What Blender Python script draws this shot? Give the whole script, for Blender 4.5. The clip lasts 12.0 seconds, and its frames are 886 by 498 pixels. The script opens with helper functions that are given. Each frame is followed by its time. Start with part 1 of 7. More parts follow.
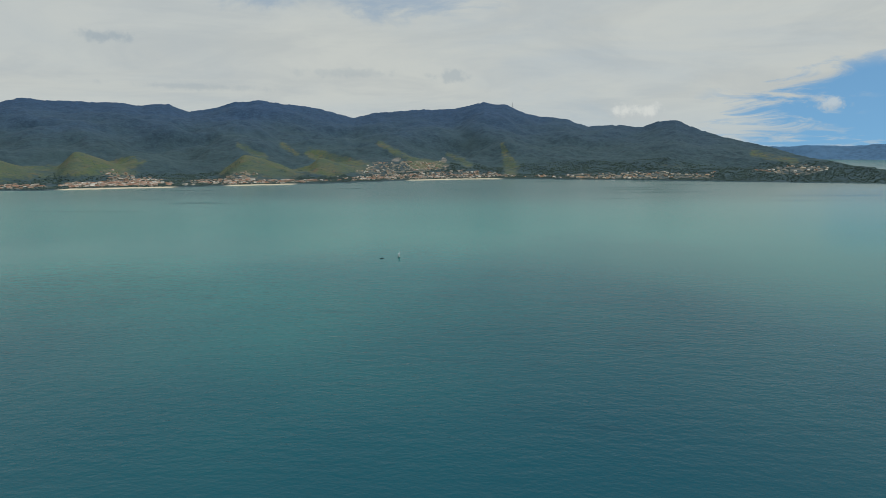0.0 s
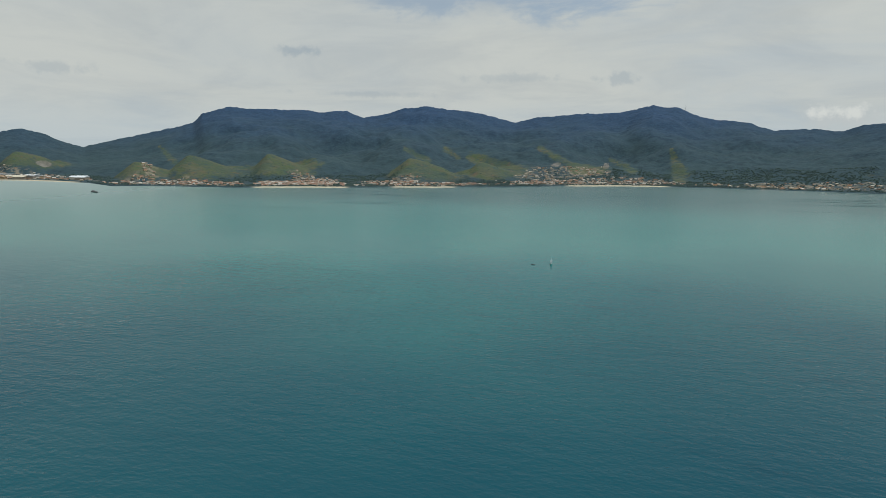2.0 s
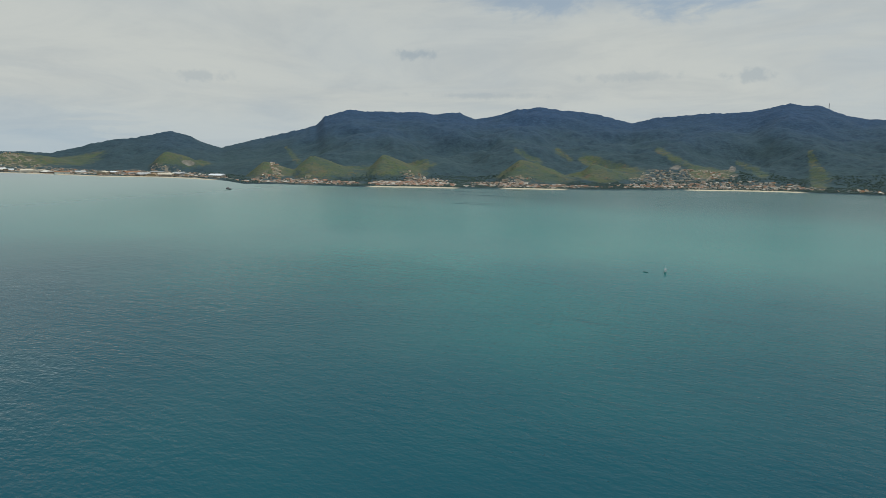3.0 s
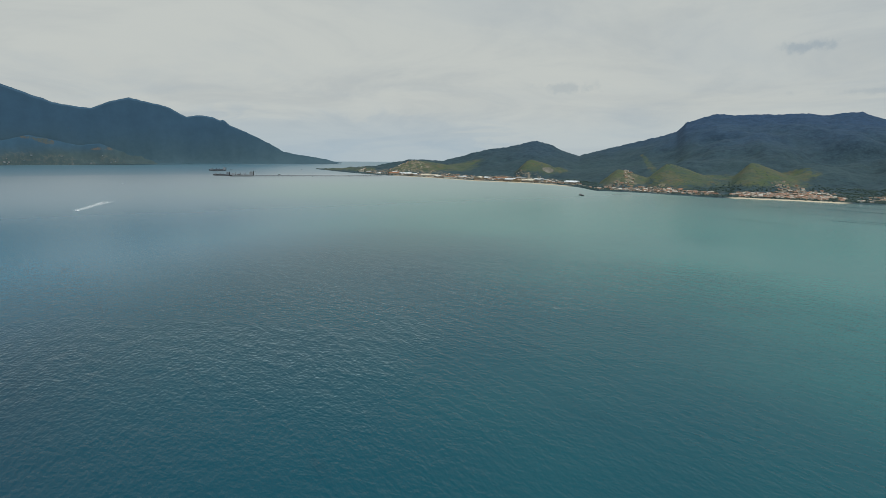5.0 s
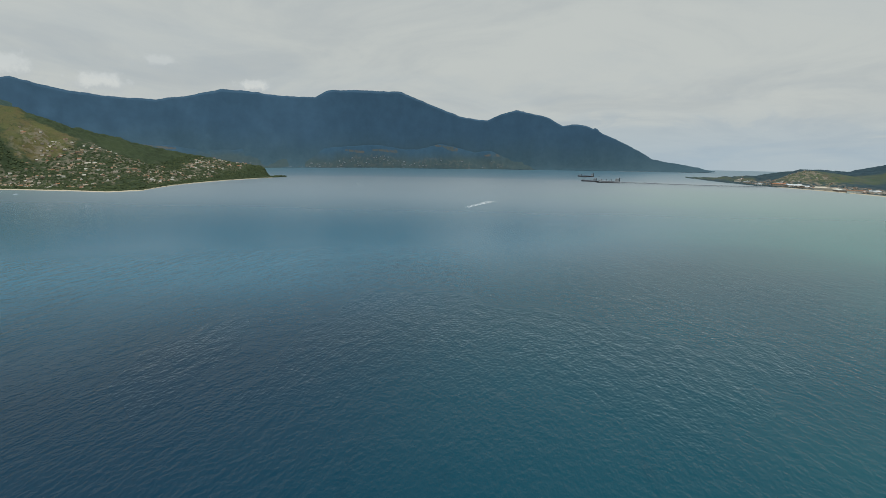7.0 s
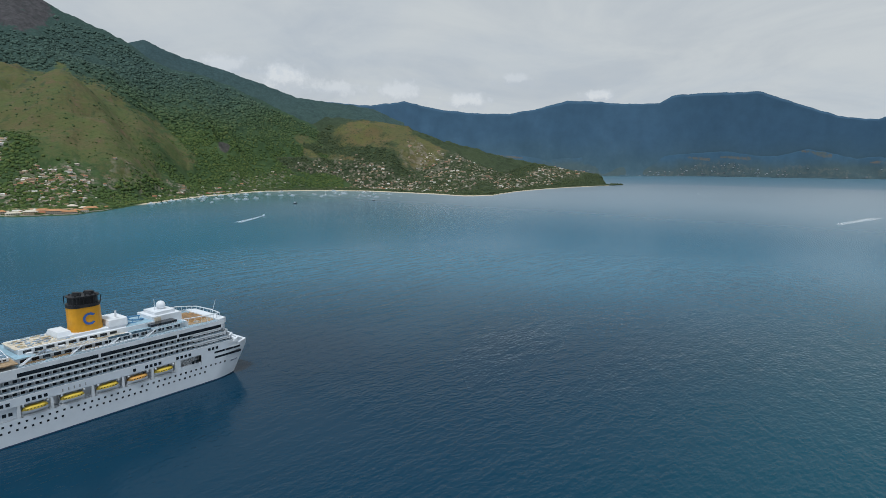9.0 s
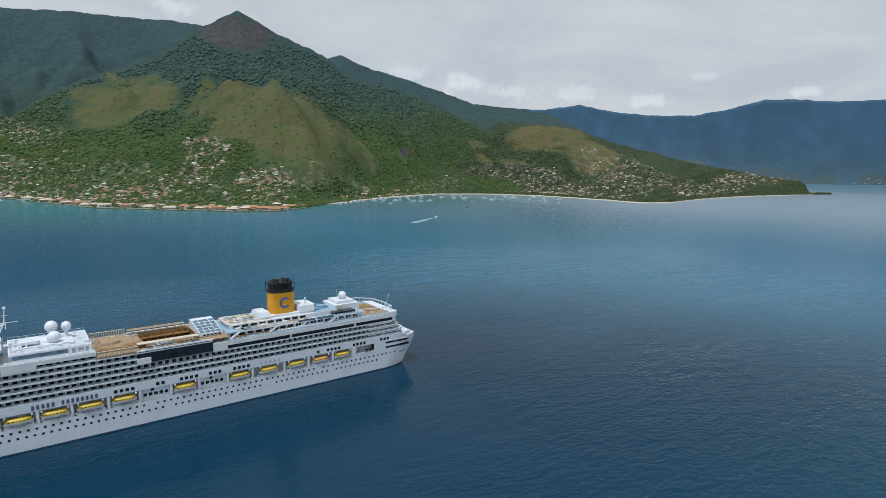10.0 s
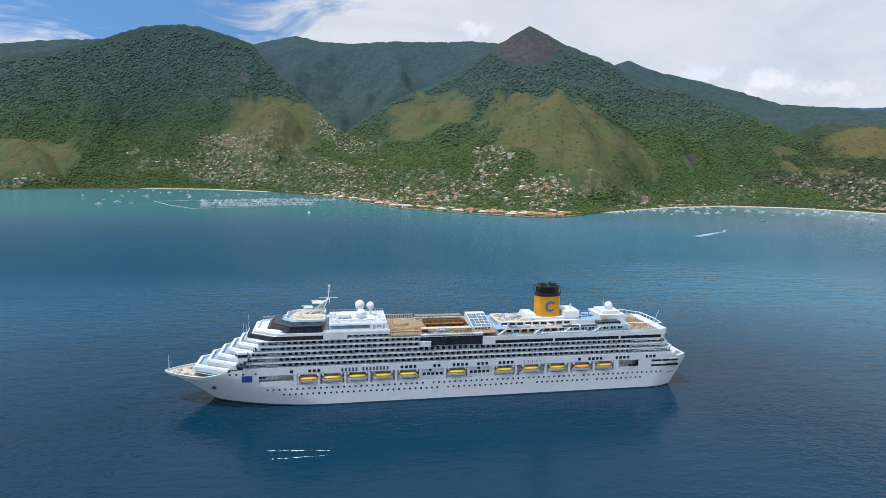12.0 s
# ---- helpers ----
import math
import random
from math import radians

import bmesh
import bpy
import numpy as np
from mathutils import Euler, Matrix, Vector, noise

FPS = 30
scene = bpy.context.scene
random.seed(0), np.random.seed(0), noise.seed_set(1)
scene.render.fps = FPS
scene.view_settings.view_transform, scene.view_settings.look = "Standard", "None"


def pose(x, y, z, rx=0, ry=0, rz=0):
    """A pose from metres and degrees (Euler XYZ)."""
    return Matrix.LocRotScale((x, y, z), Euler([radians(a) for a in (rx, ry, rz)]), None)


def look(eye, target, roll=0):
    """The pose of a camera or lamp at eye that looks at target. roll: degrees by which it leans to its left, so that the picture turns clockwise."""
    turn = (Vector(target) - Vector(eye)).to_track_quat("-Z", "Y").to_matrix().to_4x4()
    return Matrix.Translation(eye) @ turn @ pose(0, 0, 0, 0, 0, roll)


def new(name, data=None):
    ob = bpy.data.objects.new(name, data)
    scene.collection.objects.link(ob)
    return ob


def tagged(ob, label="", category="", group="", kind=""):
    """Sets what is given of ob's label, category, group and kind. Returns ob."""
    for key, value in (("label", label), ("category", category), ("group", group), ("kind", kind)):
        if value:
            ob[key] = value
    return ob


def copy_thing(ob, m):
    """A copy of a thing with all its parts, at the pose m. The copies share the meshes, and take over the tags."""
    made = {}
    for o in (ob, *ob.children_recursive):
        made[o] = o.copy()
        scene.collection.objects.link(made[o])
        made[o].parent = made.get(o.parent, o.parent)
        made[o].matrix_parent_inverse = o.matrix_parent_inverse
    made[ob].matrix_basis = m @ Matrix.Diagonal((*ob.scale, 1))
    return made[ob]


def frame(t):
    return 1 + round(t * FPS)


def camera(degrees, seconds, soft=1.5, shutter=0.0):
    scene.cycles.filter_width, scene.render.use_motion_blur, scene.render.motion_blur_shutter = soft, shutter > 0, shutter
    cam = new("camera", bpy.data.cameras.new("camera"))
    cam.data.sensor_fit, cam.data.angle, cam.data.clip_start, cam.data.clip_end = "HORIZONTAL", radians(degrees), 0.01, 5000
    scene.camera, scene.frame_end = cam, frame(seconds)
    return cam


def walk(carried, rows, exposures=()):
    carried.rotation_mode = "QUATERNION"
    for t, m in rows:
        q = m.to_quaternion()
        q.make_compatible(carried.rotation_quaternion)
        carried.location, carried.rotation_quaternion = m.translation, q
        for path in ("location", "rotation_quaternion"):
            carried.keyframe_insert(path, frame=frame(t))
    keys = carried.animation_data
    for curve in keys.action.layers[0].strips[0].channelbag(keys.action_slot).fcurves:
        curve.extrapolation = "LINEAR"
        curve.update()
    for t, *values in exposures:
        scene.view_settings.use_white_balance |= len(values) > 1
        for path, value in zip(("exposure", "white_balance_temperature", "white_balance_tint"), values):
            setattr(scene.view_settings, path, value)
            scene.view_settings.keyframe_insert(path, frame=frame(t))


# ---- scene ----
# seconds, place (m), heading, tilt and lean (degrees)
PATH = [
    (0.0, -23.18, -301.59, 122.66, -180.951, -10.004, 0.033),
    (0.5, -24.08, -302.35, 122.83, -180.520, -9.975, 0.056),
    (1.0, -24.94, -303.03, 123.04, -177.290, -9.874, 0.129),
    (1.5, -25.67, -303.59, 123.27, -172.196, -9.741, 0.249),
    (2.0, -26.38, -303.94, 123.46, -165.480, -9.642, 0.465),
    (2.5, -27.06, -304.13, 123.59, -160.098, -9.621, 0.609),
    (2.7, -27.41, -304.17, 123.63, -158.119, -9.618, 0.656),
    (4.3, -33.03, -303.34, 123.69, -133.977, -9.381, 0.325),
    (4.5, -34.16, -303.08, 123.70, -130.126, -9.309, 0.364),
    (5.0, -37.34, -302.33, 123.70, -120.935, -9.178, 0.436),
    (5.5, -40.80, -301.56, 123.71, -112.217, -9.092, 0.661),
    (6.0, -44.33, -300.95, 123.71, -103.700, -9.025, 0.862),
    (6.5, -47.83, -300.64, 123.72, -95.111, -8.966, 0.953),
    (7.0, -50.88, -300.79, 123.72, -86.203, -8.915, 0.995),
    (7.5, -53.44, -301.36, 123.71, -77.437, -8.796, 1.059),
    (7.7, -54.32, -301.67, 123.70, -73.996, -8.772, 1.012),
    (9.3, -58.46, -305.79, 123.51, -49.125, -8.512, 0.657),
    (9.5, -58.51, -306.21, 123.51, -45.702, -8.471, 0.717),
    (10.0, -58.59, -307.07, 123.51, -37.395, -8.356, 0.868),
    (10.5, -58.61, -308.15, 123.55, -29.140, -8.259, 0.946),
    (11.0, -58.73, -309.30, 123.53, -20.905, -8.189, 1.033),
    (11.5, -58.51, -310.07, 123.51, -13.143, -8.115, 1.143),
    (12.0, -57.70, -310.40, 123.52, -10.632, -8.059, 1.136),
]


def view(x, y, z, heading, tilt, lean):
    return pose(x, y, z, 90 + tilt, 0, heading) @ pose(0, 0, 0, 0, 0, lean)


cam = camera(74.75, 12.0, 0.6)
EXPOSURES = [(0.0, -0.02, 6200, 5), (7.7, -0.08, 6080, 5), (9.3, 0.06, 5780, 9), (10.0, 0.10, 5770, 10), (10.5, 0.19, 5760, 12), (11.0, 0.29, 5750, 13), (12.0, 0.44, 5740, 14)]
walk(cam, [(t, view(*row)) for t, *row in PATH], EXPOSURES)

# ---------------------------------------------------------------- sky and sun
SUN_HEIGHT, SUN_AZIMUTH = 69.0, 250.0
world = bpy.data.worlds.new("sky")
scene.world = world
world.use_nodes = True
wt = world.node_tree
wt.nodes.clear()


def wnode(kind, **values):
    n = wt.nodes.new(kind)
    for key, value in values.items():
        n.inputs[int(key[1:])].default_value = value
    return n


def wmath(op, a, b=None, c=None, clamp=False):
    n = wt.nodes.new("ShaderNodeMath")
    n.operation, n.use_clamp = op, clamp
    for i, v in enumerate((a, b, c)):
        if v is None:
            continue
        if isinstance(v, (int, float)):
            n.inputs[i].default_value = v
        else:
            wt.links.new(v, n.inputs[i])
    return n.outputs[0]


def wvec(op, a, b=None):
    n = wt.nodes.new("ShaderNodeVectorMath")
    n.operation = op
    for i, v in enumerate((a, b)):
        if v is None:
            continue
        if isinstance(v, tuple):
            n.inputs[i].default_value = v
        else:
            wt.links.new(v, n.inputs[i])
    return n.outputs["Value"] if op in ("LENGTH", "DOT_PRODUCT") else n.outputs[0]


def wmix(fac, a, b):
    n = wt.nodes.new("ShaderNodeMix")
    n.data_type = "RGBA"
    for socket, v in ((n.inputs[0], fac), (n.inputs[6], a), (n.inputs[7], b)):
        if isinstance(v, (int, float, tuple)):
            socket.default_value = v
        else:
            wt.links.new(v, socket)
    return n.outputs[2]


def wrange(v, a, b, c=0.0, d=1.0):
    n = wt.nodes.new("ShaderNodeMapRange")
    n.interpolation_type = "SMOOTHSTEP"
    wt.links.new(v, n.inputs[0])
    for i, q in enumerate((a, b, c, d)):
        n.inputs[i + 1].default_value = q
    return n.outputs[0]


def way(az, el):
    a, e = radians(az), radians(el)
    return (math.sin(a) * math.cos(e), math.cos(a) * math.cos(e), math.sin(e))


sky = wt.nodes.new("ShaderNodeTexSky")
sky.sky_type, sky.sun_disc = "NISHITA", False
sky.sun_elevation, sky.sun_rotation = radians(SUN_HEIGHT), radians(SUN_AZIMUTH)
sky.air_density, sky.dust_density, sky.ozone_density = 1.0, 0.4, 1.6
heaven = wt.nodes.new("ShaderNodeTexCoord").outputs["Generated"]
wt.links.new(wvec("NORMALIZE", wvec("ADD", heaven, (0.0, 0.0, 0.26))), sky.inputs[0])
parts3 = wt.nodes.new("ShaderNodeSeparateXYZ")
wt.links.new(heaven, parts3.inputs[0])
up = wmath("MAXIMUM", parts3.outputs[2], 0.0)
inv = wmath("DIVIDE", 1.0, wmath("ADD", up, 0.14))
sheet = wt.nodes.new("ShaderNodeCombineXYZ")
wt.links.new(wmath("MULTIPLY", parts3.outputs[0], inv), sheet.inputs[0])
wt.links.new(wmath("MULTIPLY", parts3.outputs[1], inv), sheet.inputs[1])


def wnoise(vector, scale, detail=6.0, rough=0.55, bend=0.0):
    n = wt.nodes.new("ShaderNodeTexNoise")
    wt.links.new(vector, n.inputs["Vector"])
    n.inputs["Scale"].default_value, n.inputs["Detail"].default_value = scale, detail
    n.inputs["Roughness"].default_value, n.inputs["Distortion"].default_value = rough, bend
    return n.outputs["Fac"]


# a veil of high cloud with a few thin places
veil = wrange(wnoise(sheet.outputs[0], 0.55, 8.0, 0.6, 0.6), 0.25, 0.58, 0.84, 1.0)
streaks = wrange(wnoise(sheet.outputs[0], 1.6, 7.0, 0.62, 0.9), 0.35, 0.70)


def gap(az, el, wide, tall):
    d = wvec("MULTIPLY", wvec("SUBTRACT", heaven, way(az, el)), (1.0, 1.0, wide / tall))
    return wrange(wmath("ADD", wvec("LENGTH", d), wmath("MULTIPLY", wmath("SUBTRACT", streaks, 0.5), wide * 0.55)), wide * 0.55, wide * 1.05, 1.0, 0.0)


blue = wmath("MAXIMUM", gap(221.0, 2.4, 0.25, 0.080), gap(341, 13.8, 0.33, 0.085))
blue = wmath("MAXIMUM", blue, wmath("MULTIPLY", gap(172, 15.5, 0.30, 0.07), 0.45))
blue = wmath("MAXIMUM", blue, wmath("MULTIPLY", gap(108, 1.0, 0.35, 0.06), 0.12))
cover = wmath("MULTIPLY", veil, wmath("SUBTRACT", 1.0, wmath("MULTIPLY", blue, 0.97)), clamp=True)


# small heaped clouds low over the ridges
def puff(az, el, wide, tall, power=1.0):
    d = wvec("MULTIPLY", wvec("SUBTRACT", heaven, way(az, el)), (1.0, 1.0, wide / tall))
    ragged = wnoise(heaven, 42.0, 8.0, 0.66)
    return wmath("MULTIPLY", wrange(wmath("ADD", wvec("LENGTH", d), wmath("MULTIPLY", wmath("SUBTRACT", ragged, 0.5), wide * 3.2)), wide * 0.25, wide * 1.15, 1.0, 0.0), power)


PUFFS = [(199.1, 3.0, 0.055, 0.016, 1.0), (214.0, 3.4, 0.020, 0.011, 0.7), (13.3, 12.4, 0.035, 0.020, 0.9),
         (33.5, 8.0, 0.05, 0.022, 0.9), (39.0, 7.0, 0.055, 0.028, 1.0), (49.5, 6.3, 0.05, 0.022, 0.9), (56.0, 5.6, 0.045, 0.016, 1.0),
         (43.5, 6.4, 0.06, 0.018, 0.8), (68.4, 6.0, 0.030, 0.014, 1.0), (60.9, 7.6, 0.04, 0.012, 0.7)]
heaps = puff(*PUFFS[0])
crowns = puff(PUFFS[0][0], PUFFS[0][1] + 0.32, PUFFS[0][2] * 0.8, PUFFS[0][3] * 0.7)
for az, el, wide, tall, power in PUFFS[1:]:
    heaps = wmath("MAXIMUM", heaps, puff(az, el, wide, tall, power))
    crowns = wmath("MAXIMUM", crowns, puff(az, el + 20 * tall, wide * 0.8, tall * 0.7, power))
# grey undersides of a few flat clouds
flat = puff(151.8, 8.9, 0.032, 0.010, 0.8)
for row in ((181.5, 6.6, 0.035, 0.010, 0.6), (132.5, 6.3, 0.05, 0.010, 0.5), (158.0, 5.2, 0.10, 0.006, 0.4), (172.0, 6.8, 0.09, 0.008, 0.4)):
    flat = wmath("MAXIMUM", flat, puff(*row))
# haze towards the horizon
haze = wrange(up, 0.0, 0.10, 1.0, 0.0)
CLOUD_DARK, CLOUD_LIGHT, HAZE = (0.515, 0.52, 0.505, 1), (0.585, 0.58, 0.545, 1), (0.47, 0.53, 0.57, 1)
cloud = wmix(wrange(wnoise(sheet.outputs[0], 0.9, 8.0, 0.62, 0.8), 0.33, 0.62), CLOUD_DARK, CLOUD_LIGHT)
cloud = wmix(wmath("MULTIPLY", haze, 0.55), cloud, HAZE)
cloud = wmix(wmath("MULTIPLY", heaps, 0.75), cloud, (0.53, 0.535, 0.53, 1))
cloud = wmix(wmath("MULTIPLY", crowns, 0.85), cloud, (0.70, 0.685, 0.645, 1))
cloud = wmix(wmath("MULTIPLY", flat, 0.8), cloud, (0.36, 0.40, 0.43, 1))
clear, clouded = wnode("ShaderNodeBackground"), wnode("ShaderNodeBackground")
wt.links.new(wvec("MULTIPLY", sky.outputs[0], (0.76, 1.02, 1.04)), clear.inputs[0])
clear.inputs[1].default_value = 0.10
wt.links.new(cloud, clouded.inputs[0])
clouded.inputs[1].default_value = 1.0
blend = wt.nodes.new("ShaderNodeMixShader")
wt.links.new(wmath("MAXIMUM", wmath("MAXIMUM", cover, heaps), flat), blend.inputs[0])
wt.links.new(clear.outputs[0], blend.inputs[1])
wt.links.new(clouded.outputs[0], blend.inputs[2])
out = wt.nodes.new("ShaderNodeOutputWorld")
wt.links.new(blend.outputs[0], out.inputs[0])

sun = new("sun", bpy.data.lights.new("sun", "SUN"))
sun.data.energy, sun.data.angle, sun.data.color = 2.6, radians(1.0), (1.0, 0.98, 0.94)
sun.matrix_world = look((0, 0, 0), tuple(-c for c in way(SUN_AZIMUTH, SUN_HEIGHT)))

# ---------------------------------------------------------------- materials
class Tree:
    """A small writer of shader nodes for one material."""

    def __init__(self, name):
        self.mat = bpy.data.materials.new(name)
        self.mat.use_nodes = True
        self.nt = self.mat.node_tree
        self.nt.nodes.clear()
        self.out = self.nt.nodes.new("ShaderNodeOutputMaterial")
        self.geo = self.nt.nodes.new("ShaderNodeNewGeometry")
        self.at = self.geo.outputs["Position"]

    def put(self, socket, v):
        if isinstance(v, (int, float)):
            socket.default_value = v
        elif isinstance(v, tuple):
            socket.default_value = v if len(v) != 3 or socket.type == "VECTOR" else (*v, 1)
        else:
            self.nt.links.new(v, socket)

    def math(self, op, a, b=0.0, clamp=False):
        n = self.nt.nodes.new("ShaderNodeMath")
        n.operation, n.use_clamp = op, clamp
        self.put(n.inputs[0], a)
        self.put(n.inputs[1], b)
        return n.outputs[0]

    def ramp(self, v, a, b, c=0.0, d=1.0):
        n = self.nt.nodes.new("ShaderNodeMapRange")
        n.interpolation_type = "SMOOTHSTEP"
        self.put(n.inputs[0], v)
        for i, q in enumerate((a, b, c, d)):
            n.inputs[i + 1].default_value = q
        return n.outputs[0]

    def mix(self, fac, a, b):
        n = self.nt.nodes.new("ShaderNodeMix")
        n.data_type = "RGBA"
        self.put(n.inputs[0], fac)
        self.put(n.inputs[6], a)
        self.put(n.inputs[7], b)
        return n.outputs[2]

    def scaled(self, vector, by, turn=0.0):
        n = self.nt.nodes.new("ShaderNodeMapping")
        self.put(n.inputs[0], vector)
        n.inputs["Rotation"].default_value = (0, 0, radians(turn))
        n.inputs["Scale"].default_value = by
        return n.outputs[0]

    def noise(self, size, detail=4.0, rough=0.55, vector=None, bend=0.0):
        n = self.nt.nodes.new("ShaderNodeTexNoise")
        self.put(n.inputs["Vector"], vector or self.at)
        n.inputs["Scale"].default_value, n.inputs["Detail"].default_value = 1.0 / size, detail
        n.inputs["Roughness"].default_value, n.inputs["Distortion"].default_value = rough, bend
        return n.outputs["Fac"]

    def cells(self, size, vector=None):
        n = self.nt.nodes.new("ShaderNodeTexVoronoi")
        self.put(n.inputs["Vector"], vector or self.at)
        n.inputs["Scale"].default_value = 1.0 / size
        return n

    def attr(self, name):
        n = self.nt.nodes.new("ShaderNodeAttribute")
        n.attribute_name = name
        s = self.nt.nodes.new("ShaderNodeSeparateColor")
        self.nt.links.new(n.outputs["Color"], s.inputs[0])
        return s.outputs[0], s.outputs[1], s.outputs[2], n.outputs["Alpha"]

    def bump(self, height, depth, strength=1.0, below=None):
        n = self.nt.nodes.new("ShaderNodeBump")
        n.inputs["Strength"].default_value, n.inputs["Distance"].default_value = strength, depth
        self.put(n.inputs["Height"], height)
        if below is not None:
            self.put(n.inputs["Normal"], below)
        return n.outputs[0]

    def random_object(self):
        return self.nt.nodes.new("ShaderNodeObjectInfo").outputs["Random"]

    def finish(self, colour, rough=0.6, metal=0.0, normal=None, ior=None, specular=None, alpha=None, coat=None):
        b = self.nt.nodes.new("ShaderNodeBsdfPrincipled")
        self.put(b.inputs["Base Color"], colour)
        self.put(b.inputs["Roughness"], rough)
        self.put(b.inputs["Metallic"], metal)
        if normal is not None:
            self.put(b.inputs["Normal"], normal)
        if ior is not None:
            b.inputs["IOR"].default_value = ior
        if specular is not None:
            b.inputs["Specular IOR Level"].default_value = specular
        if alpha is not None:
            self.put(b.inputs["Alpha"], alpha)
        self.nt.links.new(b.outputs[0], self.out.inputs[0])
        return self.mat


def plain(name, colour, rough=0.5, metal=0.0, spread=0.10, size=1.5, specular=0.4):
    """Paint or coating with soft stains at two sizes."""
    t = Tree(name)
    dark = tuple(c * (1 - spread * 1.6) for c in colour)
    light = tuple(min(1, c * (1 + spread * 0.6)) for c in colour)
    c = t.mix(t.ramp(t.noise(size, 5), 0.3, 0.7), dark, light)
    c = t.mix(t.math("MULTIPLY", t.ramp(t.noise(size * 9, 4), 0.5, 0.75), 0.35), c, dark)
    return t.finish(c, t.ramp(t.noise(size * 2, 3), 0.3, 0.7, rough * 0.85, min(1, rough * 1.15)), metal, specular=specular)


def make_water():
    t = Tree("sea_water")
    sep = t.nt.nodes.new("ShaderNodeSeparateXYZ")
    t.put(sep.inputs[0], t.at)
    x, y = sep.outputs[0], sep.outputs[1]
    big = t.noise(700, 4, 0.5)
    wander = t.math("MULTIPLY", t.math("SUBTRACT", big, 0.5), 900.0)
    # silt from the mainland shore, clear shallows under the island
    silt = t.ramp(t.math("ADD", t.math("MULTIPLY", y, -1.0), wander), 450.0, 1150.0)
    silt = t.math("MULTIPLY", silt, t.ramp(x, 3300.0, 2200.0))
    shoal = t.ramp(t.math("ADD", t.math("SUBTRACT", y, t.math("MULTIPLY", x, 0.06)), t.math("MULTIPLY", wander, 0.35)), 780.0, 1420.0)
    c = t.mix(t.ramp(big, 0.35, 0.65), DEEP, DEEP2)
    c = t.mix(t.ramp(t.math("ADD", y, t.math("MULTIPLY", wander, 0.3)), -130.0, -340.0), c, TEAL)
    c = t.mix(t.ramp(t.math("ADD", y, t.math("MULTIPLY", wander, 0.25)), -30.0, 260.0), c, MID)
    # the open channel's sky reflection is put partly into its body colour
    past = t.math("ADD", x, t.math("MULTIPLY", t.math("MINIMUM", y, 200.0), 0.8))
    c = t.mix(t.ramp(t.math("ADD", past, t.math("MULTIPLY", wander, 0.35)), 120.0, 620.0, 0.0, 0.95), c, EAST)
    c = t.mix(silt, c, SILT)
    # pale drift lines in the open channel
    drift = t.ramp(t.noise(150, 5, 0.6, t.scaled(t.at, (0.16, 1.0, 1.0), -28), 1.2), 0.60, 0.72)
    drift = t.math("MULTIPLY", drift, t.math("MULTIPLY", t.ramp(x, 320.0, 800.0), t.ramp(x, 2600.0, 1700.0)))
    c = t.mix(t.math("MULTIPLY", drift, 0.30), c, DRIFT)
    c = t.mix(shoal, c, SHOAL)
    # a darker belt and slick lines under the mainland shore, mountain reflection painted in
    coast = t.math("MULTIPLY", t.ramp(x, 1300.0, 800.0), t.ramp(t.math("ADD", y, t.math("MULTIPLY", wander, 0.3)), -1450.0, -1850.0))
    c = t.mix(t.math("MULTIPLY", coast, 0.6), c, BELT)
    slick = t.ramp(t.noise(42, 4, 0.55, t.scaled(t.at, (0.075, 1.0, 1.0), 3), 0.4), 0.60, 0.68)
    slick = t.math("MULTIPLY", slick, t.math("MULTIPLY", t.ramp(y, -1350.0, -1500.0), t.ramp(x, 1500.0, 900.0)))
    c = t.mix(t.math("MULTIPLY", slick, 0.8), c, BELT)
    # dark weed and wind lines
    lines = t.noise(90, 5, 0.6, t.scaled(t.at, (1.0, 5.0, 1.0), 20))
    c = t.mix(t.math("MULTIPLY", t.ramp(lines, 0.58, 0.75), 0.25), c, DEEP)
    w1 = t.noise(26, 3, 0.5, t.scaled(t.at, (0.35, 1.0, 1.0), 35))
    w2 = t.noise(7, 3, 0.55, t.scaled(t.at, (0.45, 1.0, 1.0), 25))
    w3 = t.noise(2.2, 2, 0.5, t.scaled(t.at, (0.6, 1.0, 1.0), 40))
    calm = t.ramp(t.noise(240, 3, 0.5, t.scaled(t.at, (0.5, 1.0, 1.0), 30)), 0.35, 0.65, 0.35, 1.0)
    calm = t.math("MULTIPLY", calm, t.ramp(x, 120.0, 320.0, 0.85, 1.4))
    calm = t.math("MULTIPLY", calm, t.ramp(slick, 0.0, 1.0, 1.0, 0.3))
    # ripples fade with distance from a fixed point near the viewpoint
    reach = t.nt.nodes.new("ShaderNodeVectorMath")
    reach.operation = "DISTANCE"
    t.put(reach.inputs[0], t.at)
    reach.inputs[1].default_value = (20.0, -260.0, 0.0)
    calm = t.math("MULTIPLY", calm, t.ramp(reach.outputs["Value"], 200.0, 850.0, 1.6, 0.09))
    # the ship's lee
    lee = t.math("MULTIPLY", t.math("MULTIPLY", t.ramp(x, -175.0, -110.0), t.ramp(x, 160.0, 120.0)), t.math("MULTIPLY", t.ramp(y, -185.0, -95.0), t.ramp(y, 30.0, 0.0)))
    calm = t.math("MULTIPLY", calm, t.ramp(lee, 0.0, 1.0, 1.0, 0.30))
    h = t.math("ADD", t.math("ADD", t.math("MULTIPLY", w1, 0.40), t.math("MULTIPLY", w2, 1.0)), t.math("MULTIPLY", w3, 0.5))
    # longer wind ripples in the open water past the ship
    w4 = t.noise(10, 1.5, 0.4, t.scaled(t.at, (0.26, 1.0, 1.0), 24), 0.3)
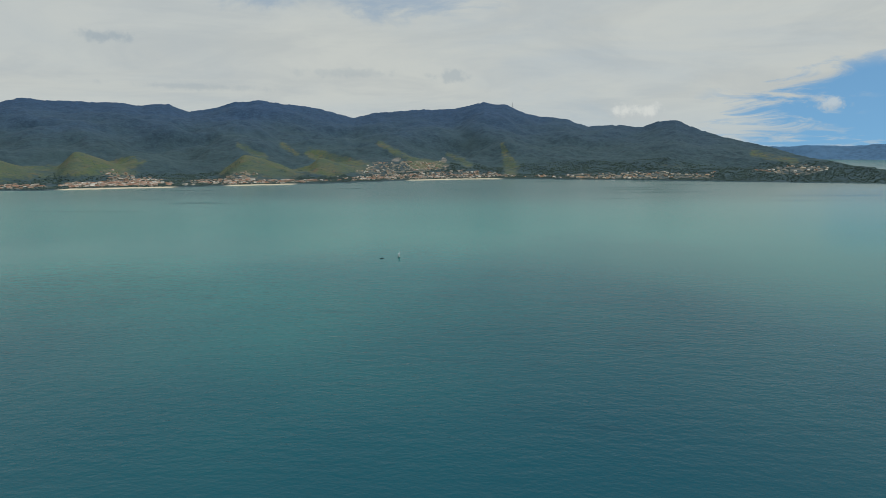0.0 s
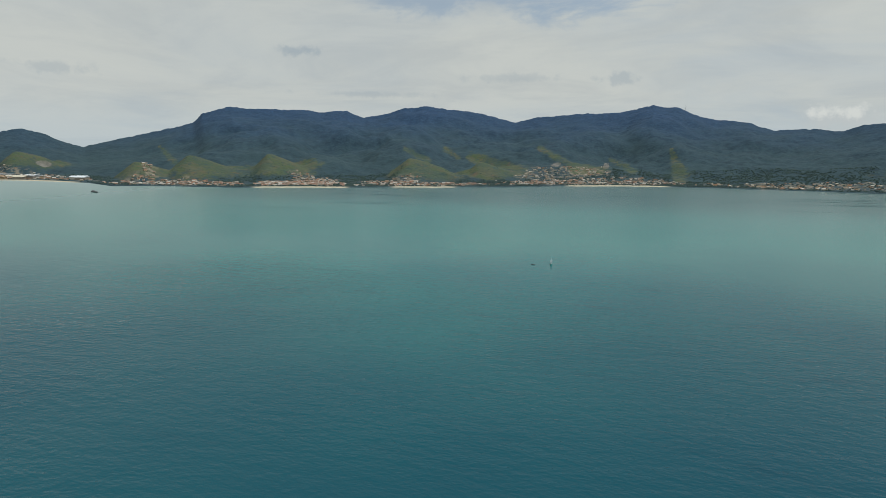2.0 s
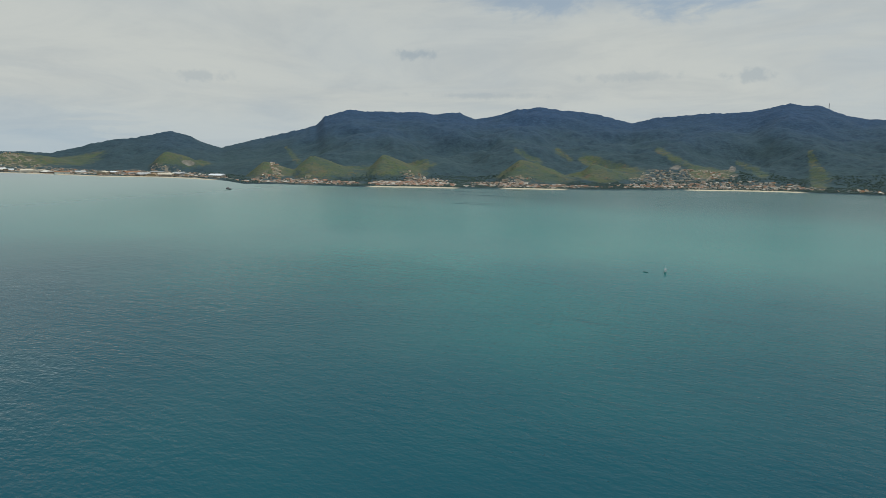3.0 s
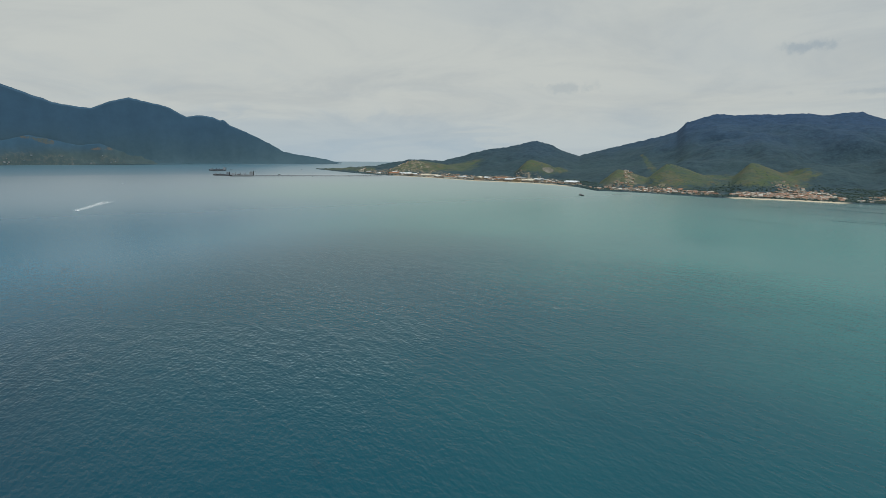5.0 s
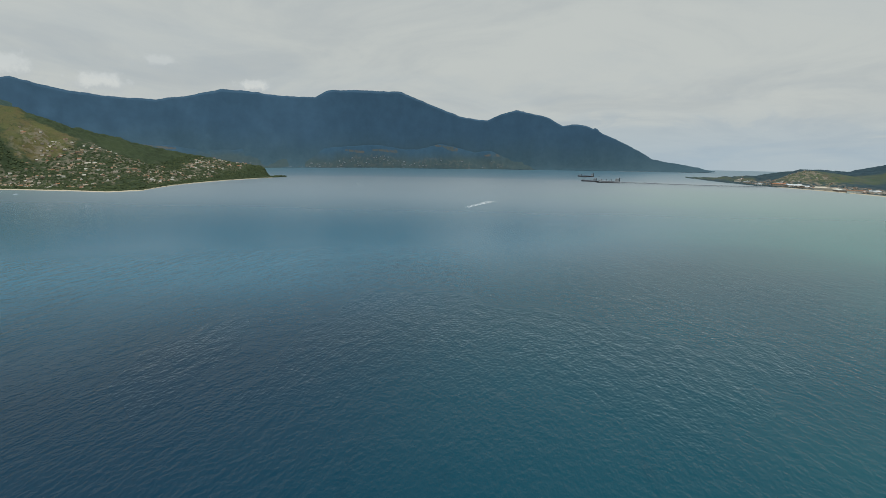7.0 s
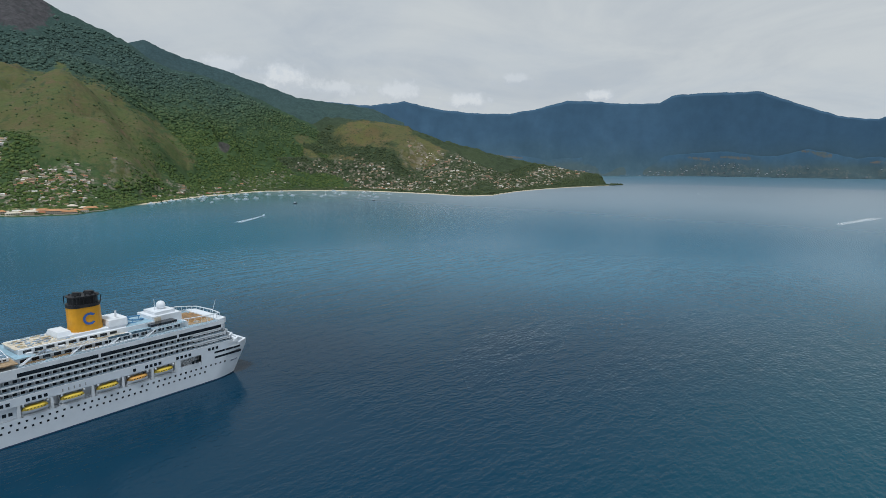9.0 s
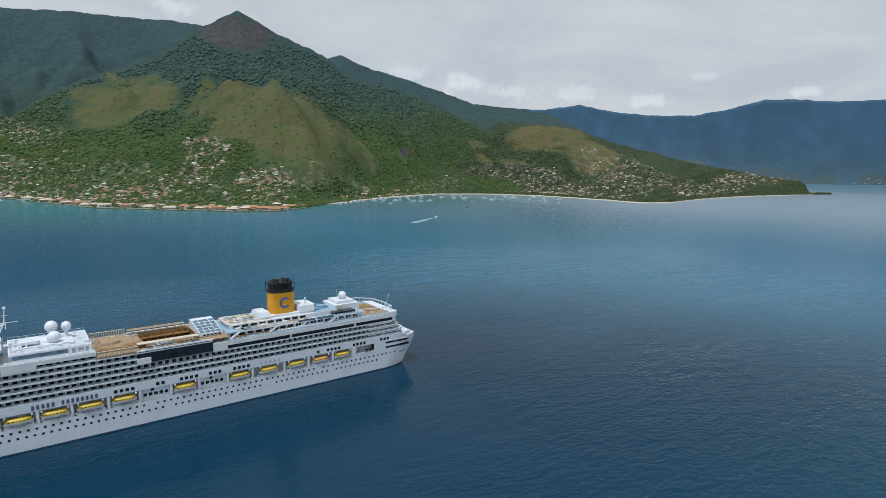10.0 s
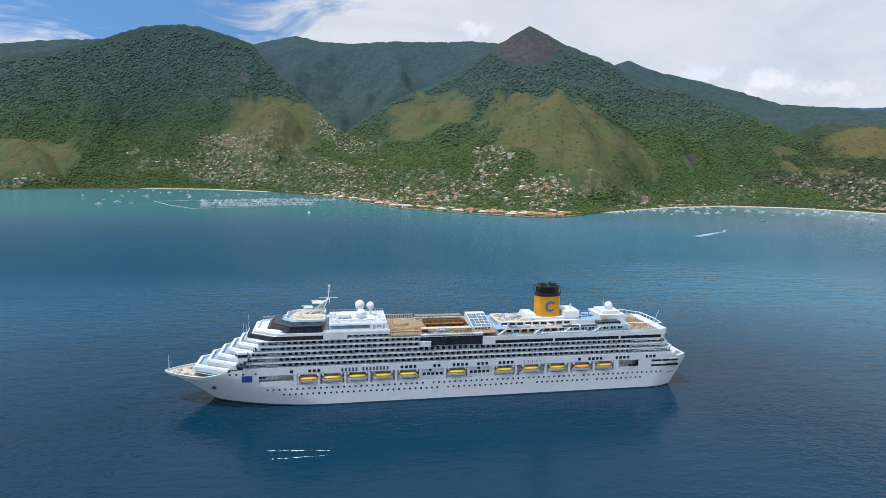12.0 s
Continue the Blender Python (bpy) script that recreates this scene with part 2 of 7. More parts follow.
    open_water = t.math("MULTIPLY", t.ramp(x, 90.0, 320.0), t.ramp(x, 1500.0, 700.0))
    h = t.math("ADD", h, t.math("MULTIPLY", t.math("MULTIPLY", w4, open_water), t.ramp(y, -180.0, 60.0, 0.35, 1.5)))
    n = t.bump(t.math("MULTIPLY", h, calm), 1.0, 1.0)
    body = t.nt.nodes.new("ShaderNodeBsdfDiffuse")
    t.put(body.inputs["Color"], c)
    gloss = t.nt.nodes.new("ShaderNodeBsdfGlossy")
    t.put(gloss.inputs["Roughness"], t.math("MULTIPLY", t.ramp(slick, 0.0, 1.0, 1.0, 0.55), t.math("ADD", t.math("MAXIMUM", t.math("MAXIMUM", t.ramp(x, 400.0, 1900.0, 0.12, 0.34), t.ramp(y, 150.0, 1000.0, 0.12, 0.23)), t.ramp(y, -800.0, -1500.0, 0.12, 0.22)), t.math("MULTIPLY", calm, 0.10))))
    t.put(gloss.inputs["Normal"], n)
    fres = t.nt.nodes.new("ShaderNodeFresnel")
    fres.inputs["IOR"].default_value = 1.30
    t.put(fres.inputs["Normal"], n)
    mix = t.nt.nodes.new("ShaderNodeMixShader")
    # wind-ruffled water under the island mirrors less of the low sky
    ruffled = t.math("MULTIPLY", t.ramp(y, 250.0, 900.0), t.ramp(x, 1100.0, 200.0))
    t.put(mix.inputs[0], t.math("MULTIPLY", fres.outputs[0], t.ramp(ruffled, 0.0, 1.0, GLOSS, GLOSS * 0.74)))
    t.nt.links.new(body.outputs[0], mix.inputs[1])
    t.nt.links.new(gloss.outputs[0], mix.inputs[2])
    t.nt.links.new(mix.outputs[0], t.out.inputs[0])
    return t.mat


GLOSS = 0.92
DRIFT = (0.085, 0.155, 0.195)
BELT = (0.006, 0.072, 0.074)
TEAL, EAST = (0.003, 0.054, 0.082), (0.030, 0.138, 0.214)
DEEP, DEEP2, SILT, SHOAL, MID = (0.001, 0.020, 0.042), (0.001, 0.029, 0.059), (0.032, 0.180, 0.168), (0.012, 0.138, 0.158), (0.012, 0.070, 0.128)
WATER = make_water()


def make_land(name, forest, forest2, grass, grass2, rock, high, relief=3.5, climb0=180.0, climb1=640.0, cell=13, yard=0.6):
    t = Tree(name)
    g, r, s, b = t.attr("cover")
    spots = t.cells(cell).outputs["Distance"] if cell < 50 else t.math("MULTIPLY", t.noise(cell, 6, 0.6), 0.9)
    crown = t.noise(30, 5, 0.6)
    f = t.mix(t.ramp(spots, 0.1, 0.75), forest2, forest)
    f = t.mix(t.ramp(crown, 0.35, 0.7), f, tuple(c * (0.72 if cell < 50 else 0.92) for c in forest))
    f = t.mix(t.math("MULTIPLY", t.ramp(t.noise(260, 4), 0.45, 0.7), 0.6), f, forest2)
    sep = t.nt.nodes.new("ShaderNodeSeparateXYZ")
    t.put(sep.inputs[0], t.at)
    # slopes turn bluer with height, distance haze painted into the base colour
    haze_mix = t.ramp(t.math("ADD", sep.outputs[2], t.math("MULTIPLY", t.math("SUBTRACT", t.noise(300, 4), 0.5), 200.0)), climb0, climb1, 0.0, 0.9)
    haze_tint = t.mix(t.ramp(spots, 0.1, 0.75), tuple(q * 1.14 for q in high), tuple(q * 0.86 for q in high))
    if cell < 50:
        haze_tint = t.mix(t.math("MULTIPLY", t.ramp(crown, 0.42, 0.66), 0.7), haze_tint, tuple(q * 0.74 for q in high))
    f = t.mix(haze_mix, f, haze_tint)
    m = t.mix(t.ramp(t.noise(70, 5, 0.65), 0.35, 0.65), grass, grass2)
    m = t.mix(t.math("MULTIPLY", t.ramp(t.noise(230, 4, 0.6), 0.42, 0.62), 0.75), m, tuple(0.55 * p + 0.45 * q for p, q in zip(grass, forest2)))
    m = t.mix(t.math("MULTIPLY", t.ramp(t.noise(14, 5, 0.75), 0.54, 0.68), 0.8), m, forest)
    m = t.mix(t.math("MULTIPLY", t.ramp(t.noise(85, 6, 0.7), 0.52, 0.66), 0.55), m, tuple(0.4 * p + 0.6 * q for p, q in zip(grass, forest2)))
    m = t.mix(t.math("MULTIPLY", t.ramp(t.noise(48, 5, 0.7, t.scaled(t.at, (1.0, 1.0, 0.6))), 0.53, 0.70), 0.65), m, (0.128, 0.086, 0.058))
    edge = t.math("ADD", g, t.math("MULTIPLY", t.math("SUBTRACT", t.noise(120, 7, 0.68), 0.5), 1.3))
    edge = t.math("ADD", edge, t.math("MULTIPLY", t.math("SUBTRACT", t.noise(24, 5, 0.75), 0.5), 1.6))
    gully = t.noise(34, 6, 0.7, t.scaled(t.at, (1.0, 1.0, 0.22)), 0.6)
    m = t.mix(t.math("MULTIPLY", t.ramp(gully, 0.53, 0.66), 0.6), m, f)
    c = t.mix(t.ramp(edge, 0.36, 0.82), f, m)
    stone = t.mix(t.ramp(t.noise(25, 6, 0.7, t.scaled(t.at, (1, 1, 0.3))), 0.35, 0.65), rock, tuple(q * 0.55 for q in rock))
    redge = t.math("ADD", r, t.math("MULTIPLY", t.math("SUBTRACT", t.noise(70, 6, 0.7), 0.5), 2.4))
    c = t.mix(t.ramp(redge, 0.45, 0.70, 0.0, 0.75), c, stone)
    yards = t.math("MULTIPLY", t.ramp(t.noise(22, 4, 0.65), 0.47, 0.60), b)
    c = t.mix(t.math("MULTIPLY", yards, yard), c, (0.21, 0.18, 0.14))
    low = t.math("MULTIPLY", t.ramp(sep.outputs[2], 2.0, 3.0, 1.0, 0.0), s)
    c = t.mix(low, c, (0.50, 0.43, 0.32))
    h = t.math("ADD", t.math("MULTIPLY", spots, -1.0), t.noise(9, 4, 0.6))
    n = t.bump(h, relief, 0.6)
    return t.finish(c, 0.9, normal=n, specular=0.1)


# farther lands get bluer base colours, which stand in for haze
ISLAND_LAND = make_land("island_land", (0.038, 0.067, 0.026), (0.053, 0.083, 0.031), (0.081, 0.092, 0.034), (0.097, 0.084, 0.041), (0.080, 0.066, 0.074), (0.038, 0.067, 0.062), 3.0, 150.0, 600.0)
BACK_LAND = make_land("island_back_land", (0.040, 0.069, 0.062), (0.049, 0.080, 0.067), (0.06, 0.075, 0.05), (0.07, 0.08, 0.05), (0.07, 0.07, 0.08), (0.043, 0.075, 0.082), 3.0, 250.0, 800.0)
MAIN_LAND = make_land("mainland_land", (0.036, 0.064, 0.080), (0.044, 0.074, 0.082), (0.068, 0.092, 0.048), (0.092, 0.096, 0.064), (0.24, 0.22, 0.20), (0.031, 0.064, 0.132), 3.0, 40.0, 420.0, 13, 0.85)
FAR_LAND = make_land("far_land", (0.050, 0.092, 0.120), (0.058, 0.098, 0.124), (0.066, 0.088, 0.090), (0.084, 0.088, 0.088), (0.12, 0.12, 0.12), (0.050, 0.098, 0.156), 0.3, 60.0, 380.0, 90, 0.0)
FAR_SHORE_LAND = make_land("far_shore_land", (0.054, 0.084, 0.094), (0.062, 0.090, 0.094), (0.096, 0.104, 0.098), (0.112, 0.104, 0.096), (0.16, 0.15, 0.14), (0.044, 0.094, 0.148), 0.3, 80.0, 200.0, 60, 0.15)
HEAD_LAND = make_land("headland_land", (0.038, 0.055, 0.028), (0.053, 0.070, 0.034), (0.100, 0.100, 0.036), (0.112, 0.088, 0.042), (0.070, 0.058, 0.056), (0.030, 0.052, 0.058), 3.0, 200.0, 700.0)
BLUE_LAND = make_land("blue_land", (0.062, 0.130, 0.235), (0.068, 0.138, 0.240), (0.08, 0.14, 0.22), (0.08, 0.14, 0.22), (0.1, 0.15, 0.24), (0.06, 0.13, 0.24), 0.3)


def make_leaves(name, a, b, c, high=None, climb0=150.0, climb1=600.0):
    t = Tree(name)
    v = t.geo.outputs["Random Per Island"]
    col = t.mix(t.ramp(v, 0.0, 0.6), a, b)
    col = t.mix(t.ramp(v, 0.75, 1.0), col, c)
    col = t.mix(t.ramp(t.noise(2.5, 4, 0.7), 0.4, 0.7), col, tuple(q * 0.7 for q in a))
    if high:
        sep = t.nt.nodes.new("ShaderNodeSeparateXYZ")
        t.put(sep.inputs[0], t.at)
        # the same painted haze blue rises through the crowns
        haze_mix = t.ramp(t.math("ADD", sep.outputs[2], t.math("MULTIPLY", t.math("SUBTRACT", t.noise(300, 4), 0.5), 200.0)), climb0, climb1, 0.0, 0.9)
        col = t.mix(haze_mix, col, t.mix(t.ramp(v, 0.0, 1.0), tuple(q * 0.8 for q in high), tuple(q * 1.25 for q in high)))
    return t.finish(col, 0.85, specular=0.08)


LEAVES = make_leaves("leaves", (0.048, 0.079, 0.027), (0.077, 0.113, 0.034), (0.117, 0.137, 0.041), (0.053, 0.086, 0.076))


def make_random(name, colours, rough=0.8):
    """One of a few colours by the piece."""
    t = Tree(name)
    v = t.math("ADD", t.geo.outputs["Random Per Island"], t.random_object())
    v = t.math("FRACT", v)
    n = t.nt.nodes.new("ShaderNodeValToRGB")
    n.color_ramp.interpolation = "CONSTANT"
    t.put(n.inputs[0], v)
    while len(n.color_ramp.elements) < len(colours):
        n.color_ramp.elements.new(0.5)
    for i, c in enumerate(colours):
        n.color_ramp.elements[i].position, n.color_ramp.elements[i].color = i / len(colours), (*c, 1)
    col = t.mix(t.ramp(t.noise(3, 4), 0.52, 0.85), n.outputs[0], (0.16, 0.13, 0.11))
    return t.finish(col, rough, specular=0.2)


ROOF = make_random("roof_tiles", [(0.24, 0.13, 0.075), (0.28, 0.20, 0.13), (0.44, 0.39, 0.32), (0.34, 0.15, 0.08), (0.62, 0.60, 0.55), (0.22, 0.19, 0.15), (0.34, 0.24, 0.15)])
REDROOF = make_random("red_roof_tiles", [(0.27, 0.15, 0.10), (0.23, 0.13, 0.09), (0.50, 0.48, 0.44), (0.30, 0.21, 0.16), (0.19, 0.15, 0.12), (0.40, 0.36, 0.31)])
WALL = make_random("rendered_wall", [(0.60, 0.56, 0.48), (0.36, 0.29, 0.21), (0.68, 0.66, 0.60), (0.22, 0.17, 0.13), (0.42, 0.33, 0.22), (0.32, 0.28, 0.23)])
# far walls and roofs greyed and blued, haze painted into their colour
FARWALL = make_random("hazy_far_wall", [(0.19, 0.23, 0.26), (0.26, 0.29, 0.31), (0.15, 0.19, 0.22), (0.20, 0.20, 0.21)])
WHITE = plain("white_paint", (0.67, 0.70, 0.735), 0.35, spread=0.06, size=4)
HULLW = plain("hull_paint", (0.63, 0.68, 0.735), 0.32, spread=0.03, size=5)
BOOT = plain("boot_topping", (0.035, 0.05, 0.10), 0.4)
GLASS = plain("dark_glass", (0.018, 0.024, 0.032), 0.08, spread=0.3, size=3, specular=0.6)
RAILGLASS = plain("rail_glass", (0.25, 0.31, 0.36), 0.15, spread=0.25, size=2.5, specular=0.5)
BLUEGLASS = plain("blue_glass", (0.10, 0.17, 0.23), 0.10, spread=0.25, size=2.5, specular=0.6)
# wall white greyed for the shade under the balconies; grey decks use it too
SHADEWALL = plain("shade_grey", (0.52, 0.56, 0.60), 0.6, spread=0.12)
TEAK = plain("teak_deck", (0.35, 0.25, 0.145), 0.7, spread=0.25, size=1.2)
GOLD = plain("golden_hall", (0.30, 0.17, 0.06), 0.5, spread=0.4, size=1.5)
BLUEDECK = plain("pale_blue_deck", (0.27, 0.40, 0.48), 0.6, spread=0.12)
CREAM = plain("cream_deck", (0.56, 0.50, 0.40), 0.7, spread=0.15, size=1.4)
DARKDECK = plain("dark_deck", (0.055, 0.060, 0.068), 0.7, spread=0.2)
YELLOW = plain("funnel_yellow", (0.62, 0.30, 0.012), 0.4, spread=0.07, size=4)
BOATYELLOW = plain("lifeboat_yellow", (0.60, 0.44, 0.05), 0.4, spread=0.08)
ORANGE = plain("tender_orange", (0.62, 0.34, 0.08), 0.45, spread=0.1)
BLACK = plain("funnel_black", (0.018, 0.019, 0.022), 0.5, spread=0.3)
LOGO = plain("funnel_mark_blue", (0.05, 0.13, 0.42), 0.4, spread=0.05)
BANNER = plain("banner_blue", (0.03, 0.06, 0.30), 0.5, spread=0.1)
BAR = plain("name_bar_blue", (0.085, 0.11, 0.19), 0.5, spread=0.1)
SLIDE = plain("slide_blue", (0.06, 0.19, 0.36), 0.3, spread=0.1)
GREY = plain("grey_metal", (0.35, 0.36, 0.37), 0.45, 0.4, spread=0.15)
TERRACOTTA = plain("terracotta_roof", (0.44, 0.22, 0.10), 0.8, spread=0.25, size=3)
RUST = plain("rusty_steel", (0.055, 0.032, 0.030), 0.7, spread=0.35)
SAND = plain("sand_and_concrete", (0.46, 0.41, 0.33), 0.85, spread=0.18, size=6)
LOUNGER = make_random("loungers", [(0.62, 0.60, 0.55), (0.30, 0.38, 0.48), (0.50, 0.42, 0.28)])


def make_foam():
    t = Tree("foam")
    a = t.ramp(t.noise(1.6, 5, 0.7, t.scaled(t.at, (0.6, 1.0, 1.0), 10)), 0.46, 0.58)
    return t.finish((0.75, 0.78, 0.80), 0.8, alpha=t.math("MULTIPLY", a, 0.95))


FOAM = make_foam()

# ---------------------------------------------------------------- mesh writing
class Mesh:
    """Collects the faces of one mesh."""

    def __init__(self):
        self.v, self.f = [], []

    def face(self, *points):
        n = len(self.v)
        self.v.extend(points)
        self.f.append(tuple(range(n, n + len(points))))
        return self

    def box(self, x0, x1, y0, y1, z0, z1):
        n = len(self.v)
        self.v += [(x0, y0, z0), (x1, y0, z0), (x1, y1, z0), (x0, y1, z0), (x0, y0, z1), (x1, y0, z1), (x1, y1, z1), (x0, y1, z1)]
        self.f += [tuple(n + i for i in q) for q in ((3, 2, 1, 0), (4, 5, 6, 7), (0, 1, 5, 4), (1, 2, 6, 5), (2, 3, 7, 6), (3, 0, 4, 7))]
        return self

    def prism(self, outline, z0, z1, shrink=1.0, shift=(0, 0)):
        """A plan outline (anticlockwise) raised from z0 to z1; the top may be shrunk and shifted."""
        n, k = len(self.v), len(outline)
        cx, cy = sum(p[0] for p in outline) / k, sum(p[1] for p in outline) / k
        self.v += [(x, y, z0) for x, y in outline]
        self.v += [(cx + (x - cx) * shrink + shift[0], cy + (y - cy) * shrink + shift[1], z1) for x, y in outline]
        self.f.append(tuple(n + k - 1 - i for i in range(k)))
        self.f.append(tuple(n + k + i for i in range(k)))
        self.f += [(n + i, n + (i + 1) % k, n + k + (i + 1) % k, n + k + i) for i in range(k)]
        return self

    def side(self, outline, y0, y1):
        """A side outline in x and z (anticlockwise seen from -y), running from y0 to y1."""
        n, k = len(self.v), len(outline)
        self.v += [(x, y0, z) for x, z in outline] + [(x, y1, z) for x, z in outline]
        self.f.append(tuple(n + i for i in range(k)))
        self.f.append(tuple(n + k + k - 1 - i for i in range(k)))
        self.f += [(n + (i + 1) % k, n + i, n + k + i, n + k + (i + 1) % k) for i in range(k)]
        return self

    def tube(self, a, b, r0, r1=None, sides=8):
        a, b = Vector(a), Vector(b)
        r1 = r0 if r1 is None else r1
        q = (b - a).to_track_quat("Z", "Y")
        n = len(self.v)
        for c, r in ((a, r0), (b, r1)):
            for i in range(sides):
                w = 2 * math.pi * i / sides
                self.v.append(tuple(c + q @ Vector((r * math.cos(w), r * math.sin(w), 0))))
        self.f += [(n + i, n + (i + 1) % sides, n + sides + (i + 1) % sides, n + sides + i) for i in range(sides)]
        self.f.append(tuple(n + sides - 1 - i for i in range(sides)))
        self.f.append(tuple(n + sides + i for i in range(sides)))
        return self

    def ball(self, c, r, rings=8, sides=14, low=-1.0):
        n = len(self.v)
        for j in range(rings + 1):
            w = math.asin(low) + (math.pi / 2 - math.asin(low)) * j / rings
            for i in range(sides):
                u = 2 * math.pi * i / sides
                self.v.append((c[0] + r * math.cos(w) * math.cos(u), c[1] + r * math.cos(w) * math.sin(u), c[2] + r * math.sin(w)))
        for j in range(rings):
            self.f += [(n + j * sides + i, n + j * sides + (i + 1) % sides, n + (j + 1) * sides + (i + 1) % sides, n + (j + 1) * sides + i) for i in range(sides)]
        return self

    def made(self, name, material, smooth=False):
        me = bpy.data.meshes.new(name)
        me.from_pydata(self.v, [], self.f)
        me.materials.append(material)
        if smooth:
            me.polygons.foreach_set("use_smooth", [True] * len(me.polygons))
        me.update()
        return me


def part(name, mesh, material, parent, label="", smooth=False):
    """One mesh object under a thing or under a part."""
    data = mesh if isinstance(mesh, bpy.types.Mesh) else mesh.made(name, material, smooth)
    ob = new(name, data)
    ob.parent = parent
    return tagged(ob, label)


def apart(name, mesh, material, parent, label="", limit=300):
    """Every separate piece of a mesh as an object of its own; past the limit the rest stays joined."""
    root = list(range(len(mesh.v)))

    def find(i):
        while root[i] != i:
            root[i] = root[root[i]]
            i = root[i]
        return i

    for f in mesh.f:
        for i in f[1:]:
            root[find(i)] = find(f[0])
    groups = {}
    for f in mesh.f:
        groups.setdefault(find(f[0]), []).append(f)
    rest, count = Mesh(), 0
    for faces in groups.values():
        m = Mesh() if count < limit else rest
        number = {}
        for f in faces:
            for i in f:
                if i not in number:
                    number[i] = len(m.v)
                    m.v.append(mesh.v[i])
        m.f += [tuple(number[i] for i in f) for f in faces]
        if count < limit:
            part(name, m, material, parent, label)
        count += 1
    if rest.v:
        tagged(part(name + "_rest", rest, material, parent, label), kind="stuff")


def thing(name, label, category, group="", kind="", at=None):
    ob = new(name)
    ob.empty_display_size = 0.5
    if at is not None:
        ob.matrix_basis = at
    return tagged(ob, label, category, group, kind)


def solid(name, mesh, material, label, category, group="", kind="", smooth=False):
    return tagged(new(name, mesh.made(name, material, smooth)), label, category, group, kind)


def grid_mesh(name, x, y, z, material, cover=None):
    """A sheet from three arrays of one shape; cover is its ground cover, four channels."""
    rows, cols = x.shape
    i = np.arange(rows * cols).reshape(rows, cols)
    quads = np.stack([i[:-1, :-1], i[1:, :-1], i[1:, 1:], i[:-1, 1:]], -1).reshape(-1, 4)
    me = bpy.data.meshes.new(name)
    me.vertices.add(rows * cols)
    me.vertices.foreach_set("co", np.stack([x, y, z], -1).astype(np.float32).ravel())
    me.loops.add(quads.size)
    me.loops.foreach_set("vertex_index", quads.ravel().astype(np.int32))
    me.polygons.add(len(quads))
    me.polygons.foreach_set("loop_start", np.arange(0, quads.size, 4, dtype=np.int32))
    me.polygons.foreach_set("use_smooth", np.ones(len(quads), dtype=bool))
    me.update(calc_edges=True)
    if cover is not None:
        layer = me.color_attributes.new("cover", "FLOAT_COLOR", "POINT")
        layer.data.foreach_set("color", cover.astype(np.float32).ravel())
    me.materials.append(material)
    return me


# ---------------------------------------------------------------- the lie of the land
EYE = (-45.0, -305.0, 123.6)
TABLE = np.random.default_rng(7).random((256, 256))


def vnoise(x, y):
    xi, yi = np.floor(x).astype(int), np.floor(y).astype(int)
    u, v = x - xi, y - yi
    u, v = u * u * (3 - 2 * u), v * v * (3 - 2 * v)
    a, b = TABLE[xi % 256, yi % 256], TABLE[(xi + 1) % 256, yi % 256]
    c, d = TABLE[xi % 256, (yi + 1) % 256], TABLE[(xi + 1) % 256, (yi + 1) % 256]
    return a + (b - a) * u + (c - a) * v + (a - b - c + d) * u * v


def fbm(x, y, octaves=4, gain=0.5):
    s, w, k = 0.0, 1.0, 0.0
    for i in range(octaves):
        s = s + w * vnoise(x * 2.03 ** i + 17.3 * i, y * 2.03 ** i + 9.1 * i)
        k += w
        w *= gain
    return s / k


def smooth(a, b, v):
    q = np.clip((v - a) / (b - a), 0, 1)
    return q * q * (3 - 2 * q)


def table(rows, column, az):
    return np.interp(az, [r[0] for r in rows], [r[column] for r in rows])


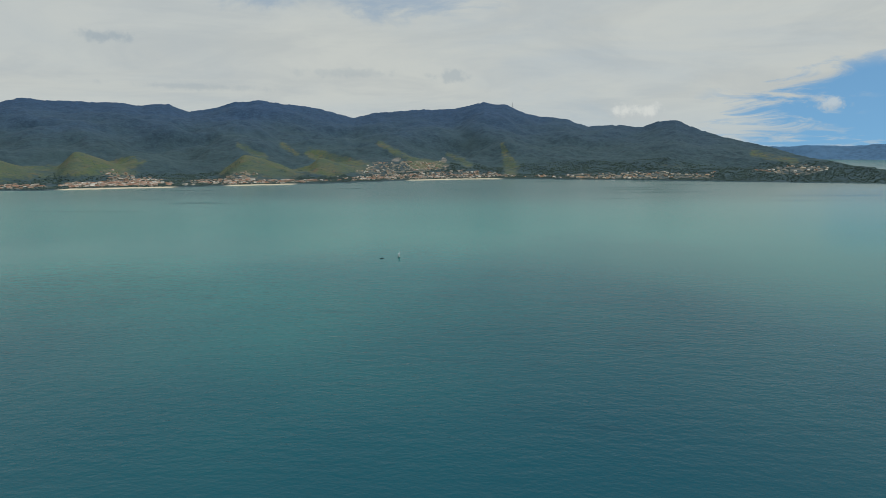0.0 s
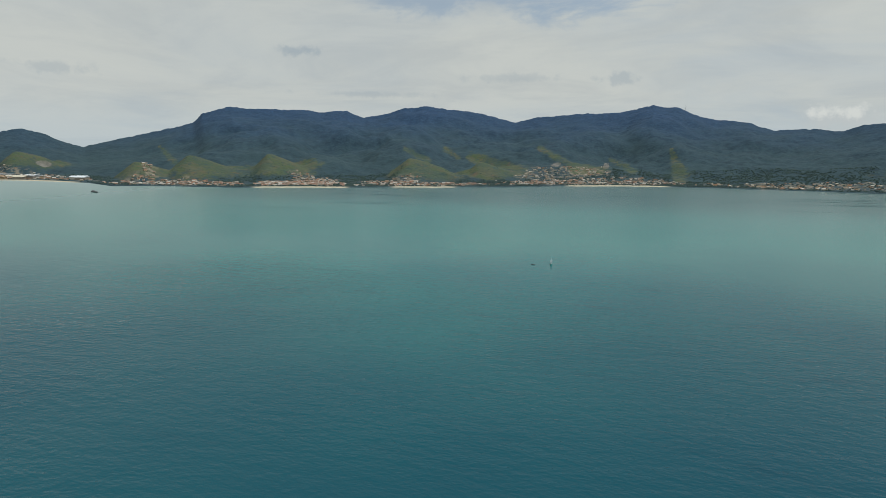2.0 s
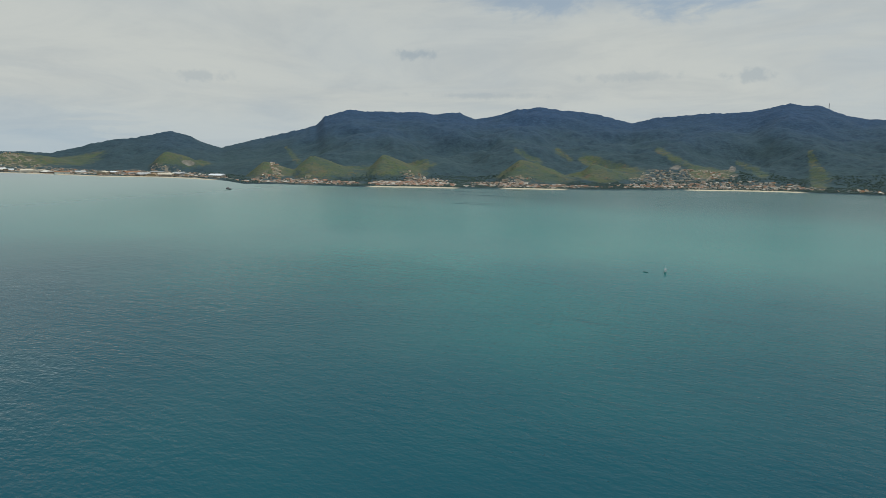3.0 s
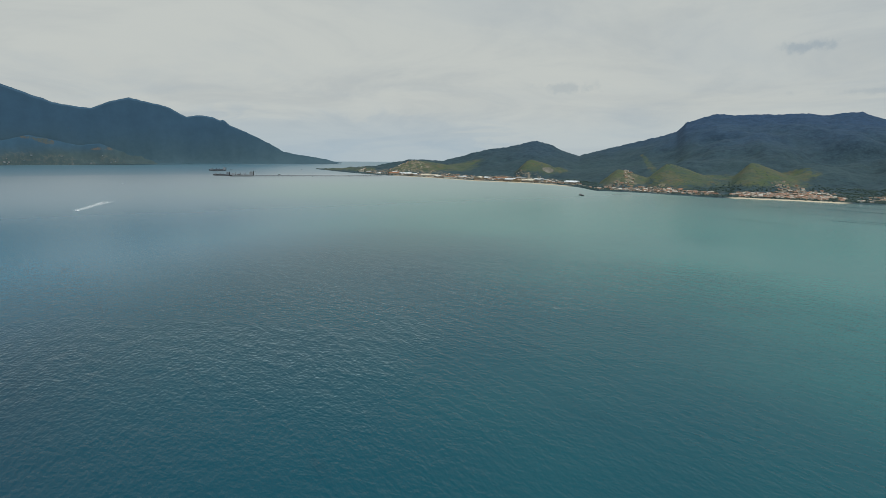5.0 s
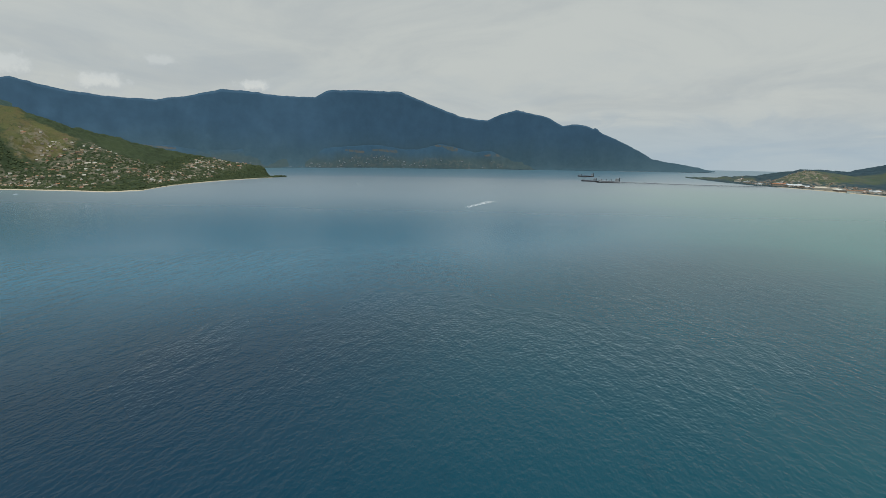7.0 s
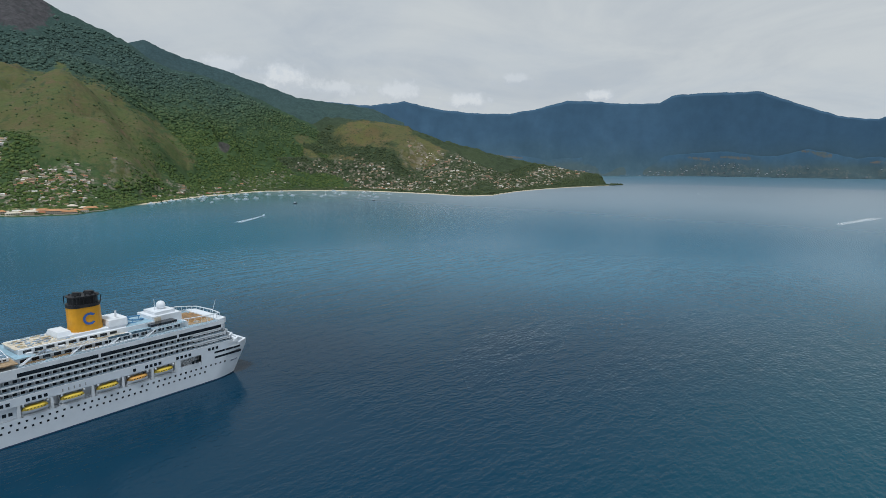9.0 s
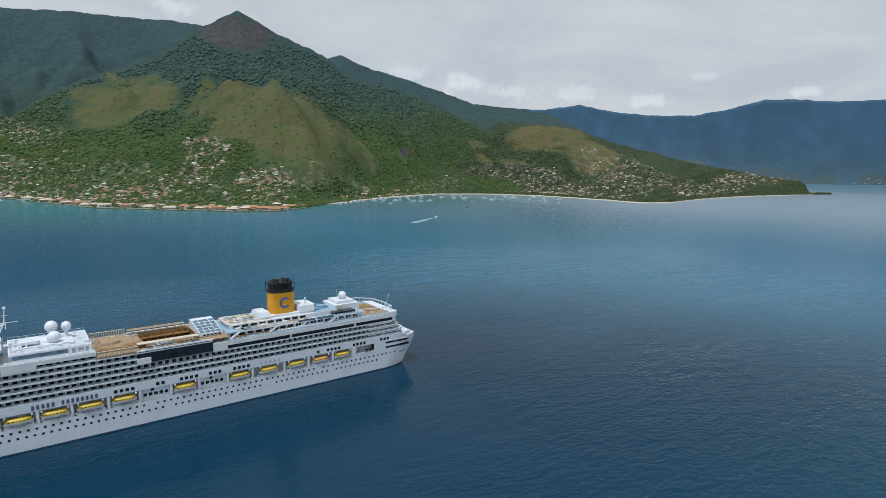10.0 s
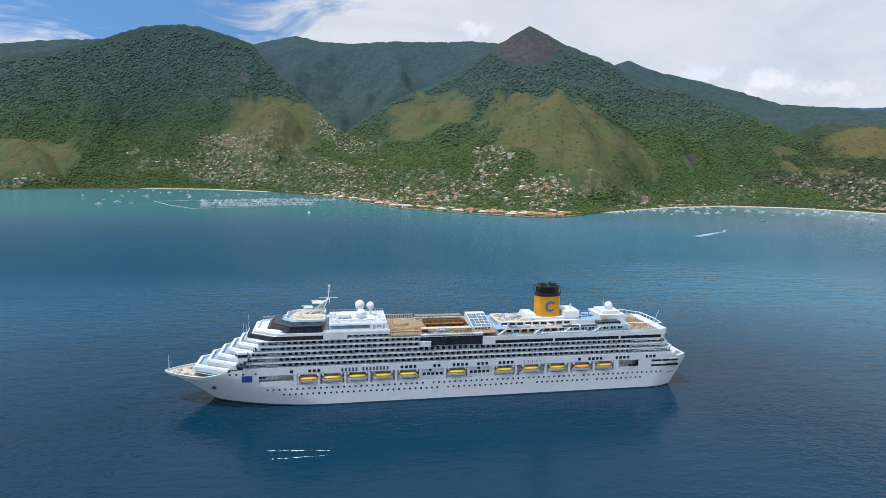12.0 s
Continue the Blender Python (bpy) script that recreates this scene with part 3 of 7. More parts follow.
class Land:
    """A stretch of coast seen from the channel: bearing by bearing its shore, its crest and the hills before it."""

    def __init__(self, shore, crest, distance, foot, hills=(), spur=650.0, tall=6.0, steep=1.4, relief=0.9, towns=(), carve=0.75, rock=(), meadows=(), scrub=0.6, lean=1.0):
        self.lean = lean
        self.scrub = scrub
        self.meadows = meadows
        self.rock = rock
        self.towns, self.carve = towns, carve
        self.steep, self.relief = steep, relief
        self.shore, self.crest, self.distance, self.foot, self.hills, self.spur, self.tall = shore, crest, distance, foot, hills, spur, tall

    def place(self, az, r):
        a = np.radians(az)
        return EYE[0] + r * np.sin(a), EYE[1] + r * np.cos(a)

    def bounds(self, az):
        rs = table(self.shore, 1, az) + 26 * (fbm(az * 1.9, az * 0 + 3.3, 3) - 0.5)
        rc = table(self.distance, 1, az)
        top = EYE[2] + rc * np.tan(np.radians(table(self.crest, 1, az) + 0.2 * (fbm(az * 1.6 + 11, az * 0 + 2.7, 4, 0.6) - 0.5)))
        return rs, rc, top

    def within(self, az, d, a0, a1, d0, d1):
        """How far a place lies inside a quarter: 1 in its middle, 0 outside, with a ragged rim."""
        p, q = (2 * az - a0 - a1) / (a1 - a0), (2 * d - d0 - d1) / (d1 - d0)
        far = (np.abs(p) ** 2.6 + np.abs(q) ** 2.6) ** (1 / 2.6) + 0.7 * (fbm(az * 1.3 + d0, d / 70.0 + a0, 3) - 0.5)
        return smooth(1.1, 0.75, far)

    def built(self, az, r):
        rs = self.bounds(az)[0]
        m = np.zeros_like(az + r)
        for a0, a1, d0, d1, n in self.towns:
            m = np.maximum(m, self.within(az, r - rs, a0, a1, d0, d1))
        return m

    def stony(self, az, r, z):
        m = np.zeros_like(z)
        el = np.degrees(np.arctan2(z - EYE[2], r))
        for a, e0, e1, wide in self.rock:
            m = np.maximum(m, smooth(1.25, 0.45, np.hypot((az - a) / wide, (2 * el - e0 - e1) / (e1 - e0 + 0.3)) + 0.5 * (fbm(az * 2.1, el * 2.6, 3) - 0.5)))
        return m

    def meadow(self, az, r, z):
        """Strips of open grass lying on the slope, each from one bearing and height to another, with a width at both ends."""
        m = np.zeros_like(z)
        el = np.degrees(np.arctan2(z - EYE[2], r))
        for a0, e0, w0, a1, e1, w1 in self.meadows:
            q = np.clip(((az - a0) * (a1 - a0) + (el - e0) * (e1 - e0)) / ((a1 - a0) ** 2 + (e1 - e0) ** 2), 0, 1)
            d = np.hypot(az - a0 - q * (a1 - a0), el - e0 - q * (e1 - e0)) / (w0 + q * (w1 - w0))
            m = np.maximum(m, 0.72 * smooth(1.6, 0.3, d))
        return m

    def height(self, az, r):
        x, y = self.place(az, r)
        rs, rc, top = self.bounds(az)
        u = (r - rs) / (rc - rs)
        u0 = table(self.foot, 1, az)
        w = np.clip((u - u0) / (1 - u0), 0, 1)
        ridge = 1 - np.abs(2 * fbm(x / self.spur + 5, y / self.spur, 4) - 1)
        p = self.steep + self.relief * (0.5 - smooth(0.45, 0.98, ridge))
        z = 2.4 + 5 * np.clip(u / 0.1, 0, 1) * fbm(x / 90, y / 90, 2) + (top - 2.4) * w ** p
        z = z + (fbm(x / 150, y / 150, 4) - 0.5) * 0.13 * top * 4 * w * (1 - w)
        # spurs and valleys running down to the sea, fading out on the grass hills
        near = np.zeros_like(z)
        for a, d, e, wide, deep, sharp in self.hills:
            near = np.maximum(near, smooth(1.5, 0.7, np.sqrt((np.radians(az - a) * d / wide) ** 2 + ((r - d) / deep) ** 2)))
        across = np.radians(az) * 3000.0 + 0.42 * r
        warp = 420 * (fbm(x / 620, y / 620, 2) - 0.5)
        s1 = np.sqrt((2 * fbm((across + warp) / 420, r / 2600, 2) - 1) ** 2 + 0.006)
        s2 = np.sqrt((2 * fbm((across + 1.4 * warp) / 170 + 7, r / 900, 2) - 1) ** 2 + 0.006)
        z = np.maximum(2.4, z + top * 4 * w * (1 - w) * (1 - 0.85 * near) * self.carve * (0.42 * (0.2 - s1) + 0.20 * (0.2 - s2)))
        grass = np.zeros_like(z)
        for a, d, e, wide, deep, sharp in self.hills:
            hx = np.radians(az - a) * d
            hx = np.where(hx > 0, hx / self.lean, hx * self.lean)
            q = np.sqrt((hx / wide) ** 2 + ((r - d) / deep) ** 2 + 0.006) * (1 + 0.2 * (fbm(x / 220 + a, y / 220, 2) - 0.5) + 0.22 * (fbm(x / 75 + a, y / 75, 3) - 0.5))
            peak = EYE[2] + d * math.tan(radians(e))
            hill = peak * (1 - q ** sharp)
            k = 0.03 * peak
            m = np.maximum(z, hill)
            z = m + k * np.log(np.exp((z - m) / k) + np.exp((hill - m) / k)) * smooth(1.6, 0.7, q)
            rim = np.sqrt((hx / wide) ** 2 + ((r - d) / deep * np.where(r > d, 1.8, 1.0)) ** 2) * (1 + 0.35 * (fbm(x / 90 + a, y / 90, 3) - 0.5))
            grass = np.maximum(grass, smooth(1.2, 0.5, rim))
        back = np.clip(u - 1, 0, 1)
        z = z * (1 - 2.4 * back)
        z = np.where(u < 0, np.maximum(-10, 2.4 + (r - rs) * 0.30), z)
        return z, u, grass, x, y


def canopy_height(land, x, y):
    """The swell of the tree tops over the ground."""
    return (vnoise(x / 13, y / 13) - 0.4) * land.tall + (vnoise(x / 31, y / 31) - 0.5) * land.tall


def sea_height(r):
    """The sheet lifts a little towards its far rim, so that the horizon lies where the far sea's does."""
    return 66 * np.clip((r - 3700) / 1250, 0, 1) ** 1.7


def build_land(name, land, az0, az1, step, rows, material, label, end=1.15, base=0.0, beaches=()):
    az = np.arange(az0, az1 + step / 2, step)
    rs, rc, top = land.bounds(az)
    u = np.concatenate([[-0.03, -0.012, 0.0, 0.006, 0.014], np.linspace(0.025, end, rows)])
    A = np.repeat(az[:, None], len(u), 1)
    Rr = rs[:, None] + u[None, :] * (rc - rs)[:, None]
    z, uu, grass, x, y = land.height(A, Rr)
    bare = grass > 0.5
    canopy = np.where(uu > 0.03, canopy_height(land, x, y), 0)
    z = z + canopy * np.where(bare, 0.25, 1.0)
    z = z - canopy * np.where(bare, 0.25, 1.0) * 0.9 * land.built(A, Rr)
    stone = land.stony(A, Rr, z)
    grass = np.maximum(grass, land.meadow(A, Rr, z))
    scrub = smooth(0.50, 0.66, fbm(x / 260 + 3, y / 260, 3)) * smooth(0.05, 0.15, uu) * smooth(0.55, 0.35, uu) * 0.62
    grass = np.maximum(grass, scrub * land.scrub)
    sand = np.zeros_like(z)
    for a0, a1 in beaches:
        sand = np.maximum(sand, smooth(a0 - 0.5, a0 + 0.5, A) * smooth(a1 + 0.5, a1 - 0.5, A))
    if base:
        z = z + sea_height(Rr) * np.clip(1 - uu, 0, 1)
    me = grid_mesh(name, x, y, z, material, np.stack([grass, stone, sand, land.built(A, Rr)], -1))
    return tagged(new(name, me), label, "hills", kind="structure")


# bearings in degrees from +y towards +x; metres; crests in degrees over the eye's level
ISLAND = Land(
    shore=[(328, 2850), (337, 2960), (342, 2950), (348, 2890), (354, 2640), (359.3, 2240), (362.6, 1930), (366, 1690), (371.5, 1580), (377, 1490), (381, 1490),
           (383, 1565), (386.7, 1790), (391, 2070), (396.6, 2380), (402, 2520), (410, 2600)],
    crest=[(328, 6.6), (333.8, 7.6), (337.4, 8.6), (340.5, 9.75), (343.4, 11.0), (345.5, 11.5), (347.8, 11.65), (350.5, 11.1), (352.4, 10.6), (353.6, 9.3), (354.6, 8.2),
           (356.1, 6.9), (358.1, 5.2), (359.7, 3.7), (360.8, 3.0), (362.4, 4.2), (365.6, 6.3), (368.8, 7.5), (372.1, 9.2), (374.7, 11.2), (376.3, 11.95),
           (378.2, 13.0), (379.6, 12.35), (381.7, 11.3), (384.6, 10.2), (386.0, 9.5), (387.6, 8.3), (389.3, 7.6), (391, 7.4), (392.5, 7.1), (395, 6.1), (398.2, 4.6),
           (401.7, 3.1), (405, 1.5), (410, 0.2)],
    distance=[(328, 4000), (347, 3900), (353, 3650), (360.8, 3150), (366, 3350), (378, 3700), (388, 3450), (400, 3150), (410, 2950)],
    foot=[(328, 0.04), (355, 0.05), (362, 0.10), (385, 0.06), (410, 0.05)],
    hills=[(354.3, 3200, 5.5, 300, 330, 1.7), (334.5, 3250, 1.7, 260, 330, 1.2), (369.0, 3000, 6.2, 240, 420, 1.3), (380.9, 2560, 7.35, 350, 640, 1.25),
           (383.5, 2250, 3.4, 200, 380, 1.3)],
    spur=900, tall=5, steep=1.35, relief=0.5, carve=0.5,
    meadows=[(350.8, 5.4, 0.6, 354, 5.3, 0.9), (354, 4.9, 1.0, 357, 3.7, 0.7), (368, 6.7, 0.6, 367.5, 4.0, 0.8), (371.2, 6.9, 0.6, 365.5, 5.2, 0.7), (381.2, 7.0, 0.6, 383.5, 0.4, 2.6),
             (375.5, 6.7, 0.7, 374.2, 3.9, 1.0), (386.2, 3.6, 0.9, 390, 0.0, 1.2), (333.4, 0.5, 0.8, 338, 0.3, 0.7), (400, 2.0, 0.6, 405, 0.2, 0.8)],
    rock=[(378.2, 9.5, 12.7, 3.4), (351.8, 7.3, 8.2, 0.4), (345.3, 7.3, 7.9, 0.25), (393.2, 0.5, 1.5, 0.6)],
    towns=[(354, 384, 8, 110, 230), (357, 366, 60, 200, 90), (346.6, 354.6, 60, 330, 120), (347.5, 352, 200, 380, 45), (357.8, 365.2, 740, 1060, 75), (357, 361, 320, 480, 30),
           (373, 377.2, 420, 740, 120), (369.5, 375.5, 280, 480, 60), (377.4, 382.6, 140, 470, 190), (365, 372, 150, 420, 90), (386, 396, 10, 60, 14), (346, 385, 60, 420, 220), (355, 373, 120, 620, 120),
           (342.5, 346, 160, 260, 12), (331, 337, 10, 60, 18), (386, 400, 30, 260, 40), (358, 363, 780, 1000, 55), (345.2, 347, 180, 260, 14), (341.8, 343, 290, 340, 8)])
ISLAND_BACK = Land(
    shore=[(326, 3350), (352, 3150), (362, 2900), (385, 2950), (410, 3000)],
    crest=[(326, 7.6), (330, 8.0), (334, 8.6), (336.2, 9.2), (338.4, 9.5), (340.8, 9.9), (345, 10.2), (350, 10.3), (352.6, 10.6),
           (354.4, 11.05), (356.4, 11.6), (358.4, 11.2), (361.5, 11.15), (365.2, 11.55), (369, 11.55), (372.7, 11.75), (375.4, 11.6), (379, 11.0), (383, 10.0), (385.4, 9.3),
           (386.4, 9.55), (387.3, 9.9), (388.5, 9.35), (390.7, 8.55), (392.9, 8.1), (394.5, 7.6), (396.5, 6.95), (398.3, 6.3), (400, 5.75), (402, 5.5), (404.3, 5.3), (407, 4.9), (410, 3.6)],
    distance=[(326, 4500), (352, 4450), (362, 4300), (390, 4250), (410, 4100)],
    foot=[(326, 0.02), (410, 0.02)], spur=700, tall=5, steep=1.15, relief=0.5, carve=0.22, scrub=0)
HEADLAND = Land(
    shore=[(392, 2180), (396.6, 2380), (402, 2440), (406.5, 2390), (412, 2230), (416, 2100), (418.5, 2160), (421.5, 2540), (425.5, 2960), (429.8, 3370), (432.5, 3600)],
    crest=[(392, 0.6), (396, 1.6), (400, 2.9), (402.7, 4.05), (406.5, 3.85), (410, 3.35), (413.5, 2.0), (417, 1.25), (421.2, 0.15), (425.5, -0.55), (428.6, -1.1), (429.1, -1.3), (429.6, -2.4), (432.5, -2.8)],
    distance=[(392, 3050), (402, 3150), (412, 3050), (422, 3300), (430, 3480), (432.5, 3640)],
    foot=[(392, 0.10), (410, 0.16), (422, 0.1), (432, 0.05)],
    hills=[(406.8, 3020, 3.8, 230, 170, 1.3), (411.2, 2900, 2.1, 160, 180, 1.3)], carve=0.4,
    meadows=[(397.0, 1.6, 0.35, 401, 0.6, 0.5), (401, 0.5, 0.4, 405, 0.2, 0.3), (407, 1.5, 0.25, 412, 0.9, 0.3)], rock=[(399.0, 0.2, 0.9, 0.9)],
    spur=420, tall=8, towns=[(399, 412, 120, 400, 240), (410, 420, 250, 720, 220), (418, 428, 120, 520, 190), (402, 416, 60, 300, 90), (396, 402, 120, 330, 50)])
FAR_ISLAND = Land(
    shore=[(394, 4250), (430.8, 4480), (438, 4640), (449, 4690), (456, 4690), (471, 4740)],
    crest=[(394, 4.0), (400, 5.1), (402.3, 5.45), (406.7, 5.2), (410, 5.65), (413.8, 4.9), (416.4, 4.65), (420.2, 4.6), (423, 5.1), (425.6, 5.8), (427.3, 5.75),
           (431, 5.4), (433.8, 5.45), (434.9, 6.1), (437.8, 6.2), (441.9, 6.15), (445, 4.95), (447.6, 3.95), (450.2, 3.63), (451.7, 4.3), (452.6, 4.5), (453, 4.66), (453.4, 4.55),
           (455.8, 4.0), (457.4, 3.22), (458.7, 3.34), (459.6, 3.22), (460.2, 2.92), (460.5, 3.02), (460.9, 2.6), (463.4, 1.43), (465.6, 0.25), (468.8, -0.4), (470.8, -0.75)],
    distance=[(394, 4650), (420, 4750), (471, 4840)],
    foot=[(394, 0.05), (471, 0.02)],
    spur=420, tall=0.6, steep=1.7, relief=0.5, carve=0.35, scrub=0)
FAR_SHORE = Land(
    shore=[(412, 4330), (430, 4480), (434, 4550), (438, 4610), (449, 4640), (456, 4700), (458.5, 4720)],
    crest=[(412, 0.9), (417.2, 0.9), (420.4, 0.75), (424, 0.3), (427, 0.5), (429.7, 0.15), (432.6, 0.35), (434.5, 0.75), (437, 0.95), (439.7, 1.15), (442, 0.75), (443.6, 0.8), (445.7, 1.35),
           (447.4, 1.0), (449, 0.6), (450.6, 0.75), (452.1, 0.15), (455.2, -0.6), (458.5, -0.85)],
    distance=[(412, 4520), (438, 4670), (449, 4730), (458.5, 4750)],
    foot=[(412, 0.08), (458.5, 0.04)],
    meadows=[(445.2, 1.2, 0.16, 447.2, 0.75, 0.30), (439.2, 0.55, 0.12, 441.4, 0.45, 0.25), (450.0, 0.2, 0.1, 451.4, 0.25, 0.22), (436.6, 0.5, 0.14, 438.2, 0.3, 0.18), (428, 0.2, 0.12, 431, 0.0, 0.18), (419, 0.6, 0.12, 421.5, 0.4, 0.15)],
    spur=260, tall=0.5, steep=1.2, relief=0.4, carve=0.25, scrub=0.8,
    towns=[(436, 443, 3, 40, 40), (431, 437, 2, 30, 22), (442, 453, 2, 40, 16), (414, 430, 2, 60, 26)])
MAINLAND = Land(
    shore=[(107, 4480), (109.7, 4200), (115.8, 3550), (124, 2890), (129.2, 2720), (133.7, 2440), (135.5, 2200), (138.4, 2170), (145, 2010), (155.5, 1960), (164, 1980),
           (170, 2015), (176.3, 2140), (184.6, 2255), (200.5, 2270), (207.5, 2315), (213.8, 2390), (218.2, 2480), (222, 2560)],
    crest=[(107, -1.35), (111, -1.3), (114.1, -1.08), (116.3, -0.67), (117.9, -0.44), (120.7, -0.6), (123, 0.05), (124.8, 0.58), (127, 0.75), (128, 1.06), (129.6, 1.4),
           (131.2, 1.0), (132.5, 0.42), (133.8, 0.02), (135.6, 0.5), (138.4, 1.24), (142.3, 2.18), (143.1, 3.0), (145.5, 3.72), (147.3, 3.58), (151.2, 3.6),
           (153.7, 3.45), (155.9, 3.66), (157.5, 2.98), (160, 3.48), (161.4, 3.96), (163.4, 4.16), (165.9, 3.81), (167.9, 3.64), (170, 3.2), (172, 2.64),
           (174.2, 3.13), (177.5, 3.41), (181.8, 3.58), (184.5, 4.15), (186.8, 3.88), (188.8, 3.03), (192.6, 2.48), (194.4, 1.84), (196.7, 1.97),
           (199.2, 1.75), (200.6, 2.23), (202.1, 2.31), (204, 1.5), (206.8, 0.6), (209.5, -0.08), (212.4, -0.82), (215.6, -1.46), (218.1, -1.94), (222, -2.4)],
    distance=[(107, 4700), (112, 4450), (120, 4250), (133, 4200), (145, 4000), (190, 4000), (203, 3600), (212, 3000), (218, 2760), (222, 2720)],
    foot=[(107, 0.1), (118, 0.35), (131, 0.42), (135.5, 0.2), (140, 0.15), (190, 0.12), (205, 0.06), (222, 0.03)],
    hills=[(118.0, 3950, -0.5, 330, 300, 1.3), (129.2, 3450, -0.28, 170, 220, 1.3), (137.4, 2560, -1.05, 140, 260, 1.0), (141.7, 2560, -0.45, 180, 280, 1.0), (148.5, 2560, -0.25, 160, 330, 1.0),
           (161.8, 2430, -0.62, 180, 290, 1.0), (168.6, 2520, -0.95, 160, 240, 1.0), (177.9, 2750, -1.3, 110, 260, 1.5)],
    spur=700, tall=4.5, steep=1.5, relief=0.8,
    rock=[(130.9, -1.5, -1.1, 0.6), (175.9, -1.4, -1.15, 0.5), (180.6, -1.5, -1.1, 0.35)],
    meadows=[(174.4, 0.3, 0.35, 178.4, -2.0, 0.6), (186.3, 0.2, 0.3, 187.2, -2.2, 0.95),
             (167.8, -0.6, 0.6, 173, -2.0, 0.6), (165.3, 0.1, 0.35, 166.6, -0.7, 0.3), (161.4, 0.1, 0.3, 163.6, -1.0, 0.4), (208.4, -0.6, 0.35, 211.6, -1.2, 0.35), (139.5, 0.1, 0.2, 140.5, -1.2, 0.4), (108.6, -1.45, 0.25, 114, -1.4, 0.3), (181, -0.7, 0.3, 183, -1.7, 0.5)], scrub=0.45, carve=0.35, lean=1.6,
    towns=[(146.8, 155.5, 15, 260, 460), (150, 155, 250, 420, 80), (134.8, 146.5, 15, 250, 260), (137.8, 139, 200, 700, 40), (155.5, 170, 15, 200, 190), (156, 163, 150, 280, 50),
           (170, 188.6, 15, 300, 360), (172, 181, 280, 560, 90), (188, 201, 12, 220, 80), (196, 206, 60, 260, 60), (208.5, 214, 200, 420, 40), (113, 134, 20, 260, 420), (113, 134, 120, 600, 300)])
BLUE_RANGE = Land(
    shore=[(204, 4650), (226, 4650)], crest=[(204, -0.3), (208, -0.2), (210.1, -0.05), (212.7, 0.14), (215.4, 0.04), (217.9, 0.2), (222, 0.35), (226, 0.2)],
    distance=[(204, 4880), (226, 4880)], foot=[(204, 0.0), (226, 0.0)], spur=400, tall=3)

# the sea: one sheet out to the rim
az = np.radians(np.arange(0, 360.01, 1.0))
rr = np.concatenate([[0.01], np.linspace(40, 3600, 40), np.linspace(3700, 4950, 26)])
A, Rr = np.meshgrid(az, rr, indexing="ij")
sea = new("sea", grid_mesh("sea", EYE[0] + Rr * np.sin(A), EYE[1] + Rr * np.cos(A), sea_height(Rr), WATER))
tagged(sea, "blue-green rippled sea water of a wide channel", "water", kind="structure")

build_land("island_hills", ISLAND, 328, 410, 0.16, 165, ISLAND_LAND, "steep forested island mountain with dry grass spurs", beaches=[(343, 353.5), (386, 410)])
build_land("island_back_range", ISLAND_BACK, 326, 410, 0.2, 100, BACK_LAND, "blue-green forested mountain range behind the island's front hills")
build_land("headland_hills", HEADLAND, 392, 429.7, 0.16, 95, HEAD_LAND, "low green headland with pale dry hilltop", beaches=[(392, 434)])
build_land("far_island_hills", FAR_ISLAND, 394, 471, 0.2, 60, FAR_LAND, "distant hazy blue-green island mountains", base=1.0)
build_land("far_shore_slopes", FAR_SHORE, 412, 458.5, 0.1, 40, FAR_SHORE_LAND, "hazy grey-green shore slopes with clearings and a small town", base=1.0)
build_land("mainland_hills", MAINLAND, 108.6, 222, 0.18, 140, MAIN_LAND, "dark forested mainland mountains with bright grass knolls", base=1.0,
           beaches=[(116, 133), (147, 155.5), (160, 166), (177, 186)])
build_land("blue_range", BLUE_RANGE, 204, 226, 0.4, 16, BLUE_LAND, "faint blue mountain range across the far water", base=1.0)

# ---------------------------------------------------------------- the cruise ship: bow towards -x, port side towards -y
ship = thing("cruise_ship", "large white cruise ship with yellow funnel lying at anchor", "cruise ship")
BEAM = 17.75


def half_breadth(x, z):
    """Half the hull's width at a place along it and a height above the water."""
    stem = -121.0 - 24.0 * max(0.0, z / 16.0) ** 1.15
    s = min(1.0, max(0.0, (x - stem) / (62.0 - 22.0 * min(1.0, max(0, z) / 18.0))))
    b = BEAM * math.sin(s * math.pi / 2) ** 0.75
    end = 134.0 + 9.5 * min(1.0, max(0.0, z) / 16.0)
    t = min(1.0, max(0.0, (x - (end - 16.0)) / 16.0))
    return b * (1.0 - 0.22 * t * t)


def hull_strip(m, z0, z1, x0, x1, levels, steps=150, sheer=None):
    """Both sides of the hull between two heights; sheer(x) may lower the top."""
    for sign in (-1, 1):
        base = len(m.v)
        for j in range(levels + 1):
            for i in range(steps + 1):
                k = i / steps
                zt = z1
                stem = -121.0 - 24.0 * max(0.0, (z0 + (z1 - z0) * j / levels) / 16.0) ** 1.15
                stern = 134.0 + 9.5 * min(1.0, max(0.0, z0 + (z1 - z0) * j / levels) / 16.0)
                x = max(stem, x0) + (min(stern, x1) - max(stem, x0)) * k
                if sheer:
                    zt = min(z1, sheer(x))
                z = z0 + (zt - z0) * j / levels
                m.v.append((x, sign * half_breadth(x, z), z))
        for j in range(levels):
            for i in range(steps):
                q = [base + j * (steps + 1) + i, base + j * (steps + 1) + i + 1, base + (j + 1) * (steps + 1) + i + 1, base + (j + 1) * (steps + 1) + i]
                m.f.append(tuple(q if sign < 0 else q[::-1]))


def sheer(x):
    return 16.2 + 4.3 * float(smooth(-126, -104, x))


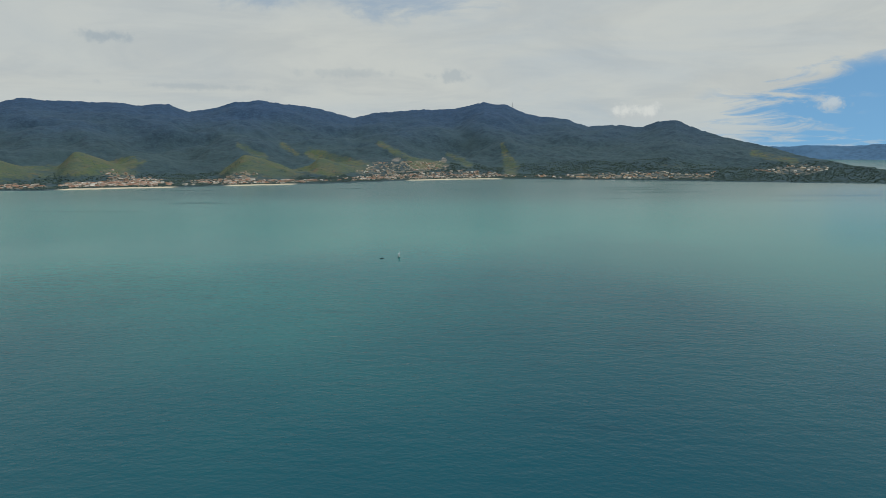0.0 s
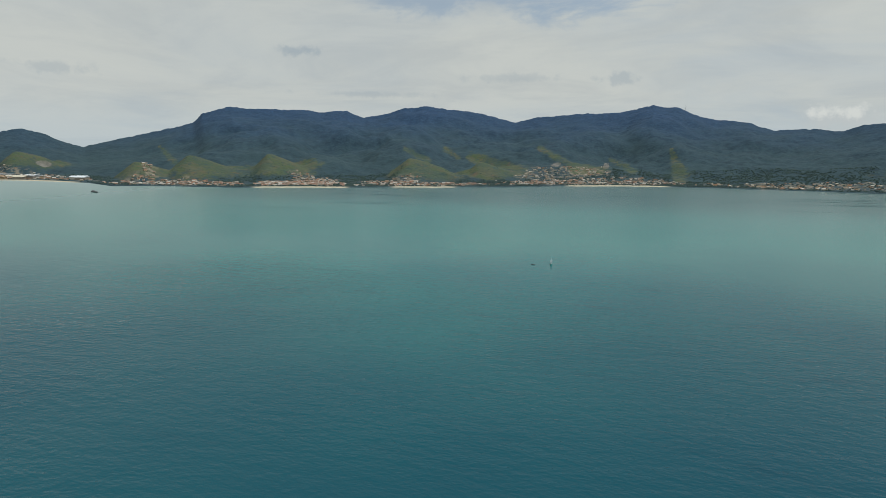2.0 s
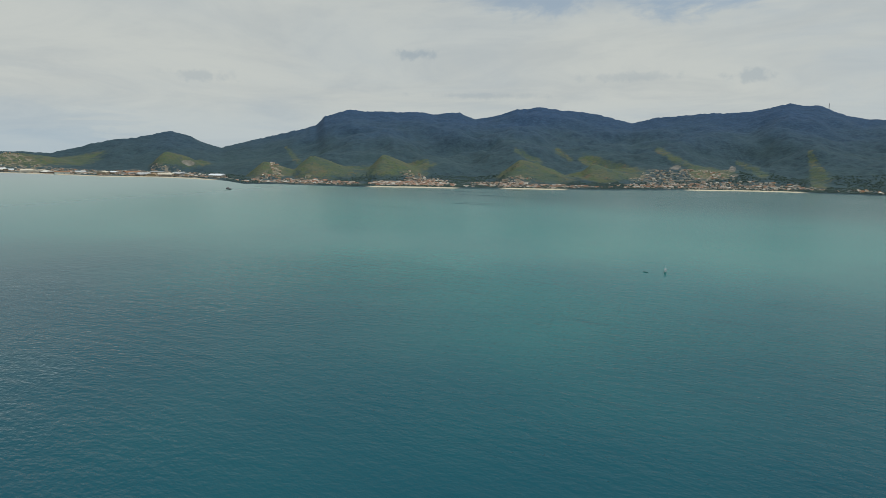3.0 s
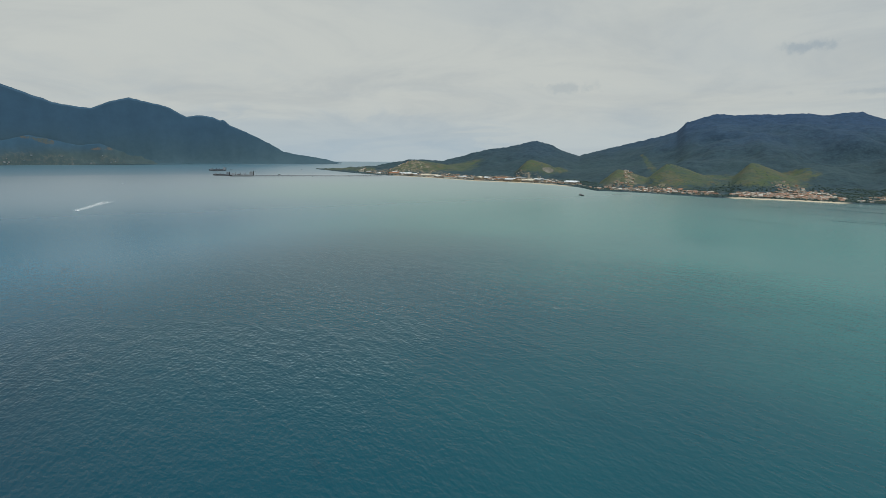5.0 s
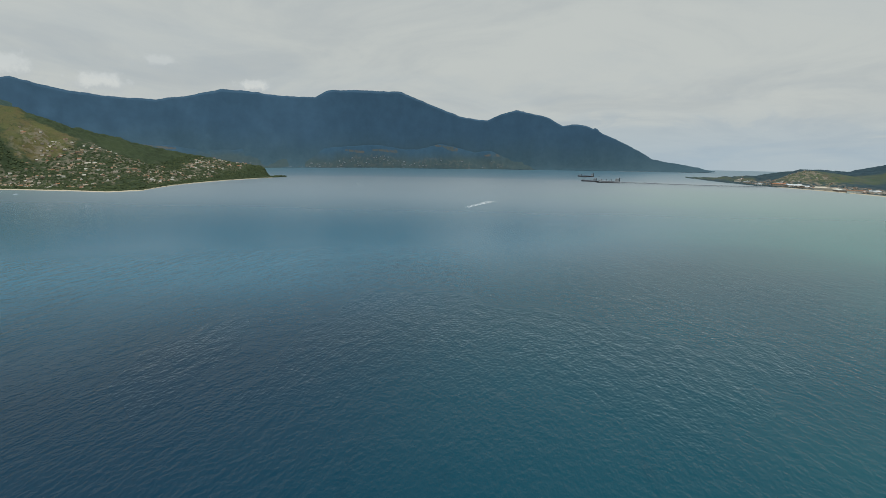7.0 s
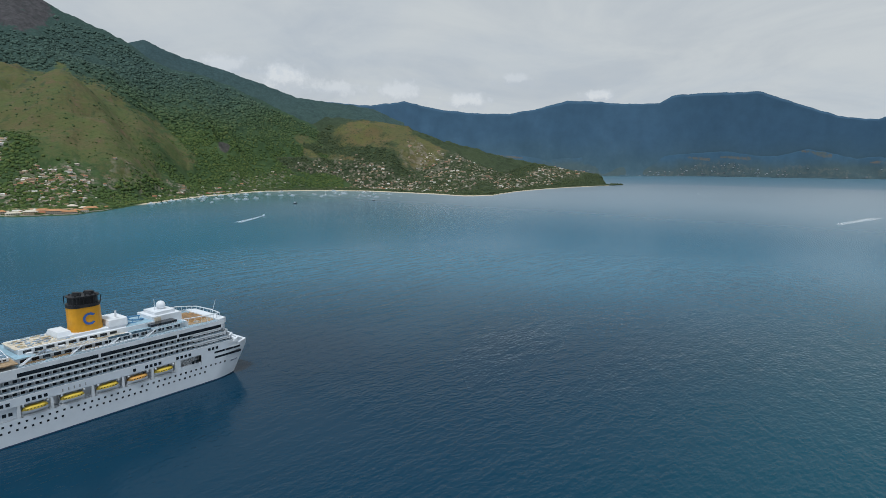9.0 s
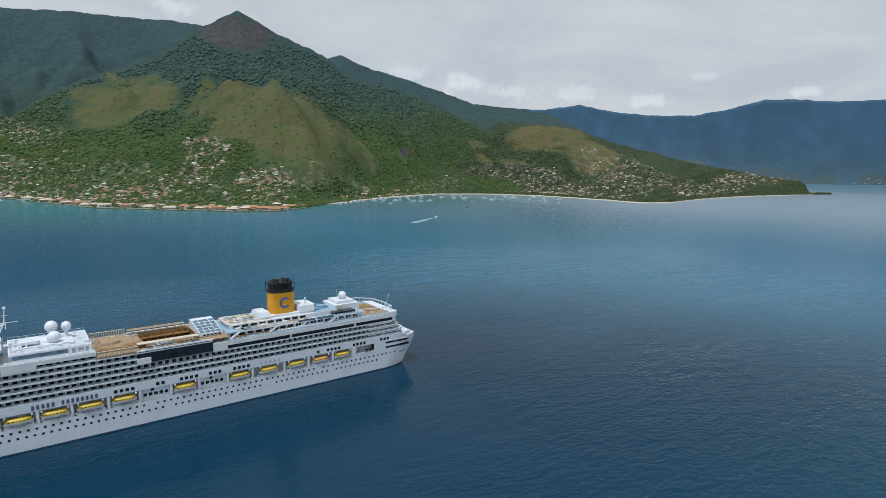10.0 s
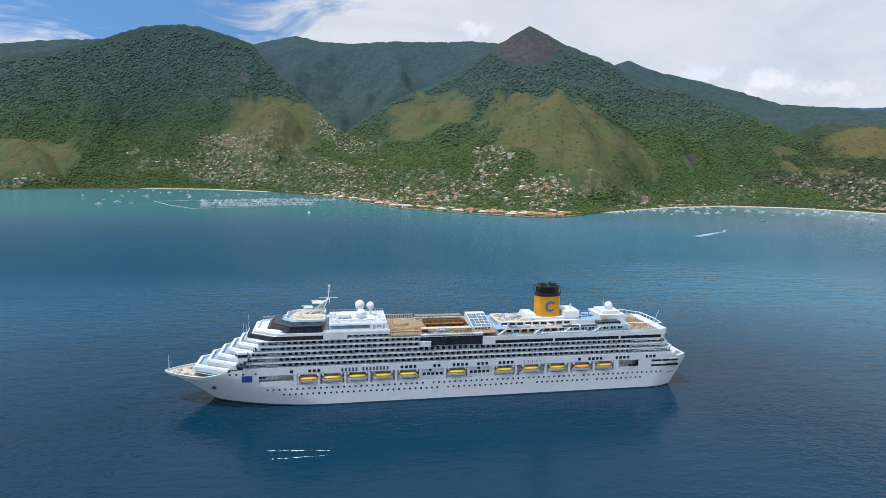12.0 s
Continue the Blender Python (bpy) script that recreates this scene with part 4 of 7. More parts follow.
# hull: full below the boat deck, open along the lifeboats, full above
hull = Mesh()
hull_strip(hull, 0.55, 11.3, -150, 150, 6)
hull_strip(hull, 11.3, 16.2, -150, -96, 3, 60)
hull_strip(hull, 11.3, 17.0, 112, 150, 3, 30)
hull_strip(hull, 11.3, 17.0, -79, -77, 1, 2)
hull_strip(hull, 16.2, 20.5, -128, -96, 3, 40, sheer)
hull_strip(hull, 17.0, 20.5, -96.01, 138, 2, 100)
hull_strip(hull, 11.3, 17.0, 98, 100, 1, 2)
# transom
for j in range(6):
    za, zb = 0.15 + 16.85 * j / 6, 0.15 + 16.85 * (j + 1) / 6
    xa, xb = 134 + 9.5 * min(1, za / 16), 134 + 9.5 * min(1, zb / 16)
    ya, yb = half_breadth(xa, za), half_breadth(xb, zb)
    hull.face((xa, -ya, za), (xa, ya, za), (xb, yb, zb), (xb, -yb, zb))
hull_ob = part("hull", hull, HULLW, ship, "white painted hull", smooth=True)
boot = Mesh()
hull_strip(boot, -6.0, 0.55, -150, 150, 2)
boot.face((134.0, -13.9, -6), (134.0, 13.9, -6), (134.1, 13.9, 0.15), (134.1, -13.9, 0.15))
part("boot_topping", boot, BOOT, ship, "dark blue band at the waterline", smooth=True)
bulb = Mesh()
bulb.ball((-125.0, 0, -2.6), 3.0, 8, 14)
part("bulb", bulb, BOOT, ship, "dark blue bulbous bow under water", smooth=True)


def outline(x0, x1, inset=0.0, nose=7.0, chamfer=14.0, tail=3.0, width=17.6):
    w = width - inset
    n = min(w, nose)
    return [(x0 + inset, -n), (x0 + inset + chamfer, -w), (x1 - tail, -w), (x1, -w + tail), (x1, w - tail), (x1 - tail, w), (x0 + inset + chamfer, w), (x0 + inset, n)]


# boat deck: floor, inner wall and head beam
deck3 = Mesh()
deck3.box(-96, 112, -17.3, 17.3, 10.9, 11.3)
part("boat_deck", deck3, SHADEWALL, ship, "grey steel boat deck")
inner = Mesh()
inner.box(-96, 112, -13.6, 13.6, 11.3, 17.0)
part("inner_wall", inner, WHITE, ship, "white wall behind the lifeboats")
# two bays without a boat are walled off close to the ship's side
for x0, x1 in ((-13.2, -0.7), (13.0, 26.0)):
    for sign in (-1, 1):
        shut = Mesh()
        shut.box(x0, x1, sign * 15.4 - 1.2, sign * 15.4 + 1.2, 11.32, 16.88)
        part("bay_wall", shut, HULLW, ship, "white walled-off boat bay")
ceiling3 = Mesh()
ceiling3.box(-96, 112, -17.5, 17.5, 16.9, 17.1)
part("boat_deck_head", ceiling3, WHITE, ship)

# foredeck with bulwark
fore = Mesh()
pts = []
for i in range(15):
    x = -143.6 + 21 * i / 14
    pts.append((x, half_breadth(x, 16.0) - 0.6))
fore.prism([(x, -y) for x, y in pts] + [(x, y) for x, y in reversed(pts)], 14.6, 15.0)
part("foredeck", fore, CREAM, ship, "cream painted foredeck")
rim = Mesh()
for sign in (-1, 1):
    last = None
    for i in range(25):
        x = -145 + 30 * (i / 24) ** 1.3
        y = half_breadth(x, 16.2)
        here = (x, sign * y)
        if last:
            za, zb = sheer(last[0]), sheer(x)
            oa, ob_ = last[1] - sign * 0.9 if abs(last[1]) > 0.9 else 0, here[1] - sign * 0.9 if abs(here[1]) > 0.9 else 0
            q = [(last[0], last[1], za), (x, here[1], zb), (x, ob_, zb), (last[0], oa, za)]
            rim.face(*(q if sign < 0 else q[::-1]))
            q = [(last[0] + .3, oa, za), (x + .3, ob_, zb), (x + .3, ob_, 14.8), (last[0] + .3, oa, 14.8)]
            rim.face(*(q if sign < 0 else q[::-1]))
        last = here
part("bulwark", rim, WHITE, ship, "white bulwark rail round the bow")
winches = Mesh()
for sx, sy in ((-138, -2.0), (-138, 2.0), (-133.5, -4.5), (-133.5, 4.5), (-130.5, 0)):
    winches.box(sx - 1, sx + 1, sy - 0.7, sy + 0.7, 15.0, 16.0)
    winches.tube((sx, sy - 1.3, 15.7), (sx, sy + 1.3, 15.7), 0.55)
apart("winch", winches, CREAM, ship, "cream mooring winches")
jack = Mesh()
jack.tube((-143, 0, 15.0), (-143, 0, 24.0), 0.22, 0.10, 6)
jack.tube((-143, 0, 20.5), (-141.8, 0, 20.5), 0.08)
part("bow_mast", jack, WHITE, ship)

# stepped terraces over the bow
TERRACES = [(17.0, -130.5, 6.5, 17), (19.6, -128.5, 7.0, 18), (22.5, -122.3, 7.5, 16), (25.4, -116.8, 8.0, 14), (28.3, -111.6, 8.0, 13), (31.2, -107.2, 8.0, 13), (33.6, -103.6, 8.0, 13)]
for i, (z, x, nose, cham) in enumerate(TERRACES):
    body, glass = Mesh(), Mesh()
    body.prism(outline(x + 5.5, -84, 1.2, nose, cham), z - 2.5, z)
    part("terrace_house", body, WHITE, ship)
    glass.prism(outline(x + 5.38, -90, 1.2, nose + 0.1, cham, width=17.68), z - 1.9, z - 0.8)
    part("terrace_window_strip", glass, GLASS, ship, "dark window strip")
    floor = Mesh()
    floor.prism(outline(x, -84, 0.25, nose, cham), z - 0.05, z + 0.1)
    part("terrace_floor", floor, BLUEDECK, ship, "pale blue terrace floor")
    if i:
        wall = Mesh()
        o, n_ = outline(x, -84, 0.0, nose, cham), outline(x, -84, 1.3, nose - 0.4, cham)
        keep = (6, 7, 0, 1)
        for a, b in ((6, 7), (7, 0), (0, 1)):
            lo, hi = z - 2.0, z + 1.35
            k = 1.1
            pa, pb, qa, qb = o[a], o[b], n_[a], n_[b]
            fa, fb = (pa[0] - k * 0.6, pa[1]), (pb[0] - k * 0.6, pb[1])
            wall.face((*pa, lo), (*pb, lo), (*fb, hi - 1.1), (*fa, hi - 1.1))
            wall.face((*fa, hi - 1.1), (*fb, hi - 1.1), (*pb, hi), (*pa, hi))
            wall.face((*pa, hi), (*pb, hi), (*qb, hi), (*qa, hi))
            wall.face((*qa, hi), (*qb, hi), (*qb, z), (*qa, z))
            wall.face((*pb, lo), (*pa, lo), (*qa, lo), (*qb, lo))
        part("terrace_parapet", wall, WHITE, ship, "broad white parapet")
bits = Mesh()
for sx, sy in ((-141, -1.0), (-141, 1.0), (-136, -5.2), (-136, 5.2), (-131.5, -6.8), (-131.5, 6.8), (-127.5, -3.0), (-127.5, 3.0)):
    bits.tube((sx, sy, 15.0), (sx, sy, 16.1), 0.28, sides=8)
    bits.tube((sx + 0.9, sy, 15.0), (sx + 0.9, sy, 16.1), 0.28, sides=8)
apart("bollard", bits, WHITE, ship, "white mooring bollard")
wings = Mesh()
for sign in (-1, 1):
    wings.prism([(-107.5, sign * 16.4), (-101.0, sign * 16.4), (-101.0, sign * 20.2), (-105.5, sign * 20.2)][::sign], 25.9, 30.2)
apart("bridge_wing", wings, WHITE, ship, "white overhanging bridge wings")
panes = Mesh()
for sign in (-1, 1):
    panes.prism([(-107.2, sign * 17.0), (-100.9, sign * 17.0), (-100.9, sign * 20.3), (-105.5, sign * 20.3)][::sign], 28.0, 29.3)
apart("bridge_window", panes, GLASS, ship)

# core of the upper works behind the balconies
core = Mesh()
core.prism(outline(-106, 131, 1.9, 8, 13, 4), 20.5, 31.0)
core.prism(outline(-104, -9.4, 1.9, 8, 13, 0.1), 31.0, 34.6)
core.prism(outline(16.4, 127, 1.9, 15.6, 0.1, 4), 31.0, 33.4)
part("cabin_block", core, SHADEWALL, ship, "cabin walls behind the balconies, painted grey for shade")


# balconies: slab, partitions, doors and glass rail for each deck
def balcony_deck(z, x0, x1, pitch=3.05, h=2.85, name="balcony_deck"):
    slab = Mesh()
    slab.box(x0, x1, -17.66, 17.66, z - 0.42, z + 0.30)
    deck = part(name, slab, WHITE, ship, "white balcony deck edge")
    n = int((x1 - x0) / pitch)
    step = (x1 - x0) / n
    for sign in (-1, 1):
        fins, doors, rails = Mesh(), Mesh(), Mesh()
        a, b = sorted((sign * 15.75, sign * 17.45))
        c, d = sorted((sign * 15.6, sign * 15.82))
        e, g = sorted((sign * 17.40, sign * 17.50))
        for i in range(n + 1):
            fins.box(x0 + i * step - 0.07, x0 + i * step + 0.07, a, b, z + 0.14, z + h - 0.36)
        for i in range(n):
            doors.box(x0 + i * step + 0.6, x0 + i * step + 2.2, c, d, z + 0.2, z + 2.25)
        rails.box(x0, x1, e, g, z + 0.14, z + 1.05)
        part("glass_rail", rails, RAILGLASS, deck, "blue-tinted glass balcony rail")
        if sign < 0 and z < 30:
            apart("partition", fins, WHITE, deck)
            apart("balcony_door", doors, GLASS, deck, "dark glass balcony door")
        else:
            tagged(part("partition_strip", fins, WHITE, deck), kind="stuff")
            tagged(part("balcony_door_strip", doors, GLASS, deck, "dark strip of glass balcony doors"), kind="stuff")


for k in range(3):
    balcony_deck(20.7 + 2.85 * k, -103.5 + 1.5 * k, 131.5 - 2.6 * k)
balcony_deck(20.7 + 2.85 * 3, -98.5, -14.0)
balcony_deck(20.7 + 2.85 * 4, -95.0, -14.0)
head = Mesh()
head.box(-97, -30, -17.7, 17.7, 34.45, 34.95)
for y in (-14.9, 14.9):
    head.box(-30, 20, y - 2.8, y + 2.8, 34.45, 34.95)
head.box(-30, -9.4, -12.1, 12.1, 34.45, 34.95)
part("upper_deck_edge", head, WHITE, ship)
aft_edge = Mesh()
aft_edge.box(20, 127, -17.75, 17.75, 31.4, 33.5)
aft_edge.box(20, 127, -17.6, 17.6, 28.9, 29.5)
aft_edge.prism([(124, -17.75), (129.5, -15.5), (129.5, 15.5), (124, 17.75)], 31.4, 34.3)
part("aft_deck_edge", aft_edge, WHITE, ship, "broad white deck edge along the stern half")
strip = Mesh()
for x0, x1 in ((27, 60), (61, 99), (100, 125)):
    strip.box(x0, x1, -17.5, 17.5, 29.6, 31.35)
apart("long_window", strip, GLASS, ship, "long dark window strip")
posts = Mesh()
for x0 in (26, 60, 99, 125):
    posts.box(x0, x0 + 1, -17.7, 17.7, 29.4, 31.5)
posts.box(20, 27, -17.9, 17.9, 29.3, 33.6)
apart("window_post", posts, WHITE, ship)

# black glazing beside the pool and its white box
glaz = Mesh()
for y in (-17.3, 17.3):
    glaz.box(-8, 20, y - 0.3, y + 0.3, 29.7, 35.3)
    glaz.box(-14, -8, y - 0.25, y + 0.25, 32.2, 35.3)
apart("pool_glass_wall", glaz, GLASS, ship, "tall black glass wall beside the pool")
frame_bars = Mesh()
for y in (-17.45, 17.45):
    for i in range(13):
        frame_bars.box(-14 + i * 2.8, -13.9 + i * 2.8, y - 0.2, y + 0.2, 32.3, 35.3)
apart("glazing_bar", frame_bars, DARKDECK, ship)
coping = Mesh()
for y in (-17.45, 17.45):
    coping.box(-14, 20, y - 0.4, y + 0.4, 35.3, 35.9)
apart("coping", coping, WHITE, ship)
wbox = Mesh()
for y in (-17.2, 17.2):
    wbox.box(-14, -8.2, y - 1.2, y + 1.2, 29.4, 32.2)
apart("lift_box", wbox, WHITE, ship)

# forward upper decks
fw = Mesh()
fw.prism(outline(-101.0, -64.3, 1.2, 9, 13, 0.1), 34.96, 37.2)
fw.prism(outline(-99.6, -64.1, 0, 9, 13, 0.1, 17.7), 37.2, 38.5)
part("forward_house", fw, WHITE, ship)
fd = Mesh()
fd.prism(outline(-102.6, -64, 0.1, 9.2, 13, 1, 17.72), 35.2, 37.1, 0.985)
part("forward_window_band", fd, GLASS, ship, "black window band round the front")
par = Mesh()
o, n_ = outline(-100.2, -30, 0, 9, 13, 1, 17.7), outline(-100.2, -30, 3.2, 8, 13, 1, 17.7)
for a, b in ((6, 7), (7, 0), (0, 1)):
    par.face((*o[a], 37.15), (*o[b], 37.15), (*n_[b], 39.6), (*n_[a], 39.6))
    q0, q1 = (n_[a][0] + .4, n_[a][1] * .97), (n_[b][0] + .4, n_[b][1] * .97)
    par.face((*n_[a], 39.6), (*n_[b], 39.6), (*q1, 38.5), (*q0, 38.5))
part("forward_parapet", par, WHITE, ship, "sloping white parapet")
gym = Mesh()
lower, upper = outline(-93.5, -64.2, 0.6, 9, 11, 1, 17.5), outline(-89.5, -64.2, 0.6, 8.5, 9, 1, 17.3)
k = len(lower)
for a in range(k):
    b = (a + 1) % k
    gym.face((*lower[a], 38.5), (*lower[b], 38.5), (*upper[b], 41.9), (*upper[a], 41.9))
gym.face(*[(*p, 41.9) for p in upper])
part("spa_glazing", gym, GLASS, ship, "black glass spa house")
gymbar = Mesh()
for i in range(12):
    gymbar.box(-78 + i * 1.2, -77.9 + i * 1.2, -17.05, 17.05, 38.5, 41.9)
for a in (6, 7, 0):
    b = (a + 1) % k
    for i in range(9):
        w = (i + 0.5) / 9
        p = [lower[a][q] + (lower[b][q] - lower[a][q]) * w for q in (0, 1)]
        r = [upper[a][q] + (upper[b][q] - upper[a][q]) * w for q in (0, 1)]
        gymbar.tube((*p, 38.5), (*r, 41.95), 0.10, sides=4)
gymbar.prism(outline(-90, -64, 0.6, 8.6, 9, 1, 17.5), 41.9, 42.15)
part("spa_roof_edge", gymbar, DARKDECK, ship, "dark roof deck")
# open sun deck on the spa roof: floor, glass screen, white ring and cream tiers inside
def ring(m, o, z0, z1, inner):
    """A wall of even height along an outline, from its outer to its inner line."""
    k = len(o)
    cx, cy = sum(p[0] for p in o) / k, sum(p[1] for p in o) / k
    q = [(cx + (x - cx) * inner, cy + (y - cy) * inner) for x, y in o]
    for a in range(k):
        b = (a + 1) % k
        m.face((*o[a], z0), (*o[b], z0), (*o[b], z1), (*o[a], z1))
        m.face((*o[a], z1), (*o[b], z1), (*q[b], z1), (*q[a], z1))
        m.face((*q[a], z1), (*q[b], z1), (*q[b], z0), (*q[a], z0))


screen = Mesh()
so = [(-85.8, -7.4), (-79.5, -13.6), (-62.5, -13.6), (-62.5, 13.6), (-79.5, 13.6), (-85.8, 7.4)]
ring(screen, so, 42.15, 43.5, 0.985)
part("deck_screen", screen, BLUEGLASS, ship, "pale blue glass screen round the top deck")
topfloor = Mesh()
topfloor.prism(so, 42.15, 42.3, 0.98)
part("top_deck", topfloor, BLUEDECK, ship, "pale blue top deck")
sports = Mesh()
si = [(-83.5, -6.5), (-78, -11.5), (-63, -11.5), (-63, 11.5), (-78, 11.5), (-83.5, 6.5)]
ring(sports, si, 42.3, 44.0, 0.93)
part("sports_ring", sports, WHITE, ship, "white ring wall of the sports court")
court = Mesh()
court.prism([(-80.5, -5.2), (-76.5, -9.0), (-63.2, -9.0), (-63.2, 9.0), (-76.5, 9.0), (-80.5, 5.2)], 42.3, 43.5, 0.97)
court.prism([(-79.0, -4.4), (-75.8, -7.6), (-63.4, -7.6), (-63.4, 7.6), (-75.8, 7.6), (-79.0, 4.4)], 43.5, 44.5, 0.93)
part("sports_court", court, CREAM, ship, "cream sports court with low tiers")
midh = Mesh()
midh.box(-64, -30, -17.7, 17.7, 36.9, 38.6)
midh.box(-64, -52, -17.76, 17.76, 34.96, 38.7)
midh.box(-52, -30, -15.6, 15.6, 34.96, 36.9)
midh.box(-61, -31, -13.5, 13.5, 38.6, 41.6)
midh.box(-58, -37, -7.5, 7.5, 41.6, 42.4)
midh.box(-57, -50, -6, 2, 43.2, 44.4)
part("midship_house", midh, WHITE, ship)
mdk = Mesh()
mdk.box(-60.5, -31.5, -13.0, 13.0, 41.6, 41.7)
mdk.box(-63, -30.5, -17.2, -13.6, 38.6, 38.72)
part("midship_roof_deck", mdk, SHADEWALL, ship, "grey roof deck amidships")
gear = Mesh()
grng = random.Random(9)
for i in range(26):
    x, y = grng.uniform(-59, -33), grng.uniform(-12, 11)
    w, d, h = grng.uniform(0.6, 2.4), grng.uniform(0.6, 1.8), grng.uniform(0.5, 1.6)
    gear.box(x, x + w, y, y + d, 41.72, 41.72 + h)
apart("roof_vent", gear, WHITE, ship)
rl = Mesh()
for y in (-13.2, 13.2):
    rl = Mesh()
    rl.box(-60.8, -31.2, y - 0.04, y + 0.04, 42.6, 42.7)
    for i in range(16):
        rl.box(-60.8 + i * 1.97, -60.74 + i * 1.97, y - 0.04, y + 0.04, 41.6, 42.65)
    part("roof_rail", rl, WHITE, ship)
midw = Mesh()
midw.box(-60, -40, -13.6, 13.6, 39.2, 40.9)
apart("midship_window", midw, BLUEGLASS, ship, "blue-tinted windows")
balcony_deck(35.0, -51.9, -30.1, name="high_balcony_deck", h=2.2)
# deck rails, wall vents and doors along the upper sides
for sign in (-1, 1):
    for x0, x1, y, z in ((-64, -30.5, 17.5, 38.6), (28, 127, 17.45, 33.5), (-30, -14, 11.9, 35.8), (34, 104, 14.8, 36.6), (-97, -84, 15.5, 38.5)):
        rail = Mesh()
        n = int((x1 - x0) / 2.2)
        for k in range(n + 1):
            x = x0 + (x1 - x0) * k / n
            rail.box(x - 0.06, x + 0.06, sign * y - 0.06, sign * y + 0.06, z, z + 1.1)
        for h in (0.4, 0.75, 1.1):
            rail.box(x0, x1, sign * y - 0.05, sign * y + 0.05, z + h - 0.05, z + h + 0.05)
        part("deck_rail", rail, WHITE, ship, "thin white deck rail")
    vents = Mesh()
    for x0, w, z0, z1 in ((-38.6, 1.4, 38.7, 40.8), (-36.4, 2.2, 39.4, 40.8), (-33.4, 1.2, 38.7, 40.8), (-60.9, 0.6, 38.7, 40.9)):
        vents.box(x0, x0 + w, sign * 13.5 - 0.06, sign * 13.5 + 0.06, z0, z1)
    apart("wall_vent", vents, GREY, ship, "grey wall vents and doors")

# masts and radomes
mast = Mesh()
for y in (-2.2, 2.2):
    mast.tube((-74, y, 42.3), (-61.5, y * 0.25, 52.5), 0.42, 0.30, 8)
    mast.tube((-66.5, y, 42.3), (-61.5, y * 0.25, 52.5), 0.34, 0.26, 8)
for k in range(5):
    q = 0.12 + 0.17 * k
    za, xa, xb = 42.3 + 10.2 * q, -74 + 12.5 * q, -66.5 + 5 * q
    mast.tube((xa, -2.2 * (1 - 0.75 * q), za), (xb, 2.2 * (1 - 0.75 * q), za), 0.14, sides=5)
    mast.tube((xa, 2.2 * (1 - 0.75 * q), za), (xb, -2.2 * (1 - 0.75 * q), za), 0.14, sides=5)
    mast.tube((xa, -2.2 * (1 - 0.75 * q), za), (xb, -2.2 * (1 - 0.75 * q), za + 1.4), 0.14, sides=5)
mast.tube((-61.5, 0, 52), (-61.0, 0, 60.0), 0.32, 0.14, 8)
mast.box(-66.5, -56.5, -0.2, 0.2, 52.7, 52.9)
mast.box(-70, -64.5, -2.6, 2.6, 50.2, 50.45)
mast.box(-74.5, -69.5, -1.8, 1.8, 47.6, 47.85)
mast.tube((-61, -5.0, 51.2), (-61, 5.0, 51.2), 0.16)
mast.tube((-61, -1.8, 57.5), (-61, 1.8, 57.5), 0.12)
mast.tube((-62.2, 0, 56.0), (-59.8, 0, 56.0), 0.12)
mast.ball((-61.0, 0, 59.2), 0.7, 6, 10)
part("radar_mast", mast, WHITE, ship, "raked white lattice radar mast")
scan = Mesh()
scan.box(-70.5, -64, -0.25, 0.25, 51.0, 51.5)
scan.box(-75.5, -70, -0.2, 0.2, 48.4, 48.8)
apart("radar_scanner", scan, WHITE, ship)
for x, y, z, r in ((-44.7, 3.0, 47.9, 2.6), (-39.0, 3.0, 47.3, 2.1), (-44.3, -4.0, 44.6, 2.7)):
    dome = Mesh()
    dome.ball((x, y, z), r, 12, 20)
    d_ob = part("radome", dome, WHITE, ship, "white ball-shaped radome", smooth=True)
    leg = Mesh()
    leg.tube((x, y, 41.6 if z > 46 else 41.5), (x, y, z - r * 0.8), 0.9, 0.7, 10)
    part("pedestal", leg, WHITE, d_ob)
smalls = Mesh()
for x, y, z, r in ((-82.5, -7, 45.6, 0.8), (-60, -9, 45.6, 0.7), (-56.5, -10.5, 42.8, 0.6)):
    smalls.ball((x, y, z), r, 6, 10)
    smalls.tube((x, y, 42.1 if x < -62 else 41.6), (x, y, z), 0.2)
apart("small_radome", smalls, WHITE, ship)
whips = Mesh()
for x, y, z in ((-104, -9, 34.2), (-102.5, -10.5, 34.2), (-104, 9, 34.2), (134, 6, 31)):
    whips.tube((x, y, z), (x + (0 if x < 0 else 3), y, z + 8.5), 0.15, 0.06, 5)
apart("whip_aerial", whips, WHITE, ship)

# pool deck amidships
pool = Mesh()
for q in ((-30, 28, -17.5, -12.0), (-30, 28, 12.0, 17.5), (-30, -9, -12.0, 12.0), (16, 28, -12.0, 12.0)):
    pool.box(*q, 35.3, 35.8)
part("lido_deck", pool, TEAK, ship, "teak lido deck")
well = Mesh()
well.box(-9, 16, -12, 12, 31.2, 31.6)
well.box(-9, 16, -12.3, -12, 31.2, 35.3)
well.box(-9, 16, 12, 12.3, 31.2, 35.3)
well.box(-9.3, -9, -12, 12, 31.2, 35.3)
well.box(16, 16.3, -12, 12, 31.2, 35.3)
part("pool_hall", well, GOLD, ship, "golden brown sunken pool hall")
gall = Mesh()
gall.box(-9, 16, -12, -9.2, 33.6, 33.8)
gall.box(-9, 16, 9.2, 12, 33.6, 33.8)
for i in range(7):
    for y in (-9.4, 9.4):
        gall.tube((-8 + i * 3.9, y, 31.6), (-8 + i * 3.9, y, 35.4), 0.25)
gall.box(-30, -9, -12.0, -4, 35.8, 37.0)
apart("gallery", gall, GOLD, ship)
poolw = Mesh()
